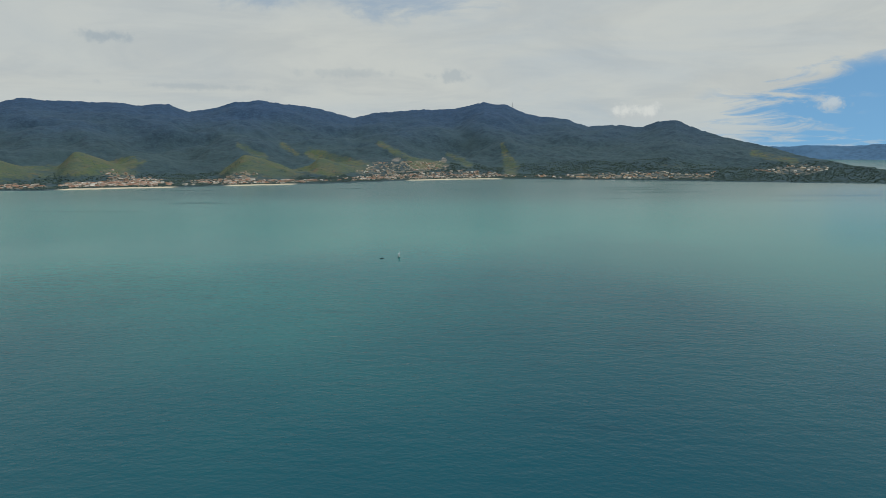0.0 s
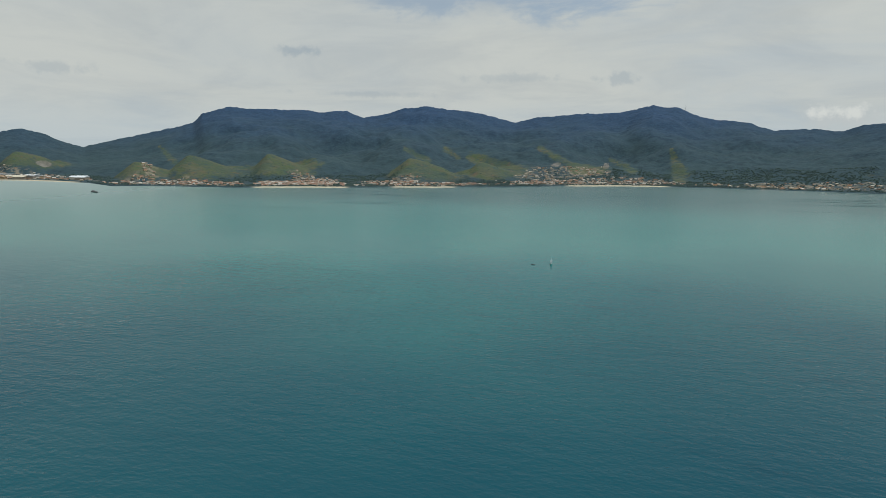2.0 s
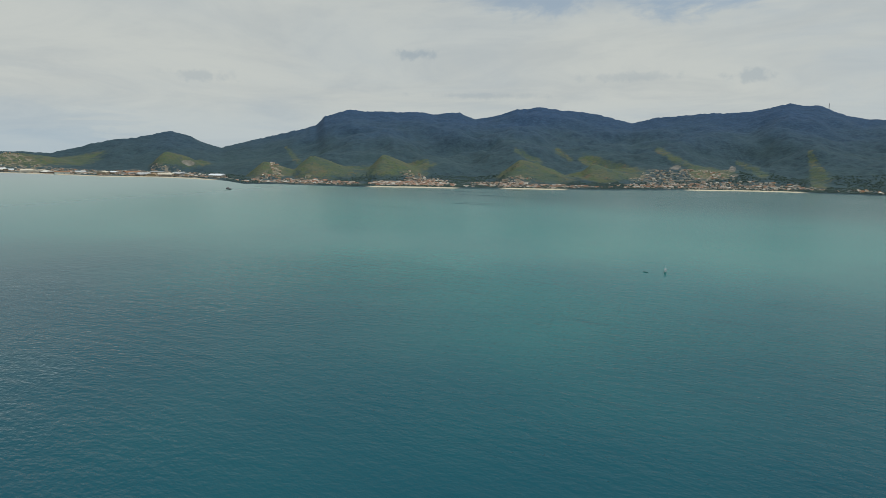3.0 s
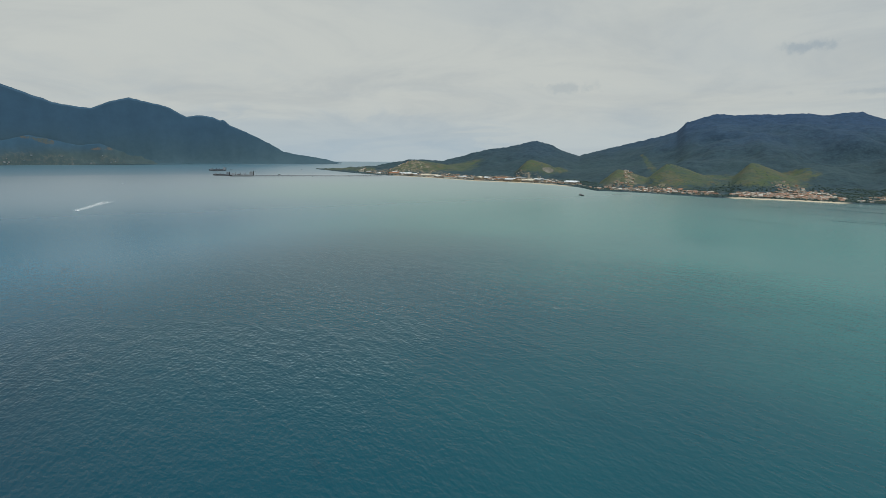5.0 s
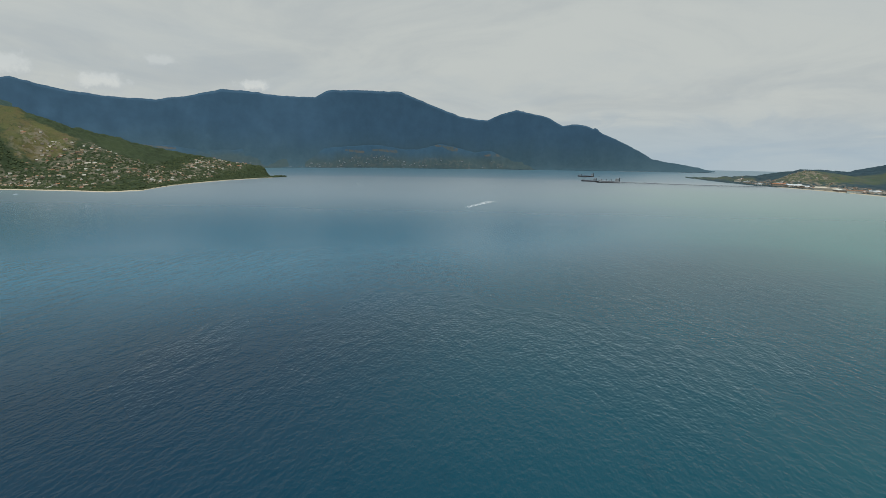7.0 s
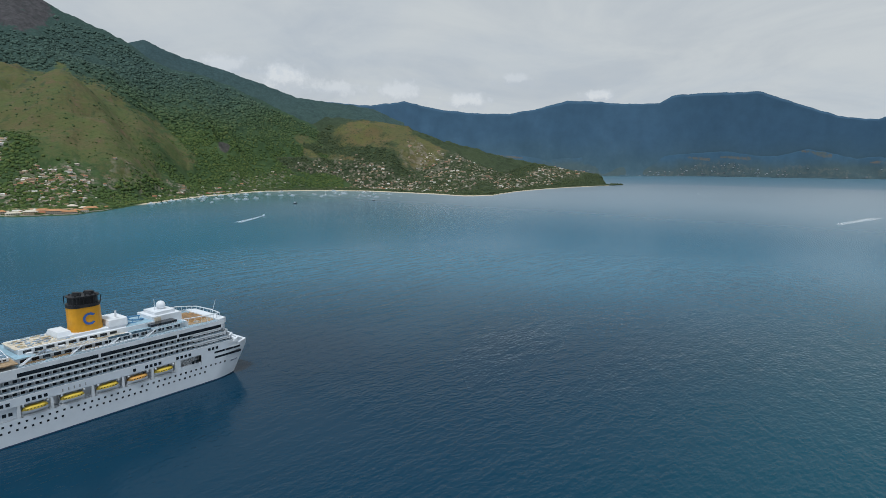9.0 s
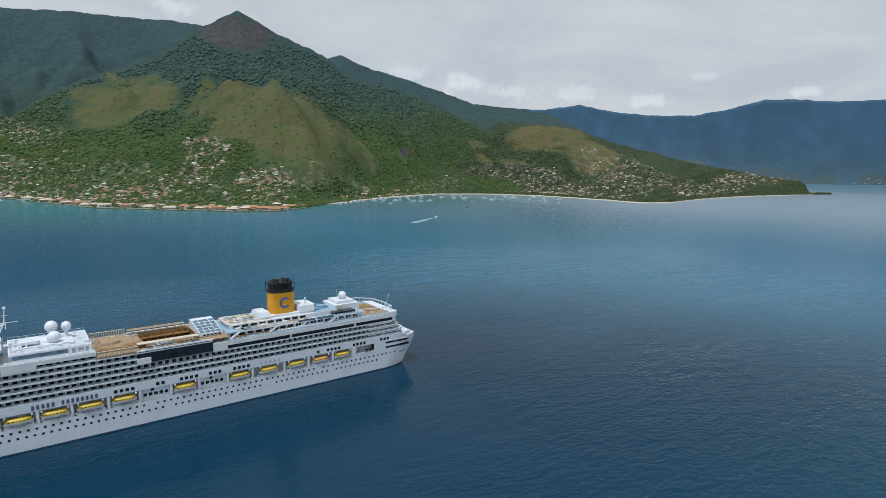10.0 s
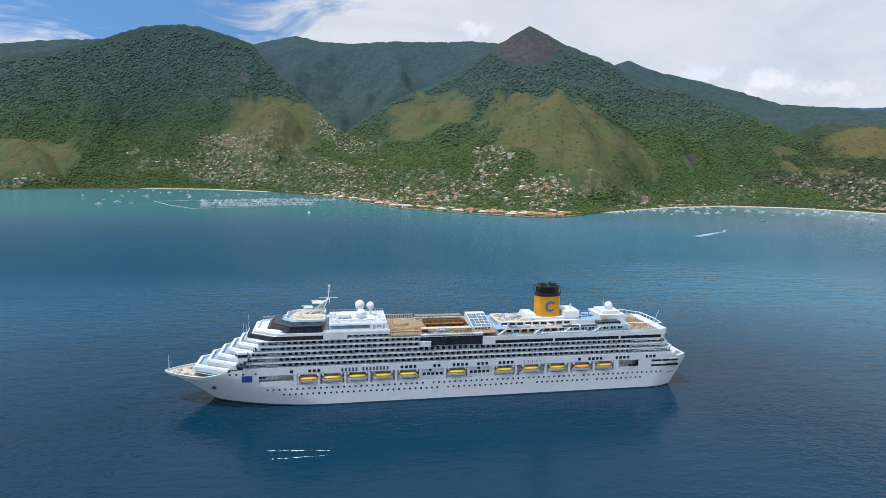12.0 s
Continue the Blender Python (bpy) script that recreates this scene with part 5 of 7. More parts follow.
poolw.prism([(-2, -3.4), (7, -3.4), (9, 0), (7, 3.4), (-2, 3.4), (-4, 0)], 31.6, 31.75)
part("pool", poolw, SLIDE, ship, "blue swimming pool")
colon = Mesh()
for i in range(15):
    for y in (-17.2, 17.2):
        colon.box(-29.5 + i * 1.1, -29.1 + i * 1.1, y - 0.25, y + 0.25, 35.8, 38.0)
for y in (-17.25, 17.25):
    colon.box(-30, -13.5, y - 0.3, y + 0.3, 37.9, 38.2)
apart("rail_post", colon, CREAM, ship)
for y in (-13.5, 13.5):
    canopy = Mesh()
    canopy.box(-13, 14, y - 1.8, y + 1.8, 38.0, 38.25)
    for i in range(8):
        canopy.tube((-12.5 + i * 3.7, y, 35.8), (-12.5 + i * 3.7, y, 38.0), 0.12)
    part("side_gallery", canopy, CREAM if y < 0 else TEAK, ship)
stage = Mesh()
stage.prism([(-28, -9), (-19, -10), (-12, -6), (-12, 6), (-19, 10), (-28, 9)], 35.8, 37.2, 0.9)
stage.prism([(-27, -5), (-22, -6), (-18, -3), (-18, 3), (-22, 6), (-27, 5)], 37.2, 38.4, 0.9)
part("sun_terrace", stage, TEAK, ship, "stepped teak sun terrace")
sl = Mesh()
for x0, x1 in ((15.6, 26.4),):
    n0 = len(sl.v)
    prof = [(-11.8, 36.0), (9.5, 36.0), (9.5, 40.6), (6.5, 41.0), (-11.8, 37.6)]
    sl.v += [(x0, y, z) for y, z in prof] + [(x1, y, z) for y, z in prof]
    sl.f += [tuple(n0 + 4 - i for i in range(5)), tuple(n0 + 5 + i for i in range(5))] + [(n0 + i, n0 + (i + 1) % 5, n0 + 5 + (i + 1) % 5, n0 + 5 + i) for i in range(5)]
roof_ob = part("sliding_roof", sl, WHITE, ship, "white sliding pool roof")
pane_data = Mesh().box(-1.15, 1.15, -1.35, 1.35, -0.06, 0.06).made("roof_pane", BLUEGLASS)
tilt = math.degrees(math.atan2(41.0 - 37.6, 18.3))
for i in range(4):
    for j in range(5):
        p = part("roof_pane", pane_data, None, roof_ob)
        y = -10.0 + j * 3.3
        p.matrix_basis = pose(17.1 + i * 2.6, y, 37.6 + (y + 11.8) * 3.4 / 18.3 + 0.06, tilt, 0, 0)
ports = Mesh()
for i in range(5):
    ports.box(17.0 + i * 1.8, 18.3 + i * 1.8, -11.9, -11.7, 36.3, 37.1)
apart("roof_window", ports, GLASS, roof_ob)

# aft upper decks
aft = Mesh()
aft.box(28, 108, -13.0, 13.0, 33.5, 36.2)
aft.box(34, 104, -15.0, 15.0, 36.2, 36.6)
aft.box(31, 92, -9.5, 9.5, 36.6, 39.0)
part("aft_house", aft, WHITE, ship)
aftd = Mesh()
aftd.box(28, 127, -17.3, -13.0, 33.5, 33.65)
aftd.box(28, 127, 13.0, 17.3, 33.5, 33.65)
aftd.box(78, 92, -9, 9, 39.0, 39.15)
aftd.box(28, 44, -14.6, 14.6, 36.6, 36.75)
apart("blue_deck", aftd, BLUEDECK, ship, "pale blue open decks")
aftc = Mesh()
aftc.box(30, 54, -8, 8, 39.0, 39.2)
aftc.box(36, 76, -14.5, -9.6, 36.6, 36.75)
apart("sun_deck", aftc, CREAM, ship, "cream sun deck")
aftw = Mesh()
for i in range(17):
    aftw.box(30 + i * 4.4, 33 + i * 4.4, -13.06, 13.06, 34.2, 35.6)
aftw.box(88, 102, -13.1, 13.1, 37.0, 38.4)
for i in range(9):
    aftw.box(32.5 + i * 4.6, 35.8 + i * 4.6, -9.56, 9.56, 37.2, 38.5)
apart("aft_window", aftw, GLASS, ship)
rafts = Mesh()
for x0, x1 in ((30, 39), (42, 51), (55, 63)):
    rafts.box(x0, x1, -15.6, -14.2, 33.65, 34.3)
apart("deck_cover", rafts, GOLD, ship, "ochre covers on the side deck")
# raft canisters, awning frames and lockers along the aft side deck
for k in range(14):
    can = Mesh()
    x0 = 53.5 + k * 1.9
    can.tube((x0, -16.4, 34.3), (x0 + 1.35, -16.4, 34.3), 0.42, sides=10)
    part("raft_canister", can, WHITE, ship, "white life raft canister")
awn = Mesh()
for k in range(9):
    x0 = 66 + k * 4.4
    awn.box(x0, x0 + 0.14, -15.0, -14.86, 33.65, 36.2)
    awn.box(x0, x0 + 0.14, 14.86, 15.0, 33.65, 36.2)
part("awning_posts", awn, WHITE, ship)
upper = Mesh()
upper.box(78, 106, -14.9, -9.4, 36.6, 36.78)
upper.box(78, 106, 9.4, 14.9, 36.6, 36.78)
apart("upper_walk", upper, BLUEDECK, ship, "pale blue upper walkway")
panel = Mesh()
for x0, x1 in ((66, 76), (77, 87)):
    panel.box(x0, x1, -15.06, -14.98, 36.65, 37.7)
    panel.box(x0, x1, 14.98, 15.06, 36.65, 37.7)
apart("wind_panel", panel, BLUEGLASS, ship, "blue glass wind panel")
lockers = Mesh()
for x0 in (33, 46, 58.5):
    lockers.box(x0, x0 + 2.6, -12.2, -10.4, 36.75, 37.7)
apart("deck_locker", lockers, WHITE, ship)
stairs = Mesh()
for x0 in (29, 49, 66, 84):
    stairs.tube((x0, -15, 33.7), (x0 + 5, -14.2, 36.6), 0.28, sides=6)
    stairs.tube((x0, -16.3, 33.7), (x0 + 5, -15.5, 36.6), 0.28, sides=6)
apart("stair_rail", stairs, WHITE, ship)
fbase = Mesh()
fbase.prism([(47.5, -7), (79, -7), (79, 7), (47.5, 7)], 39.0, 40.2)
fbase.prism([(70, -7.5), (79, -7.5), (80, -6), (80, 6), (79, 7.5), (70, 7.5)], 40.2, 43.4, 0.94)
fbase.prism([(47.5, -6.5), (54, -6.5), (54, 6.5), (47.5, 6.5)], 40.2, 42.2, 0.85)
fbase.tube((75, -4, 44), (75, -4, 47.2), 0.5)
part("funnel_casing", fbase, WHITE, ship, "white casings round the funnel foot")


def oval(x0, x1, w, n=28, sq=2.8):
    cx, hx = (x0 + x1) / 2, (x1 - x0) / 2
    pts = []
    for i in range(n):
        a = 2 * math.pi * i / n
        c, s = math.cos(a), math.sin(a)
        pts.append((cx + hx * math.copysign(abs(c) ** (2 / sq), c), w * math.copysign(abs(s) ** (2 / sq), s)))
    return pts


fun = Mesh()
fun.prism(oval(55.0, 69.6, 5.6), 39.0, 51.9, 0.98, (-0.3, 0))
funnel = part("funnel", fun, YELLOW, ship, "bright yellow funnel", smooth=False)
top = Mesh()
top.prism(oval(54.7, 69.2, 5.6), 51.9, 53.4)
for i in range(9):
    for y in (-5.2, 5.2):
        top.box(55.6 + i * 1.55, 55.9 + i * 1.55, y - 0.15, y + 0.15, 53.4, 57.2)
top.prism(oval(54.9, 69.0, 5.4), 56.9, 57.4)
top.prism(oval(56.0, 68.0, 4.4), 53.4, 56.6)
part("funnel_top", top, BLACK, funnel, "black open-work funnel top")
pipes = Mesh()
for x in (59.2, 65.0):
    pipes.tube((x, 0, 55.8), (x + 0.4, 0, 58.9), 2.2, 1.9, 16)
for i in range(5):
    for y in (-3.2, 3.2):
        pipes.tube((57.2 + i * 2.3, y, 56.0), (57.6 + i * 2.3, y, 58.0 + 0.5 * (i % 2)), 0.5, 0.5, 8)
apart("exhaust_pipe", pipes, BLACK, funnel)
for y in (-5.72, 5.72):
    mark = Mesh()
    for i in range(22):
        a, b = radians(42 + 276 * i / 22), radians(42 + 276 * (i + 1) / 22)
        q = [(62.4 + r * 1.05 * math.cos(w), y, 46.2 + r * math.sin(w)) for r, w in ((1.9, a), (3.0, a), (3.0, b), (1.9, b))]
        mark.face(*(q if y < 0 else q[::-1]))
    part("funnel_mark", mark, LOGO, funnel, "blue open ring on the funnel")
slides = Mesh()
for k in range(2):
    last = None
    for i in range(26):
        w = i / 25 * 5.2 + k * 2
        p = (84 + 4.2 * math.cos(w) + k * 2, 3.5 * math.sin(w) - 1 + k, 41.4 - 2.6 * i / 25)
        if last:
            slides.tube(last, p, 0.38, sides=6)
        last = p
for w in (0.4, 1.7, 3.0, 4.3):
    sx, sy = 85 + 4.0 * math.cos(w), 3.4 * math.sin(w) - 0.5
    slides.tube((sx, sy, 36.4), (sx, sy, 41.2), 0.16, sides=6)
part("water_slide", slides, SLIDE, ship, "blue curling water slide")
ah = Mesh()
ah.box(91.5, 107.5, -8.0, 8.0, 36.2, 41.0)
ah.box(94, 105, -6.0, 6.0, 41.0, 42.6)
part("aft_deckhouse", ah, WHITE, ship)
ahp = Mesh()
ahp.box(92.5, 96.0, -8.2, -7.9, 37.6, 40.4)
part("deckhouse_panel", ahp, CREAM, ship)
ad = Mesh()
ad.ball((100.4, 0, 44.6), 2.4, 12, 20)
ad_ob = part("radome", ad, WHITE, ship, "white ball-shaped radome", smooth=True)
adl = Mesh()
adl.tube((100.4, 0, 42.6), (100.4, 0, 43.4), 1.3, 1.1, 12)
adl.tube((97, 0, 42.6), (97, 0, 48.2), 0.15, 0.08)
part("pedestal", adl, WHITE, ad_ob)
lido = Mesh()
lido.prism([(108, -13), (121, -14), (127.5, -10.5), (127.5, 10.5), (121, 14), (108, 13)], 33.5, 33.75)
part("aft_lido", lido, TEAK, ship, "teak aft lido deck")
tier = Mesh()
tier.prism([(108, -9), (118, -10), (123, -7), (123, 7), (118, 10), (108, 9)], 33.75, 34.9, 0.8)
part("lido_pool_terrace", tier, GOLD, ship)
canop = Mesh()
rail_pts = [(104, -14.6, 38.2), (118, -15.6, 37.6), (128, -11.8, 36.6), (130, 0, 36.2), (128, 11.8, 36.6), (118, 15.6, 37.6), (104, 14.6, 38.2)]
for a, b in zip(rail_pts, rail_pts[1:]):
    canop.tube(a, b, 0.28, sides=6)
    for k in range(4):
        p = Vector(a).lerp(Vector(b), k / 4)
        canop.tube(p, (p.x, p.y, 33.6), 0.12, sides=5)
part("aft_wind_screen", canop, WHITE, ship, "white railing frame round the aft lido")

# stern terraces
for k, (z, x) in enumerate(((28.4, 127.5), (25.5, 131.0), (22.6, 134.0), (19.6, 138.0))):
    st = Mesh()
    st.prism([(108, -17.6), (x - 3.4, -17.6), (x, -14.4), (x, 14.4), (x - 3.4, 17.6), (108, 17.6)], z - 0.3, z + 0.2)
    st.prism([(x - 3.4, -17.7), (x, -14.6), (x, 14.6), (x - 3.4, 17.7), (x - 4.4, 17.4), (x - 1.2, 14), (x - 1.2, -14), (x - 4.4, -17.4)], z + 0.2, z + 1.3)
    part("stern_terrace", st, WHITE, ship)
    sw = Mesh()
    sw.box(118, x - 3.2, -15.6, 15.6, z - 2.6, z - 0.3)
    part("stern_windows", sw, GLASS, ship)
stb = Mesh()
stb.prism([(112, -17.7), (136.0, -17.7), (142.6, -13.8), (142.6, 13.8), (136, 17.7), (112, 17.7)], 16.6, 17.2)
stb.prism([(112, -17.72), (134.0, -17.72), (140.4, -14.0), (140.4, 14.0), (134, 17.72), (112, 17.72)], 19.0, 19.9)
stb.prism([(136.0, -17.8), (143.2, -13.9), (143.2, 13.9), (136, 17.8), (135, 17.6), (141.6, 13.6), (141.6, -13.6), (135, -17.6)], 17.2, 18.4)
part("stern_balcony", stb, WHITE, ship, "white stern gallery edge")
sgw = Mesh()
for x0, x1 in ((120, 126.5), (127, 132), (132.5, 136.5)):
    sgw.box(x0, x1, -17.8, 17.8, 15.5, 16.6)
sgw.box(120, 137.0, -17.78, 17.78, 12.6, 13.8)
apart("gallery_window", sgw, GLASS, ship)
corew = Mesh()
corew.prism([(100, -17.3), (134, -17.3), (138.5, -14), (138.5, 14), (134, 17.3), (100, 17.3)], 17.0, 20.3)
part("stern_core", corew, WHITE, ship)

# portholes, windows, pillars and fittings, each a piece of its own
port_data = Mesh().box(-0.48, 0.48, -0.05, 0.05, -0.46, 0.46).made("porthole", GLASS)
for x in (-110.0, -106.8, -103.6, -97.6):
    b = half_breadth(x, 18.3)
    slope = math.atan2(half_breadth(x + 1, 18.3) - half_breadth(x - 1, 18.3), 2)
    for sign in (-1, 1):
        p = part("porthole", port_data, None, hull_ob)
        p.matrix_basis = Matrix.Translation((x, sign * (b + 0.01), 18.3)) @ Matrix.Rotation(sign * slope, 4, "Z")
win_data = Mesh().box(-0.75, 0.75, -0.06, 0.06, -0.75, 0.75).made("window", GLASS)
pillar_data = Mesh().box(-0.55, 0.55, -0.6, 0.6, -3.0, 3.0).made("pillar", WHITE)
step_x = 2.95
for z, x0, x1, skip in ((9.4, -92, 130, ()), (6.6, -84, 118, (44, 45))):
    for i in range(int((x1 - x0) / step_x)):
        x = x0 + i * step_x
        if i % 29 == 28 or i in skip:
            continue
        b = half_breadth(x, z)
        slope = math.atan2(half_breadth(x + 1, z) - half_breadth(x - 1, z), 2)
        for sign in (-1, 1):
            p = part("porthole", port_data, None, hull_ob)
            p.matrix_basis = Matrix.Translation((x, sign * (b + 0.01), z)) @ Matrix.Rotation(sign * slope, 4, "Z")
for z, groups in ((18.7, ((-80, 1), (-71, 3), (-23.5, 4), (-6, 2), (4.5, 4), (18, 3), (30, 4), (76, 1), (82, 4), (98.5, 4), (117, 3))), (13.9, ((-11.4, 5), (14.4, 5), (107, 2))), (16.1, ((-8.2, 1), (18.5, 1)))):
    for x, n in groups:
        for i in range(n):
            for sign in (-1, 1):
                y = BEAM + 0.01 if z > 17 or x > 100 else 16.62
                p = part("window", win_data, None, hull_ob)
                p.matrix_basis = Matrix.Translation((x + i * 2.3, sign * y, z))
for x in (-77, -66.2, -53, -40.6, -26.5, -13.7, -0.2, 12.5, 26.5, 39.2, 56.4, 70.3, 85, 97.5):
    for sign in (-1, 1):
        p = part("pillar", pillar_data, None, hull_ob)
        p.matrix_basis = Matrix.Translation((x, sign * 17.15, 14.2))
for x in (-71.6, -59.6, -46.8, -33.5, -20.1, 6.2, 32.8, 47.8, 63.3, 77.6, 91.2):
    for sign in (-1, 1):
        arm = Mesh()
        for k in (-5.0, 4.4):
            arm.box(x + k, x + k + 0.6, sign * 16.2 - 2.2, sign * 16.2 + 0.8, 16.1, 16.7)
            arm.box(x + k, x + k + 0.6, sign * 14.2 - 0.35, sign * 14.2 + 0.35, 11.3, 16.2)
            arm.box(x + k - 0.3, x + k + 0.9, sign * 15.0 - 0.6, sign * 15.0 + 0.6, 11.3, 12.3)
        arm.box(x - 5.0, x + 5.0, sign * 16.9 - 0.25, sign * 16.9 + 0.25, 11.3, 11.75)
        part("davit_frame", arm, WHITE, hull_ob, "white boat davit frame")
louv = Mesh()
for i in range(5):
    louv.box(43.5 + i * 2.4, 44.0 + i * 2.4, -17.8, 17.8, 18.0, 19.4)
apart("louvre", louv, GREY, hull_ob)
boatrail = Mesh()
for sign in (-1, 1):
    for z in (11.8, 12.3):
        boatrail.box(-77, 98, sign * 17.55 - 0.05, sign * 17.55 + 0.05, z - 0.05, z + 0.05)
    for i in range(88):
        boatrail.box(-77 + i * 2, -76.94 + i * 2, sign * 17.55 - 0.04, sign * 17.55 + 0.04, 11.3, 12.3)
part("boat_deck_rail", boatrail, WHITE, ship)
moor = Mesh()
for x0, x1, z0, z1 in ((-95.5, -79.5, 14.0, 16.9), (101.5, 111.5, 13.2, 16.4)):
    for i in range(int((x1 - x0) / 2)):
        for sign in (-1, 1):
            moor.tube((x0 + i * 2 + 0.2, sign * 17.2, z0), (x0 + i * 2 + 1.6, sign * 17.2, z1), 0.16, sides=5)
            moor.box(x0 + i * 2, x0 + i * 2 + 2, sign * 17.2 - 0.08, sign * 17.2 + 0.08, z0 - 0.1, z0 + 0.1)
apart("mooring_roller", moor, GREY, ship)
low = Mesh()
for sign in (-1, 1):
    low.box(-96, -79, sign * 17.5 - 0.1, sign * 17.5 + 0.1, 11.3, 13.8)
    low.box(100, 112, sign * 17.5 - 0.1, sign * 17.5 + 0.1, 11.3, 13.0)
apart("mooring_bulwark", low, HULLW, ship)
ban = Mesh()
for sign in (-1, 1):
    q = [(x, sign * (half_breadth(x, z) + 0.15), z) for x, z in ((-104.4, 14.0), (-101.8, 14.0), (-99.2, 14.0), (-99.2, 17.4), (-101.8, 17.4), (-104.4, 17.4))]
    ban.face(*(q if sign < 0 else q[::-1]))
apart("banner", ban, BANNER, ship, "square dark blue banner")
letters = Mesh()
for i in range(14):
    if i == 5:
        continue
    for sign in (-1, 1):
        letters.box(-55 + i * 1.8, -53.95 + i * 1.8, sign * 17.80 - 0.03, sign * 17.80 + 0.03, 17.7, 19.6)
apart("name_bar", letters, BAR, ship, "row of blue-grey bars where the name stands")
sternname = Mesh()
for i in range(5):
    for sign in (-1, 1):
        y = half_breadth(131 + i * 1.1, 8.4)
        sternname.box(130.4 + i * 1.1, 131.2 + i * 1.1, sign * (y + 0.02) - 0.08, sign * (y + 0.02) + 0.08, 8.0, 8.8)
apart("stern_name_bar", sternname, BAR, ship)
anchor = Mesh()
for sign in (-1, 1):
    b = half_breadth(-119, 9.5)
    anchor.box(-120.2, -118.0, sign * b - 0.5, sign * b + 0.5, 8.6, 9.3)
    anchor.box(-119.5, -118.7, sign * b - 0.6, sign * b + 0.6, 9.3, 11.0)
part("anchor", anchor, BLACK, ship, "dark stowed anchor")
loungers = Mesh()
rng = random.Random(5)
for x0, x1, y0, y1, z, n in ((-29, -10, -11.5, -5, 35.85, 60), (-29, -10, 5, 15, 35.85, 50), (31, 53, -7.5, 7.5, 39.2, 110), (37, 75, -14.3, -10, 36.75, 70), (108, 126, -12, 12, 33.78, 90), (-78, -64, -8, 8, 44.2, 20), (-8, 15, -8.5, 8.5, 31.6, 80), (-12, 14, -16.8, -15.4, 35.85, 40)):
    for i in range(n):
        x, y = rng.uniform(x0, x1), rng.uniform(y0, y1)
        loungers.box(x, x + 1.7, y, y + 0.65, z, z + 0.45)
apart("deck_chair", loungers, LOUNGER, ship, "white, blue or ochre deck chair")

# lifeboats hang in their bays
def lifeboat(name, shell, label):
    ob = thing(name, label, "lifeboat", "lifeboats in the davits")
    h, c, w = Mesh(), Mesh(), Mesh()
    n = 14
    for j, (zz, k) in enumerate(((-1.5, 0.45), (-0.9, 0.85), (0.0, 1.0))):
        for i in range(n + 1):
            x = -5.4 + 10.8 * i / n
            y = 1.85 * k * max(0.06, 1 - abs(x / 5.4) ** 3.0)
            h.v += [(x * (0.93 + 0.035 * j), -y, zz), (x * (0.93 + 0.035 * j), y, zz)]
    row = 2 * (n + 1)
    for j in range(2):
        for i in range(n):
            a = j * row + 2 * i
            h.f += [(a, a + 2, a + row + 2, a + row), (a + 3, a + 1, a + row + 1, a + row + 3)]
    for i in range(n):
        h.f.append((2 * i + 1, 2 * i + 3, 2 * i + 2, 2 * i))
    part("boat_hull", h, WHITE, ob, "pale grey boat hull")
    for j, (zz, k) in enumerate(((0.0, 1.0), (0.9, 0.88), (1.5, 0.5))):
        for i in range(n + 1):
            x = (-5.2 + 10.4 * i / n) * (1 - 0.09 * j)
            y = 1.85 * k * max(0.1, 1 - abs(x / 5.4) ** 3.0)
            c.v += [(x, -y, zz), (x, y, zz)]
    for j in range(2):
        for i in range(n):
            a = j * row + 2 * i
            c.f += [(a, a + 2, a + row + 2, a + row), (a + 3, a + 1, a + row + 1, a + row + 3)]
    for i in range(n):
        a = 2 * row + 2 * i
        c.f.append((a, a + 2, a + 3, a + 1))
    part("canopy", c, shell, ob)
    for i in range(6):
        w.box(-3.6 + i * 1.3, -3.0 + i * 1.3, -1.80, -1.66, 0.35, 0.7)
    apart("boat_window", w, GLASS, ob)
    for x in (-4.6, 4.6):
        dv = Mesh()
        dv.tube((x, 1.6, 1.2), (x, 0, 2.4), 0.2)
        dv.tube((x, 0, 2.4), (x, -0.2, 1.4), 0.12)
        part("davit", dv, GREY, ob)
    return ob


first = lifeboat("lifeboat", BOATYELLOW, "yellow covered lifeboat hanging along the boat deck")
tend = lifeboat("tender_boat", ORANGE, "orange rescue tender hanging along the boat deck")
BOATS = [(-59.6, 0), (-46.8, 0), (-33.5, 0), (-20.1, 0), (6.2, 0), (32.8, 0), (47.8, 0), (63.3, 0), (91.2, 0), (-71.6, 1), (77.6, 1)]
first.matrix_basis = Matrix.Translation((BOATS[0][0], -16.6, 13.9))
tend.matrix_basis = Matrix.Translation((BOATS[9][0], -16.6, 13.7))
for i, (x, kind) in enumerate(BOATS):
    for sign in (-1, 1):
        if sign < 0 and i in (0, 9):
            continue
        turn = 0 if sign < 0 else 180
        copy_thing(tend if kind else first, Matrix.Translation((x, sign * 16.6, 13.9 - 0.2 * kind)) @ pose(0, 0, 0, 0, 0, turn))

# ---------------------------------------------------------------- woods: crowns standing on the slopes
ICO = []
for i in range(5):
    a = 2 * math.pi * i / 5
    ICO.append((0.894 * math.cos(a), 0.894 * math.sin(a), 0.447))
for i in range(5):
    a = 2 * math.pi * (i + 0.5) / 5
    ICO.append((0.894 * math.cos(a), 0.894 * math.sin(a), -0.447))
ICO = np.array([(0, 0, 1.0)] + ICO)
ICOF = [(0, 1 + i, 1 + (i + 1) % 5) for i in range(5)] + [(1 + i, 6 + i, 1 + (i + 1) % 5) for i in range(5)]
ICOF += [(1 + (i + 1) % 5, 6 + i, 6 + (i + 1) % 5) for i in range(5)]
ICOF = np.array(ICOF)


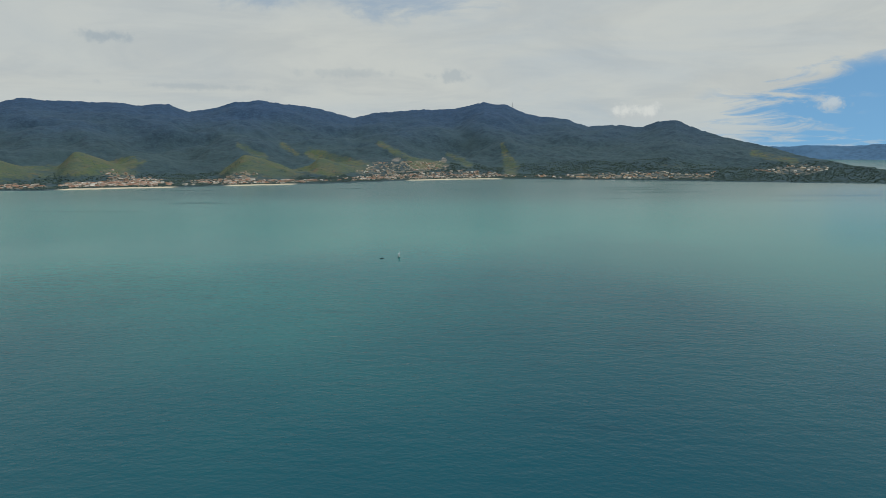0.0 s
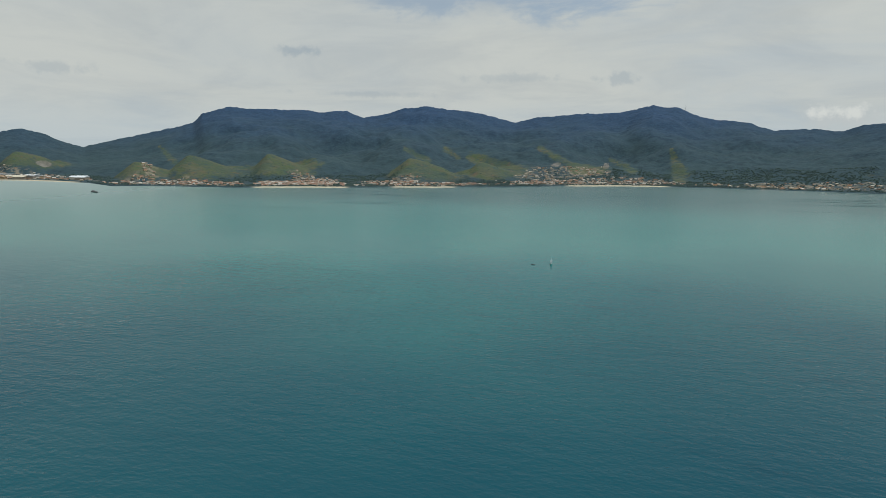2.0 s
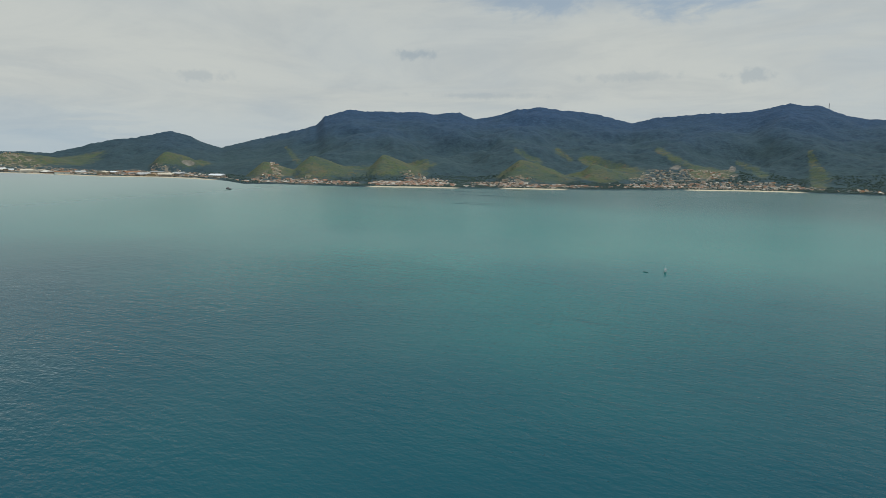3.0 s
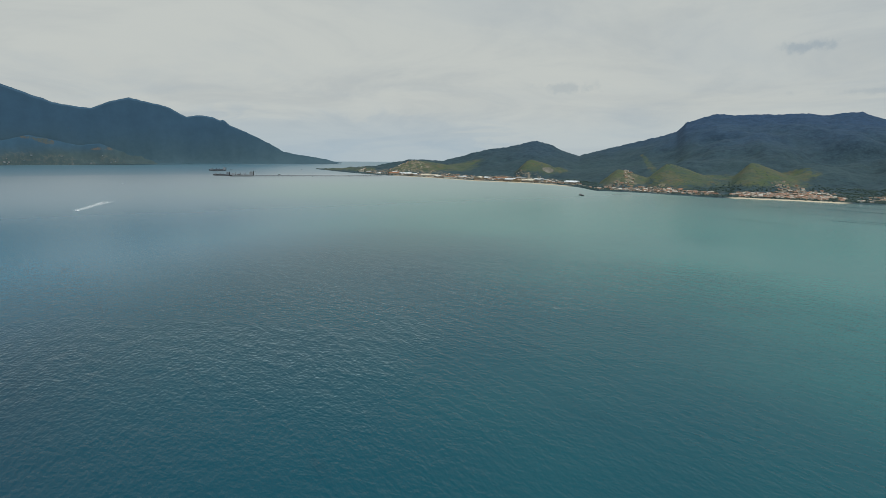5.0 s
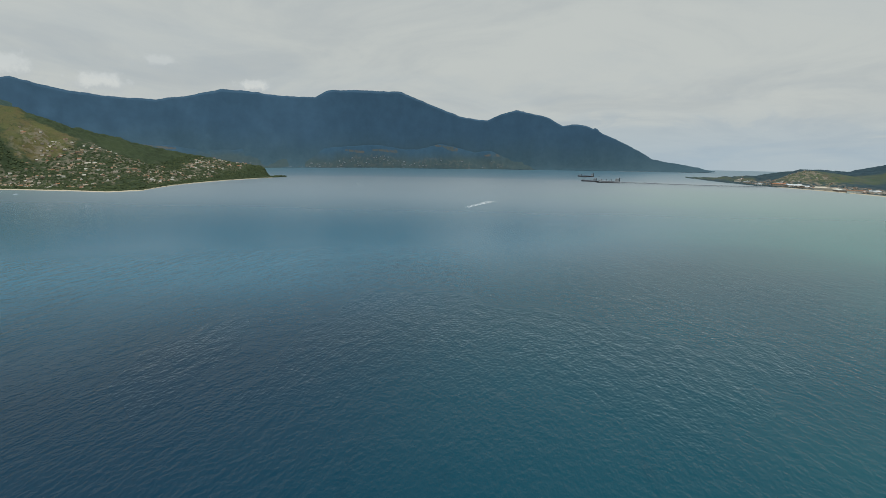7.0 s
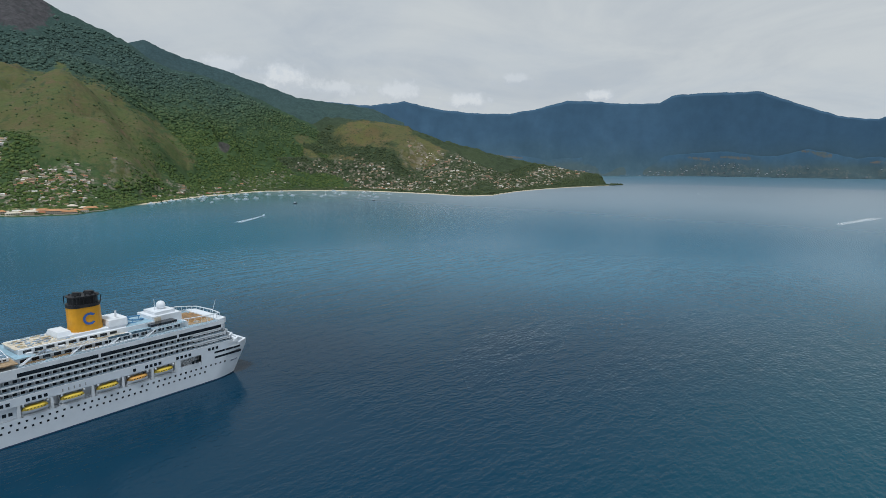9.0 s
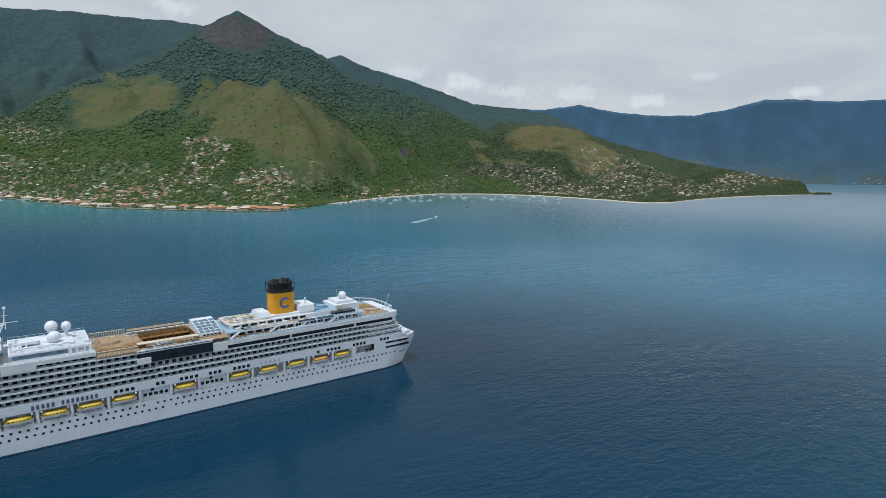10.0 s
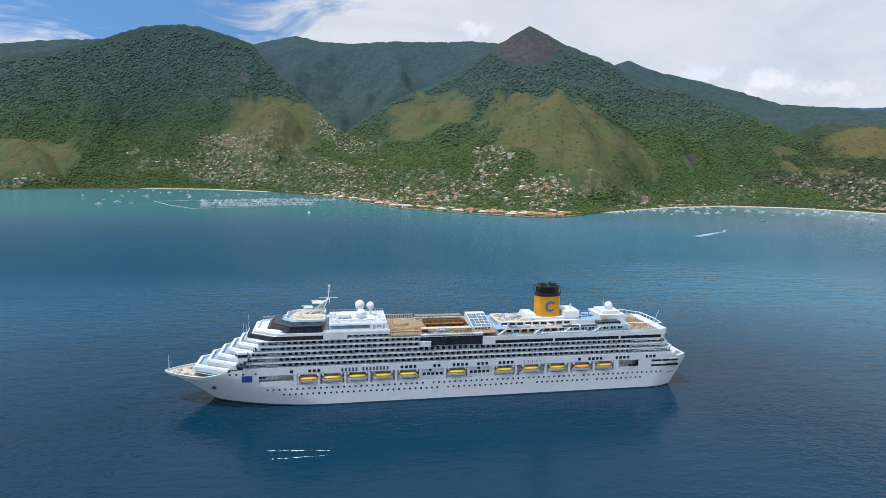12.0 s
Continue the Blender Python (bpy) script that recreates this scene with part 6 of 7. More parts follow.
def woods(name, land, az0, az1, d0, d1, n, size, seed, label, thin=0.05, dense_near=1.0, full=0.60):
    """Many ragged crowns on a slope, as one object."""
    g = np.random.default_rng(seed)
    az = g.uniform(az0, az1, n)
    d = d0 + (d1 - d0) * g.random(n) ** dense_near
    r = land.bounds(az)[0] + d
    z, u, grass, x, y = land.height(az, r)
    patch = fbm(x / 70, y / 70, 3)
    grass = np.maximum(grass, land.meadow(az, r, z))
    keep = (g.random(n) < np.where(grass + 1.6 * (fbm(x / 90, y / 90, 3) - 0.5) > 0.5, thin, 1.0)) & (patch + 0.25 * g.random(n) > 0.42) & (land.stony(az, r, z) < 0.25) & (u > 0.004) & (u < 0.97) & (g.random(n) > (0.55 if land in (ISLAND, HEADLAND) else 0.7) * land.built(az, r))
    if land is ISLAND:
        keep &= (d > 34) | (az < 356.5) | (az > 384) | (g.random(n) < 0.2)
    x, y, z = x[keep], y[keep], z[keep]
    k = len(x)
    s = size * (0.55 + 0.75 * g.random(k)) * np.where(grass[keep] > 0.5, 0.55, 1.0)
    v = ICO[None] * (1 + 0.34 * (g.random((k, 11, 1)) - 0.5)) + 0.22 * (g.random((k, 11, 3)) - 0.5)
    v = v * s[:, None, None]
    # the slope's normal at each crown, and two ways along the slope
    az, r = az[keep], r[keep]
    out_z, side_z = land.height(az, r + 10)[0], land.height(az + 0.2, r)[0]
    base_z = land.height(az, r)[0]
    a = np.radians(az)
    out_w, side_w = np.stack([np.sin(a), np.cos(a), 0 * a], -1), np.stack([np.cos(a), -np.sin(a), 0 * a], -1)
    n_ = np.array([0, 0, 1.0]) - out_w * np.clip((out_z - base_z) / 10, -1.5, 1.5)[:, None] - side_w * np.clip((side_z - base_z) / (r * radians(0.2)), -1.5, 1.5)[:, None]
    n_ /= np.linalg.norm(n_, axis=1)[:, None]
    t1 = np.cross(n_, out_w)
    t1 /= np.linalg.norm(t1, axis=1)[:, None]
    t2 = np.cross(n_, t1)
    v = v[:, :, :1] * t1[:, None] + v[:, :, 1:2] * t2[:, None] + (full * v[:, :, 2:] + 0.3 * full * s[:, None, None]) * n_[:, None]
    top_z = z + np.where(u[keep] > 0.03, canopy_height(land, x, y) * np.where(grass[keep] > 0.5, 0.25, 1.0) * (1 - 0.9 * land.built(az, r)), 0)
    v = v + np.stack([x, y, top_z], -1)[:, None, :]
    f = ICOF[None] + 11 * np.arange(k)[:, None, None]
    me = bpy.data.meshes.new(name)
    me.vertices.add(k * 11)
    me.vertices.foreach_set("co", v.astype(np.float32).ravel())
    me.loops.add(f.size)
    me.loops.foreach_set("vertex_index", f.ravel().astype(np.int32))
    me.polygons.add(k * 15)
    me.polygons.foreach_set("loop_start", np.arange(0, f.size, 3, dtype=np.int32))
    me.polygons.foreach_set("use_smooth", np.ones(k * 15, dtype=bool))
    me.update(calc_edges=True)
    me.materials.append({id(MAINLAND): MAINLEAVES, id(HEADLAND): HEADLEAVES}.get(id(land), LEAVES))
    return tagged(new(name, me), label, "trees", kind="stuff")


# mainland crowns carry the hills' haze blue in their leaf colour
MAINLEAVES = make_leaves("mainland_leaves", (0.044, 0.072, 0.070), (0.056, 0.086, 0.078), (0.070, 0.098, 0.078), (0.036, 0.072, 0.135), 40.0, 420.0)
HEADLEAVES = make_leaves("headland_leaves", (0.043, 0.060, 0.030), (0.065, 0.084, 0.038), (0.098, 0.110, 0.046))
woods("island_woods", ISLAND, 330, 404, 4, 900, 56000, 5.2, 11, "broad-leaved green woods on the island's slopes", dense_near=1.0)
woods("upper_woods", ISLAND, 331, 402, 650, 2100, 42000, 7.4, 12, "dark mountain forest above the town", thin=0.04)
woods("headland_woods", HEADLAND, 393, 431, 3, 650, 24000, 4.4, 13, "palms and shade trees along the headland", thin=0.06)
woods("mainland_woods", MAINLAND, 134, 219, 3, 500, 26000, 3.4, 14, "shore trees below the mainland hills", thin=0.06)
woods("port_trees", MAINLAND, 110, 134, 3, 600, 1400, 3.8, 15, "scattered trees on the port's flat ground", thin=0.2)


# ---------------------------------------------------------------- houses
def house_meshes(k, w, d, h, style):
    """Walls and roof of one small house; style 0 gable, 1 hip, 2 flat."""
    wall, roof = Mesh(), Mesh()
    wall.box(-w / 2, w / 2, -d / 2, d / 2, -2.5, h)
    e, t = 0.6, 0.28 * d
    if style == 0:
        wall.face((-w / 2, d / 2, h), (-w / 2, -d / 2, h), (-w / 2, 0, h + t))
        wall.face((w / 2, -d / 2, h), (w / 2, d / 2, h), (w / 2, 0, h + t))
        for s in (-1, 1):
            q = [(-w / 2 - e, s * (d / 2 + e), h - 0.2), (w / 2 + e, s * (d / 2 + e), h - 0.2), (w / 2 + e, 0, h + t + 0.1), (-w / 2 - e, 0, h + t + 0.1)]
            roof.face(*(q if s < 0 else q[::-1]))
            roof.face(*[(x, y, z - 0.25) for x, y, z in (q[::-1] if s < 0 else q)])
    elif style == 1:
        o = [(-w / 2 - e, -d / 2 - e), (w / 2 + e, -d / 2 - e), (w / 2 + e, d / 2 + e), (-w / 2 - e, d / 2 + e)]
        a, b = (-w / 2 + d / 2, 0, h + t), (w / 2 - d / 2, 0, h + t)
        p = [(x, y, h - 0.1) for x, y in o]
        roof.face(p[0], p[1], b, a)
        roof.face(p[1], p[2], b)
        roof.face(p[2], p[3], a, b)
        roof.face(p[3], p[0], a)
        roof.face(*p[::-1])
    else:
        roof.prism([(-w / 2 - 0.4, -d / 2 - 0.4), (w / 2 + 0.4, -d / 2 - 0.4), (w / 2 + 0.4, d / 2 + 0.4), (-w / 2 - 0.4, d / 2 + 0.4)], h, h + 0.5)
    return wall, roof


KINDS = [(12, 7, 2.8, 0), (10, 7, 4.2, 0), (14, 8, 2.9, 1), (11, 7, 4.4, 1), (9, 7, 2.8, 2), (15, 9, 4.6, 0), (9, 6, 2.7, 0), (20, 10, 4.0, 1)]
LABELS = ["single-storey house with a gabled roof among trees", "two-storey house with a gabled roof among trees", "low house with a hipped roof near the shore", "two-storey house with a hipped roof", "small flat-roofed block house on the slope", "large gabled house with pale walls", "small gabled cottage on the hillside", "long hipped-roof guest house by the water"]
protos = []
for k, row in enumerate(KINDS):
    wall, roof = house_meshes(k, *row)
    ob = thing("house", LABELS[k], "house", "houses of the island town")
    part("wall", wall, WALL, ob)
    part("roof", roof, ROOF, ob)
    protos.append(ob)
rng = np.random.default_rng(21)
town = []
for land, tag in ((ISLAND, 0), (HEADLAND, 1), (MAINLAND, 2), (FAR_SHORE, 3)):
    for a0, a1, d0, d1, n in land.towns:
        az, d = rng.uniform(a0, a1, 2 * n), rng.uniform(d0, d1, 2 * n)
        clump = fbm(az * 2.2 + 5, d / 60, 3) + 0.9 * (rng.random(2 * n) - 0.5)
        order = np.argsort(-land.within(az, d, a0, a1, d0, d1) - 1.2 * clump)[:n]
        az, d = az[order], d[order]
        r = land.bounds(az)[0] + d
        z, u, grass, x, y = land.height(az, r)
        if tag >= 2:
            z = z + sea_height(r) * np.clip(1 - u, 0, 1)
        for i in range(n):
            town.append((4 if tag == 2 and az[i] > 188 else tag, r[i], x[i], y[i], z[i], int(rng.integers(0, 8)), float(-az[i] + rng.normal(0, 28)), float(rng.uniform(0.5, 0.85) if tag == 2 else rng.uniform(0.55, 0.9)) * (1.2 if tag == 0 and d[i] < 100 else 1.0), az[i]))
near = sorted((h for h in town if h[0] == 0), key=lambda h: h[1])[:290]
names = set(id(h) for h in near)
used = [False] * len(protos)
for tag, r, x, y, z, k, turn, s, az in near:
    m = Matrix.Translation((x, y, z)) @ pose(0, 0, 0, 0, 0, turn) @ Matrix.Scale(s, 4)
    if used[k]:
        copy_thing(protos[k], m)
    else:
        protos[k].matrix_basis, used[k] = m, True
for tag, name, label in ((0, "upper_town_houses", "pale and tile-roofed houses scattered up the slope"), (1, "headland_houses", "pale houses scattered over the headland"), (2, "mainland_town_houses", "dense red-roofed houses along the mainland shore"), (4, "mainland_cottages", "scattered white houses along the wooded mainland shore"), (3, "far_town_houses", "specks of houses along the distant shore")):
    holder = thing(name, label, "houses", kind="stuff")
    walls, roofs = Mesh(), Mesh()
    for h in town:
        if h[0] != tag or id(h) in names:
            continue
        k, s, c, sn = h[5], h[7], math.cos(radians(h[6])), math.sin(radians(h[6]))
        w, rf = house_meshes(k, *KINDS[k])
        for src, dst in ((w, walls), (rf, roofs)):
            n0 = len(dst.v)
            dst.v += [(h[2] + s * (x * c - y * sn), h[3] + s * (x * sn + y * c), h[4] + s * z) for x, y, z in src.v]
            dst.f += [tuple(n0 + i for i in q) for q in src.f]
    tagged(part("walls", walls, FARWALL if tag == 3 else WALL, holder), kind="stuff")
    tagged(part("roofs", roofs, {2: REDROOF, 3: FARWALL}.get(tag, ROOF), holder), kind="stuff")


# larger buildings along the island's waterfront
def seafront(az, off, w, d, h, roof_paint, label, turn=0.0):
    r = float(ISLAND.bounds(np.array([az]))[0][0]) + off
    z, u, q, x, y = ISLAND.height(np.array([az]), np.array([r]))
    ob = thing("waterfront_building", label, "building", "buildings along the waterfront", at=Matrix.Translation((float(x[0]), float(y[0]), float(z[0]))) @ pose(0, 0, 0, 0, 0, -az + turn))
    wall, roof = house_meshes(0, w, d, h, 1)
    part("wall", wall, WALL, ob)
    part("roof", roof, roof_paint, ob)
    panes = Mesh()
    for i in range(int(w / 4)):
        for k in range(int(h / 3)):
            panes.box(-w / 2 + 1.2 + i * 4, -w / 2 + 3.0 + i * 4, -d / 2 - 0.06, -d / 2 + 0.05, 1.0 + 3 * k, 2.4 + 3 * k)
    apart("window", panes, GLASS, ob)


wr = random.Random(17)
FRONT = [(357.6, 12), (358.9, 18), (360.2, 12), (361.4, 20), (362.6, 14), (363.9, 22), (365.2, 12), (366.6, 16), (368.2, 14), (370.0, 24), (371.6, 14), (372.8, 30), (374.0, 16),
         (375.2, 40), (375.8, 14), (376.9, 26), (378.0, 14), (378.8, 36), (379.7, 16), (380.6, 12), (381.4, 24), (381.8, 90), (380.9, 130), (382.2, 60)]
for az, off in FRONT:
    tiled = wr.random() < 0.55
    seafront(az, off, wr.uniform(18, 34), wr.uniform(11, 15), wr.choice([3.6, 4.0, 6.6]), TERRACOTTA if tiled else CREAM,
             "long waterfront building with a terracotta roof" if tiled else "long pale-roofed building near the seawall", wr.uniform(-20, 20))
# the seawall below them
wall_m = Mesh()
az = np.arange(357.0, 384.01, 0.25)
rs = ISLAND.bounds(az)[0]
px, py = ISLAND.place(az, rs - 3)
qx, qy = ISLAND.place(az, rs + 1.5)
for i in range(len(az) - 1):
    if i % 9 == 8:
        continue
    wall_m.prism([(float(px[i]), float(py[i])), (float(px[i + 1]), float(py[i + 1])), (float(qx[i + 1]), float(qy[i + 1])), (float(qx[i]), float(qy[i]))], -1.5, 2.9)
solid("seawall", wall_m, SAND, "pale stone seawall along the island's waterfront", "seawall", kind="structure")


# sheds and tanks on the port's flat ground
def shed(x, y, z, w, d, h, turn, colour, label):
    ob = thing("warehouse", label, "warehouse", "port sheds", at=Matrix.Translation((x, y, z)) @ pose(0, 0, 0, 0, 0, turn))
    wall, roof = Mesh(), Mesh()
    wall.box(-w / 2, w / 2, -d / 2, d / 2, -4, h)
    roof.side([(-w / 2 - 1, h), (w / 2 + 1, h), (0, h + 0.16 * w)], -d / 2 - 1, d / 2 + 1)
    part("wall", wall, WALL, ob)
    part("roof", roof, colour, ob)
    door = Mesh()
    door.box(-3, 3, -d / 2 - 0.1, -d / 2 + 0.1, 0, 5)
    part("door", door, GREY, ob)


sr = random.Random(27)
for i in range(34):
    a, off, w, d, h, t, col = sr.uniform(112.6, 133.5), sr.uniform(25, 170), sr.uniform(18, 42), sr.uniform(30, 80), sr.uniform(6, 11), sr.uniform(0, 180), sr.choice([WHITE, CREAM, GREY, ROOF, WHITE])
    r = float(MAINLAND.bounds(np.array([a]))[0][0]) + off
    z, u, q, x, y = MAINLAND.height(np.array([a]), np.array([r]))
    shed(float(x[0]), float(y[0]), float(z[0]) + float(sea_height(r)) * (1 - float(u[0])), w, d, h, t, col, "long pale-roofed port shed on flat ground")


# ---------------------------------------------------------------- boats
def hull_mesh(length, beam, depth, free):
    m = Mesh()
    n = 10
    for j, (z, k) in enumerate(((-depth, 0.35), (0.0, 0.85), (free, 1.0))):
        for i in range(n + 1):
            q = i / n
            y = beam / 2 * k * (1 - max(0, (q - 0.45) / 0.55) ** 2.2) * (0.86 + 0.14 * min(1, q / 0.2))
            x = -length / 2 + length * q * (0.94 + 0.03 * j)
            zz = z + (0.35 * free * max(0, q - 0.5) * 2 if j == 2 else 0)
            m.v += [(x, -y, zz), (x, y, zz)]
    row = 2 * (n + 1)
    for j in range(2):
        for i in range(n):
            a = j * row + 2 * i
            m.f += [(a, a + 2, a + row + 2, a + row), (a + 3, a + 1, a + row + 1, a + row + 3)]
        m.f.append((j * row + 1, j * row, (j + 1) * row, (j + 1) * row + 1))
    for i in range(n):
        a = 2 * row + 2 * i
        m.f.append((a, a + 2, a + 3, a + 1))
    return m


def boat(name, label, group, length, shell, cabin=True, mast=False, flybridge=False):
    ob = thing(name, label, "boat", group)
    beam, free = length * 0.30, length * 0.11
    part("hull", hull_mesh(length, beam, 0.8, free), shell, ob)
    if cabin:
        c, w = Mesh(), Mesh()
        c.prism([(-length * 0.25, -beam * 0.36), (length * 0.18, -beam * 0.36), (length * 0.26, 0), (length * 0.18, beam * 0.36), (-length * 0.25, beam * 0.36)], free, free + length * 0.12, 0.88)
        if flybridge:
            c.prism([(-length * 0.18, -beam * 0.28), (length * 0.05, -beam * 0.28), (length * 0.05, beam * 0.28), (-length * 0.18, beam * 0.28)], free + length * 0.12, free + length * 0.20, 0.9)
        part("cabin", c, WHITE, ob)
        w.box(-length * 0.2, length * 0.15, -beam * 0.37, beam * 0.37, free + length * 0.05, free + length * 0.09)
        part("cabin_window_band", w, GLASS, ob)
    if mast:
        m = Mesh()
        m.tube((length * 0.05, 0, free), (length * 0.05, 0, length * 1.1), 0.06, 0.04, 6)
        m.tube((length * 0.05, 0, free + 1.6), (-length * 0.35, 0, free + 1.7), 0.14, 0.14, 6)
        part("mast", m, GREY, ob)
    return ob


moored = [boat("motor_yacht", "white motor yacht lying at its mooring", "moored boats", 19, WHITE, flybridge=True),
          boat("sailing_boat", "white sailing boat with bare mast at its mooring", "moored boats", 13, WHITE, mast=True),
          boat("motor_boat", "small white cabin boat at its mooring", "moored boats", 12, WHITE),
          boat("open_boat", "small pale open boat at its mooring", "moored boats", 7, CREAM, cabin=False),
          boat("fishing_boat", "dark-hulled fishing boat at anchor", "moored boats", 17, BLACK)]
spots = []
rng = np.random.default_rng(33)
while len(spots) < 84:
    a = rng.uniform(386.5, 410)
    r = float(HEADLAND.bounds(np.array([max(392.0, a)]))[0][0]) if a > 392 else float(ISLAND.bounds(np.array([a]))[0][0])
    r -= 40 + 420 * rng.random() ** 1.2 * smooth(386, 396, a)
    p = (EYE[0] + r * math.sin(radians(a)), EYE[1] + r * math.cos(radians(a)))
    if all((p[0] - q[0]) ** 2 + (p[1] - q[1]) ** 2 > 24 ** 2 for q in spots):
        spots.append(p)
berths = [(p[0], p[1], int(rng.choice([0, 0, 0, 2, 2, 2, 3, 1])), -30 + rng.normal(0, 22)) for p in spots]
berths += [(1033, 1013, 4, 200), (1287, 943, 4, 20), (-711, 1473, 0, 10), (-698, 1576, 0, 30), (-645, 1530, 1, 40), (-122, 1196, 0, 80), (-780, 1700, 2, 20), (-560, 1850, 2, 60), (-490, 2000, 0, 20), (-430, 2090, 2, 30), (-380, 2060, 1, 70), (-600, 2010, 2, 10), (-330, 2120, 2, 10), (900, 1215, 2, 10)]
for i in range(16):
    berths.append((float(rng.uniform(-950, -520)), float(rng.uniform(1750, 2350)), int(rng.choice([0, 2, 2, 1])), float(rng.uniform(0, 360))))
# marina: rows of boats along their pontoons
for row, (xa, ya, xb, yb, n) in enumerate(((-480, 1640, -160, 1800, 44), (-455, 1560, -90, 1735, 46), (-440, 1490, -120, 1625, 44), (-425, 1415, -120, 1540, 40), (-267, 1791, -51, 1757, 20))):
    ang = math.degrees(math.atan2(yb - ya, xb - xa))
    for i in range(n):
        q = (i + rng.uniform(-0.6, 0.6)) / n
        side = 9 if i % 2 else -9
        if rng.random() < 0.12:
            continue
        side += rng.normal(0, 4)
        berths.append((xa + (xb - xa) * q - side * math.sin(radians(ang)), ya + (yb - ya) * q + side * math.cos(radians(ang)), int(rng.choice([0, 0, 2, 2, 2, 1])), ang + float(rng.choice([0, 180])) + rng.normal(0, 30)))
    pont = thing("pontoon", "long grey floating marina pontoon", "pontoon", "marina pontoons", at=Matrix.Translation(((xa + xb) / 2, (ya + yb) / 2, 0)) @ pose(0, 0, 0, 0, 0, ang))
    L = math.hypot(xb - xa, yb - ya)
    deckm, piles = Mesh(), Mesh()
    deckm.box(-L / 2, L / 2, -1.3, 1.3, -0.4, 0.7)
    for i in range(int(L / 22)):
        piles.tube((-L / 2 + 11 + 22 * i, 1.5, -2), (-L / 2 + 11 + 22 * i, 1.5, 2.4), 0.25, sides=6)
    part("deck", deckm, SAND, pont)
    part("piles", piles, GREY, pont)
done = set()
for x, y, k, turn in berths:
    m = Matrix.Translation((x, y, 0)) @ pose(0, 0, 0, 0, 0, turn)
    if k in done:
        copy_thing(moored[k], m)
    else:
        moored[k].matrix_basis = m
        done.add(k)
for xa, ya, xb, yb in ((-610, 1625, -520, 1455), (-520, 1455, -430, 1330), (-430, 1330, -100, 1560), (-610, 1625, -480, 1700), (-480, 1700, -300, 1790)):
    ang, L = math.atan2(yb - ya, xb - xa), math.hypot(xb - xa, yb - ya)
    br = thing("floating_breakwater", "pale floating breakwater round the marina", "breakwater", "marina breakwater", at=Matrix.Translation(((xa + xb) / 2, (ya + yb) / 2, 0)) @ pose(0, 0, 0, 0, 0, math.degrees(ang)))
    n = max(1, int(L / 30))
    for i in range(n):
        seg = Mesh()
        seg.prism([(-L / 2 + i * L / n, -1.6), (-L / 2 + (i + 1) * L / n - 0.8, -1.6), (-L / 2 + (i + 1) * L / n - 0.8, 1.6), (-L / 2 + i * L / n, 1.6)], -0.5, 0.9, 0.97)
        part("segment", seg, SAND, br)


# boats under way, with their wakes lying on the water
def wake(x, y, turn, length, w0, w1, label):
    m = Mesh()
    n = 16
    for i in range(n):
        a, b = i / n, (i + 1) / n
        wa, wb = w0 + (w1 - w0) * a, w0 + (w1 - w0) * b
        bend = 0.03 * length
        m.face((-a * length, -wa + bend * a * a, 0), (-b * length, -wb + bend * b * b, 0), (-b * length, wb + bend * b * b, 0), (-a * length, wa + bend * a * a, 0))
    ob = solid("wake", m, FOAM, label, "wake", "foam trails", "stuff")
    ob.matrix_basis = Matrix.Translation((x, y, 0.08)) @ pose(0, 0, 0, 0, 0, turn)


speed = boat("speedboat", "white speedboat under way with a foaming wake", "boats under way", 13, WHITE)
RUNS = [(1427, -263, 167.0, 260, 6.0, 13.0), (2535, 264, 166.0, 90, 5.0, 9.0), (2624, -400, 150.0, 110, 4.0, 8.0), (752, 780, 36.0, 150, 2.0, 8.0)]
for i, (x, y, turn, L, w0, w1) in enumerate(RUNS):
    m = Matrix.Translation((x, y, 0.2)) @ pose(0, 0, 0, 0, 0, turn)
    if i:
        copy_thing(speed, m)
    else:
        speed.matrix_basis = m
    wake(x, y, turn, L, w0, w1, "white foam trail behind a speedboat")
for x, y, turn, L in ((-60.5, -67.5, -6, 27), (-61.5, -71.6, 2, 23)):
    wake(x, y, turn, L, 0.18, 0.42, "thin white foam line on the blue water")

# the small work boat in the open channel and its dinghy
work = boat("work_boat", "small white and green work boat lying still", "", 8.5, plain("boat_green", (0.05, 0.22, 0.20), 0.5), flybridge=True)
work.matrix_basis = Matrix.Translation((15.5, -943, 0)) @ pose(0, 0, 0, 0, 0, 96)
hm = Mesh()
hm.tube((0, 0, 2), (0, 0, 7.5), 0.14, 0.08, 6)
hm.box(-1.3, 1.5, -1.1, 1.1, 2.4, 4.1)
part("wheelhouse", hm, WHITE, work)
dinghy = boat("dinghy", "small dark dinghy floating beside the work boat", "", 4.6, BLACK, cabin=False)
dinghy.matrix_basis = Matrix.Translation((34.5, -936, 0)) @ pose(0, 0, 0, 0, 0, 5)


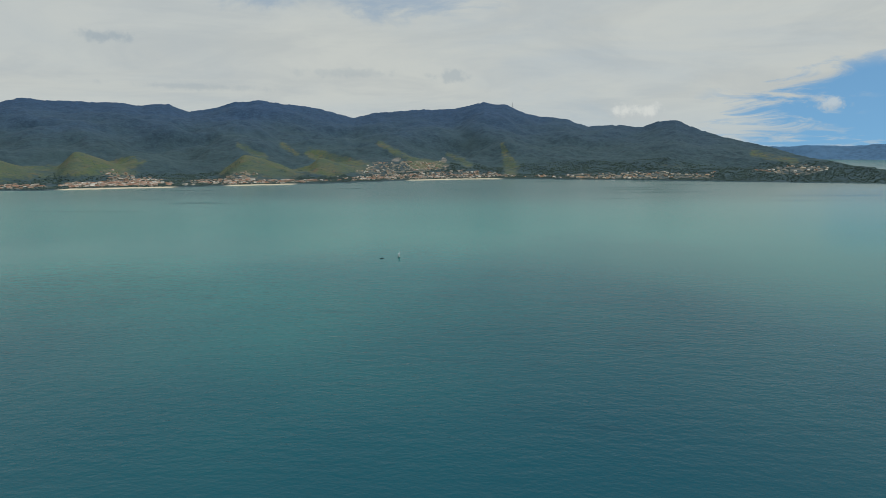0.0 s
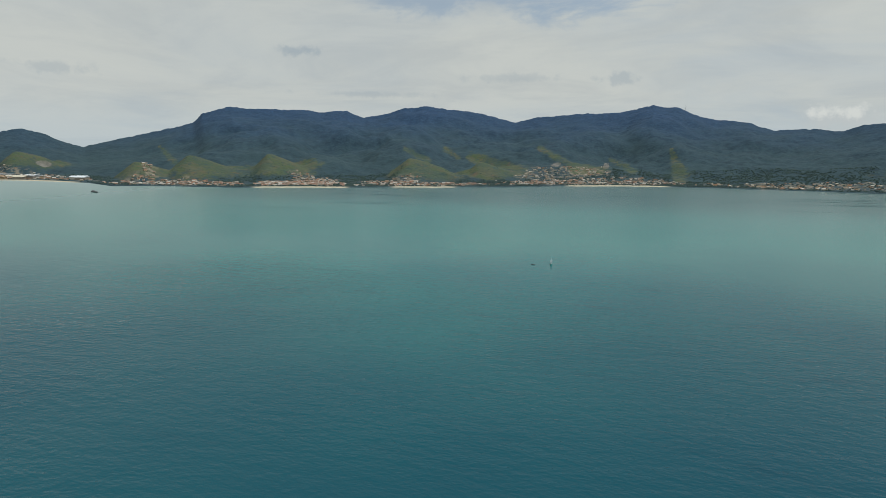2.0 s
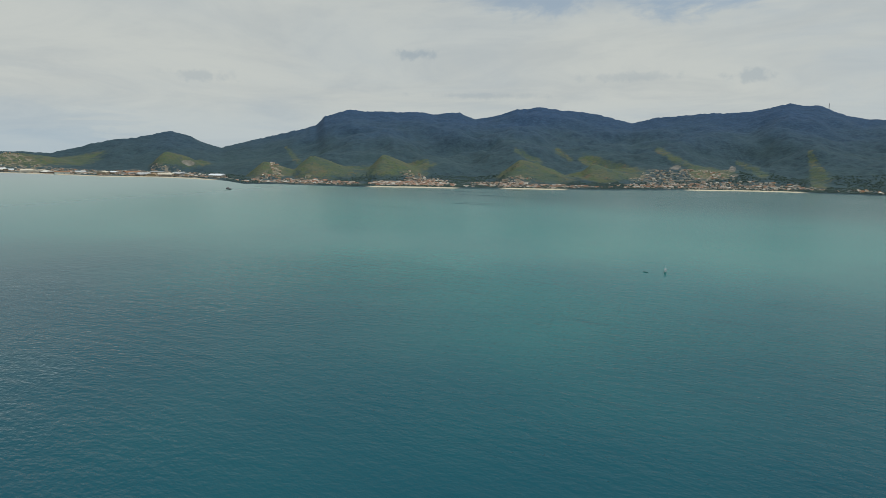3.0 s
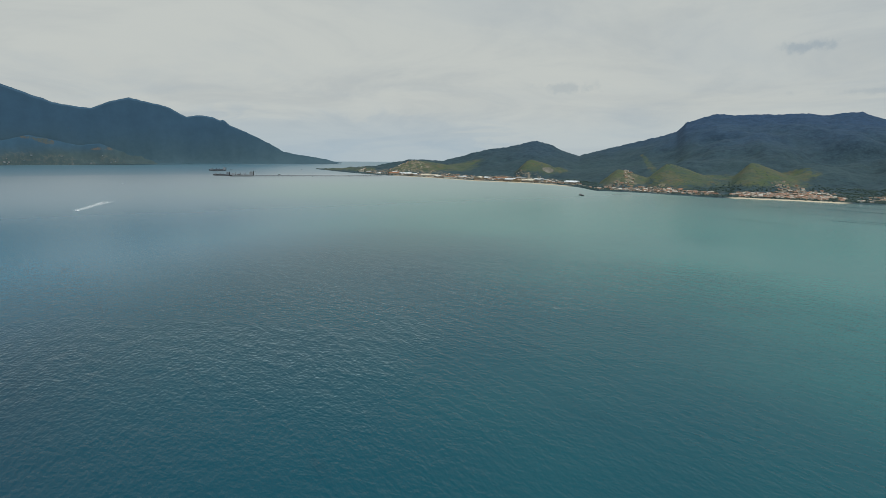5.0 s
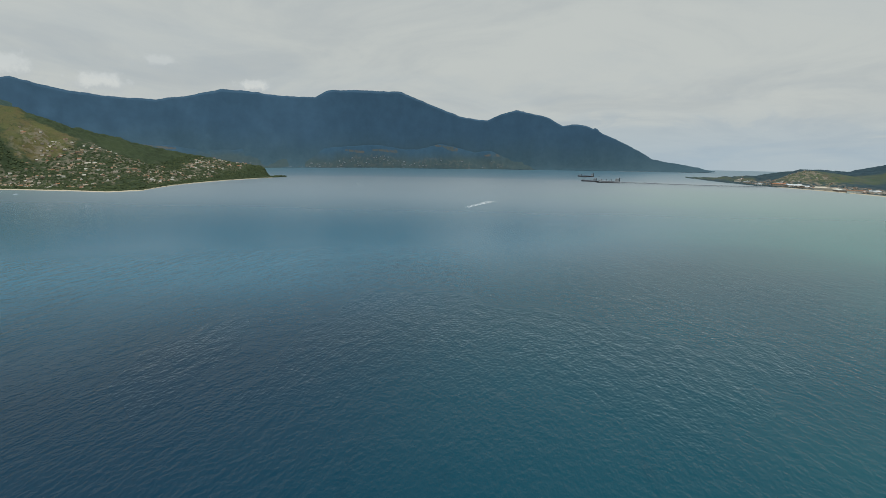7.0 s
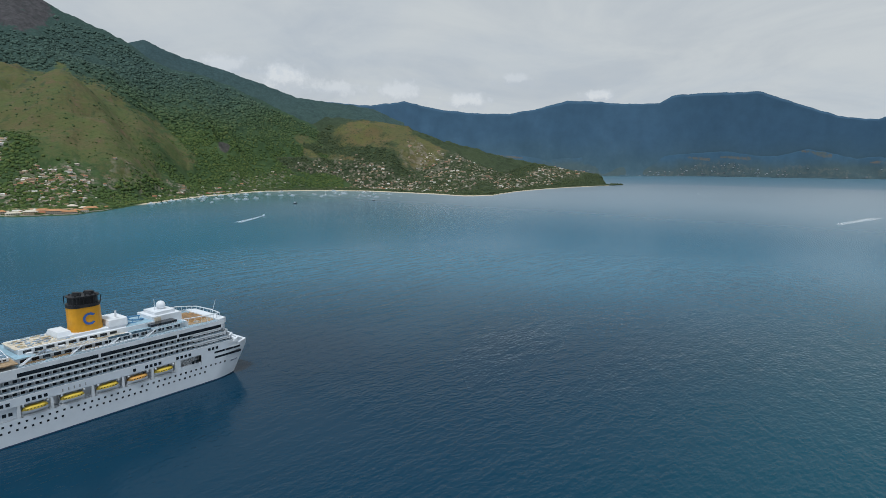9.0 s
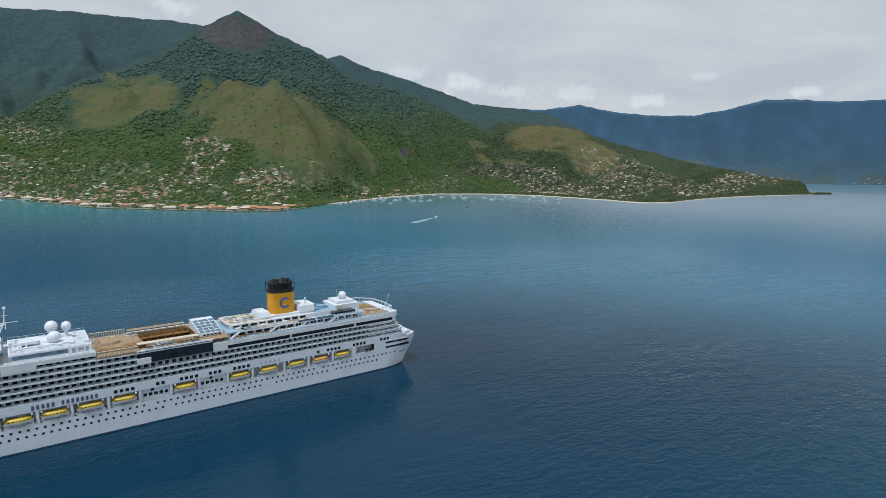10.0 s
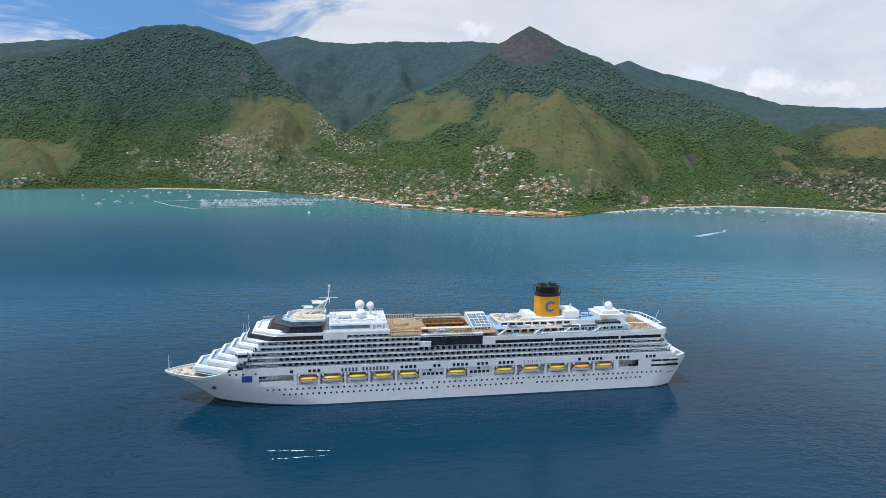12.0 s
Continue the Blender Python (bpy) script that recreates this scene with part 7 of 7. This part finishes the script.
# ---------------------------------------------------------------- ships at the port
def freighter(length, x, y, turn, label):
    ob = thing("cargo_ship", label, "cargo ship", "ships at the oil pier", at=Matrix.Translation((x, y, float(sea_height(math.hypot(x - EYE[0], y - EYE[1]))))) @ pose(0, 0, 0, 0, 0, turn))
    part("hull", hull_mesh(length, length * 0.16, 3, length * 0.055), RUST, ob, "dark red-brown hull")
    h, fu, cr = Mesh(), Mesh(), Mesh()
    f = length * 0.055
    h.box(-length * 0.46, -length * 0.32, -length * 0.06, length * 0.06, f, f + length * 0.12)
    h.box(-length * 0.43, -length * 0.34, -length * 0.075, length * 0.075, f + length * 0.12, f + length * 0.15)
    h.box(length * 0.30, length * 0.40, -length * 0.05, length * 0.05, f, f + length * 0.07)
    part("superstructure", h, GREY, ob)
    fu.box(-length * 0.50, -length * 0.465, -length * 0.02, length * 0.02, f, f + length * 0.17)
    part("funnel", fu, BLACK, ob)
    for k in (-0.15, 0.05, 0.25):
        cr.tube((length * k, 0, f), (length * k, 0, f + length * 0.10), length * 0.006, sides=6)
        cr.tube((length * k, 0, f + length * 0.09), (length * k + length * 0.08, 0, f + length * 0.05), length * 0.004, sides=6)
    cr.box(-length * 0.3, length * 0.35, -length * 0.01, length * 0.01, f, f + length * 0.015)
    part("deck_gear", cr, RUST, ob)


freighter(130, 3330, -1010, 75, "rust-red tanker moored at the long pier")
freighter(110, 4060, -1010, 80, "dark tanker moored at the outer berth")
freighter(95, 3480, -930, 60, "dark supply ship lying off the pier head")
barge = thing("barge", "low dark barge at anchor off the mainland", "barge", at=Matrix.Translation((1330, -1636, 0)) @ pose(0, 0, 0, 0, 0, 150))
bm1, bm2 = Mesh(), Mesh()
bm1.prism([(-16, -4.5), (15, -4.5), (19, -2.5), (19, 2.5), (15, 4.5), (-16, 4.5)], -1, 2.4)
bm2.box(-14, -8, -3, 3, 2.4, 5.4)
bm2.box(13, 17, -2, 2, 2.4, 4.2)
part("hull", bm1, BLACK, barge)
part("deckhouse", bm2, GREY, barge)
pier = thing("pier", "long low concrete pier on piles", "pier")
for i, (xa, ya, xb, yb) in enumerate(((3290, -1075, 3160, -1300), (3160, -1300, 3060, -1510), (3060, -1510, 3110, -1790), (3330, -960, 3290, -1075))):
    ang, L = math.atan2(yb - ya, xb - xa), math.hypot(xb - xa, yb - ya)
    d, p = Mesh(), Mesh()
    d.box(0, L, -5, 5, 4.0, 7.5)
    for k in range(int(L / 24)):
        for s in (-3, 3):
            p.tube((8 + k * 24, s, -3), (8 + k * 24, s, 5.0), 0.8, sides=6)
    m = Matrix.Translation((xa, ya, 0)) @ pose(0, 0, 0, 0, 0, math.degrees(ang))
    for nm, me_, mt in (("deck", d, GREY), ("piles", p, GREY)):
        q = part(nm, me_, mt, pier)
        q.matrix_basis = m
rng = np.random.default_rng(44)
skiff = boat("anchored_boat", "small dark boat anchored off the port", "boats off the port", 14, BLACK)
for i in range(16):
    a, r = rng.uniform(99.5, 112), rng.uniform(3450, 4300)
    m = Matrix.Translation((EYE[0] + r * math.sin(radians(a)), EYE[1] + r * math.cos(radians(a)), float(sea_height(r)))) @ pose(0, 0, 0, 0, 0, rng.uniform(0, 360))
    if i:
        copy_thing(skiff, m)
    else:
        skiff.matrix_basis = m

# the mast on the mainland ridge
tower = thing("radio_mast", "thin lattice radio mast on the mountain ridge", "mast")
a, r = 187.3, 4000.0
z, u, q, x, y = MAINLAND.height(np.array([a]), np.array([r]))
tower.matrix_basis = Matrix.Translation((float(x[0]), float(y[0]), float(z[0]) - 3))
legs, braces = Mesh(), Mesh()
for k in range(3):
    w = 2 * math.pi * k / 3
    legs.tube((2.6 * math.cos(w), 2.6 * math.sin(w), 0), (0.5 * math.cos(w), 0.5 * math.sin(w), 38), 0.5, 0.35, 6)
for i in range(8):
    for k in range(3):
        w, v = 2 * math.pi * k / 3, 2 * math.pi * (k + 1) / 3
        s, s2 = 2.6 - 0.26 * i, 2.6 - 0.26 * (i + 1)
        braces.tube((s * math.cos(w), s * math.sin(w), i * 4.7), (s2 * math.cos(v), s2 * math.sin(v), i * 4.7 + 4.7), 0.25, sides=5)
part("legs", legs, GREY, tower)
part("braces", braces, GREY, tower)
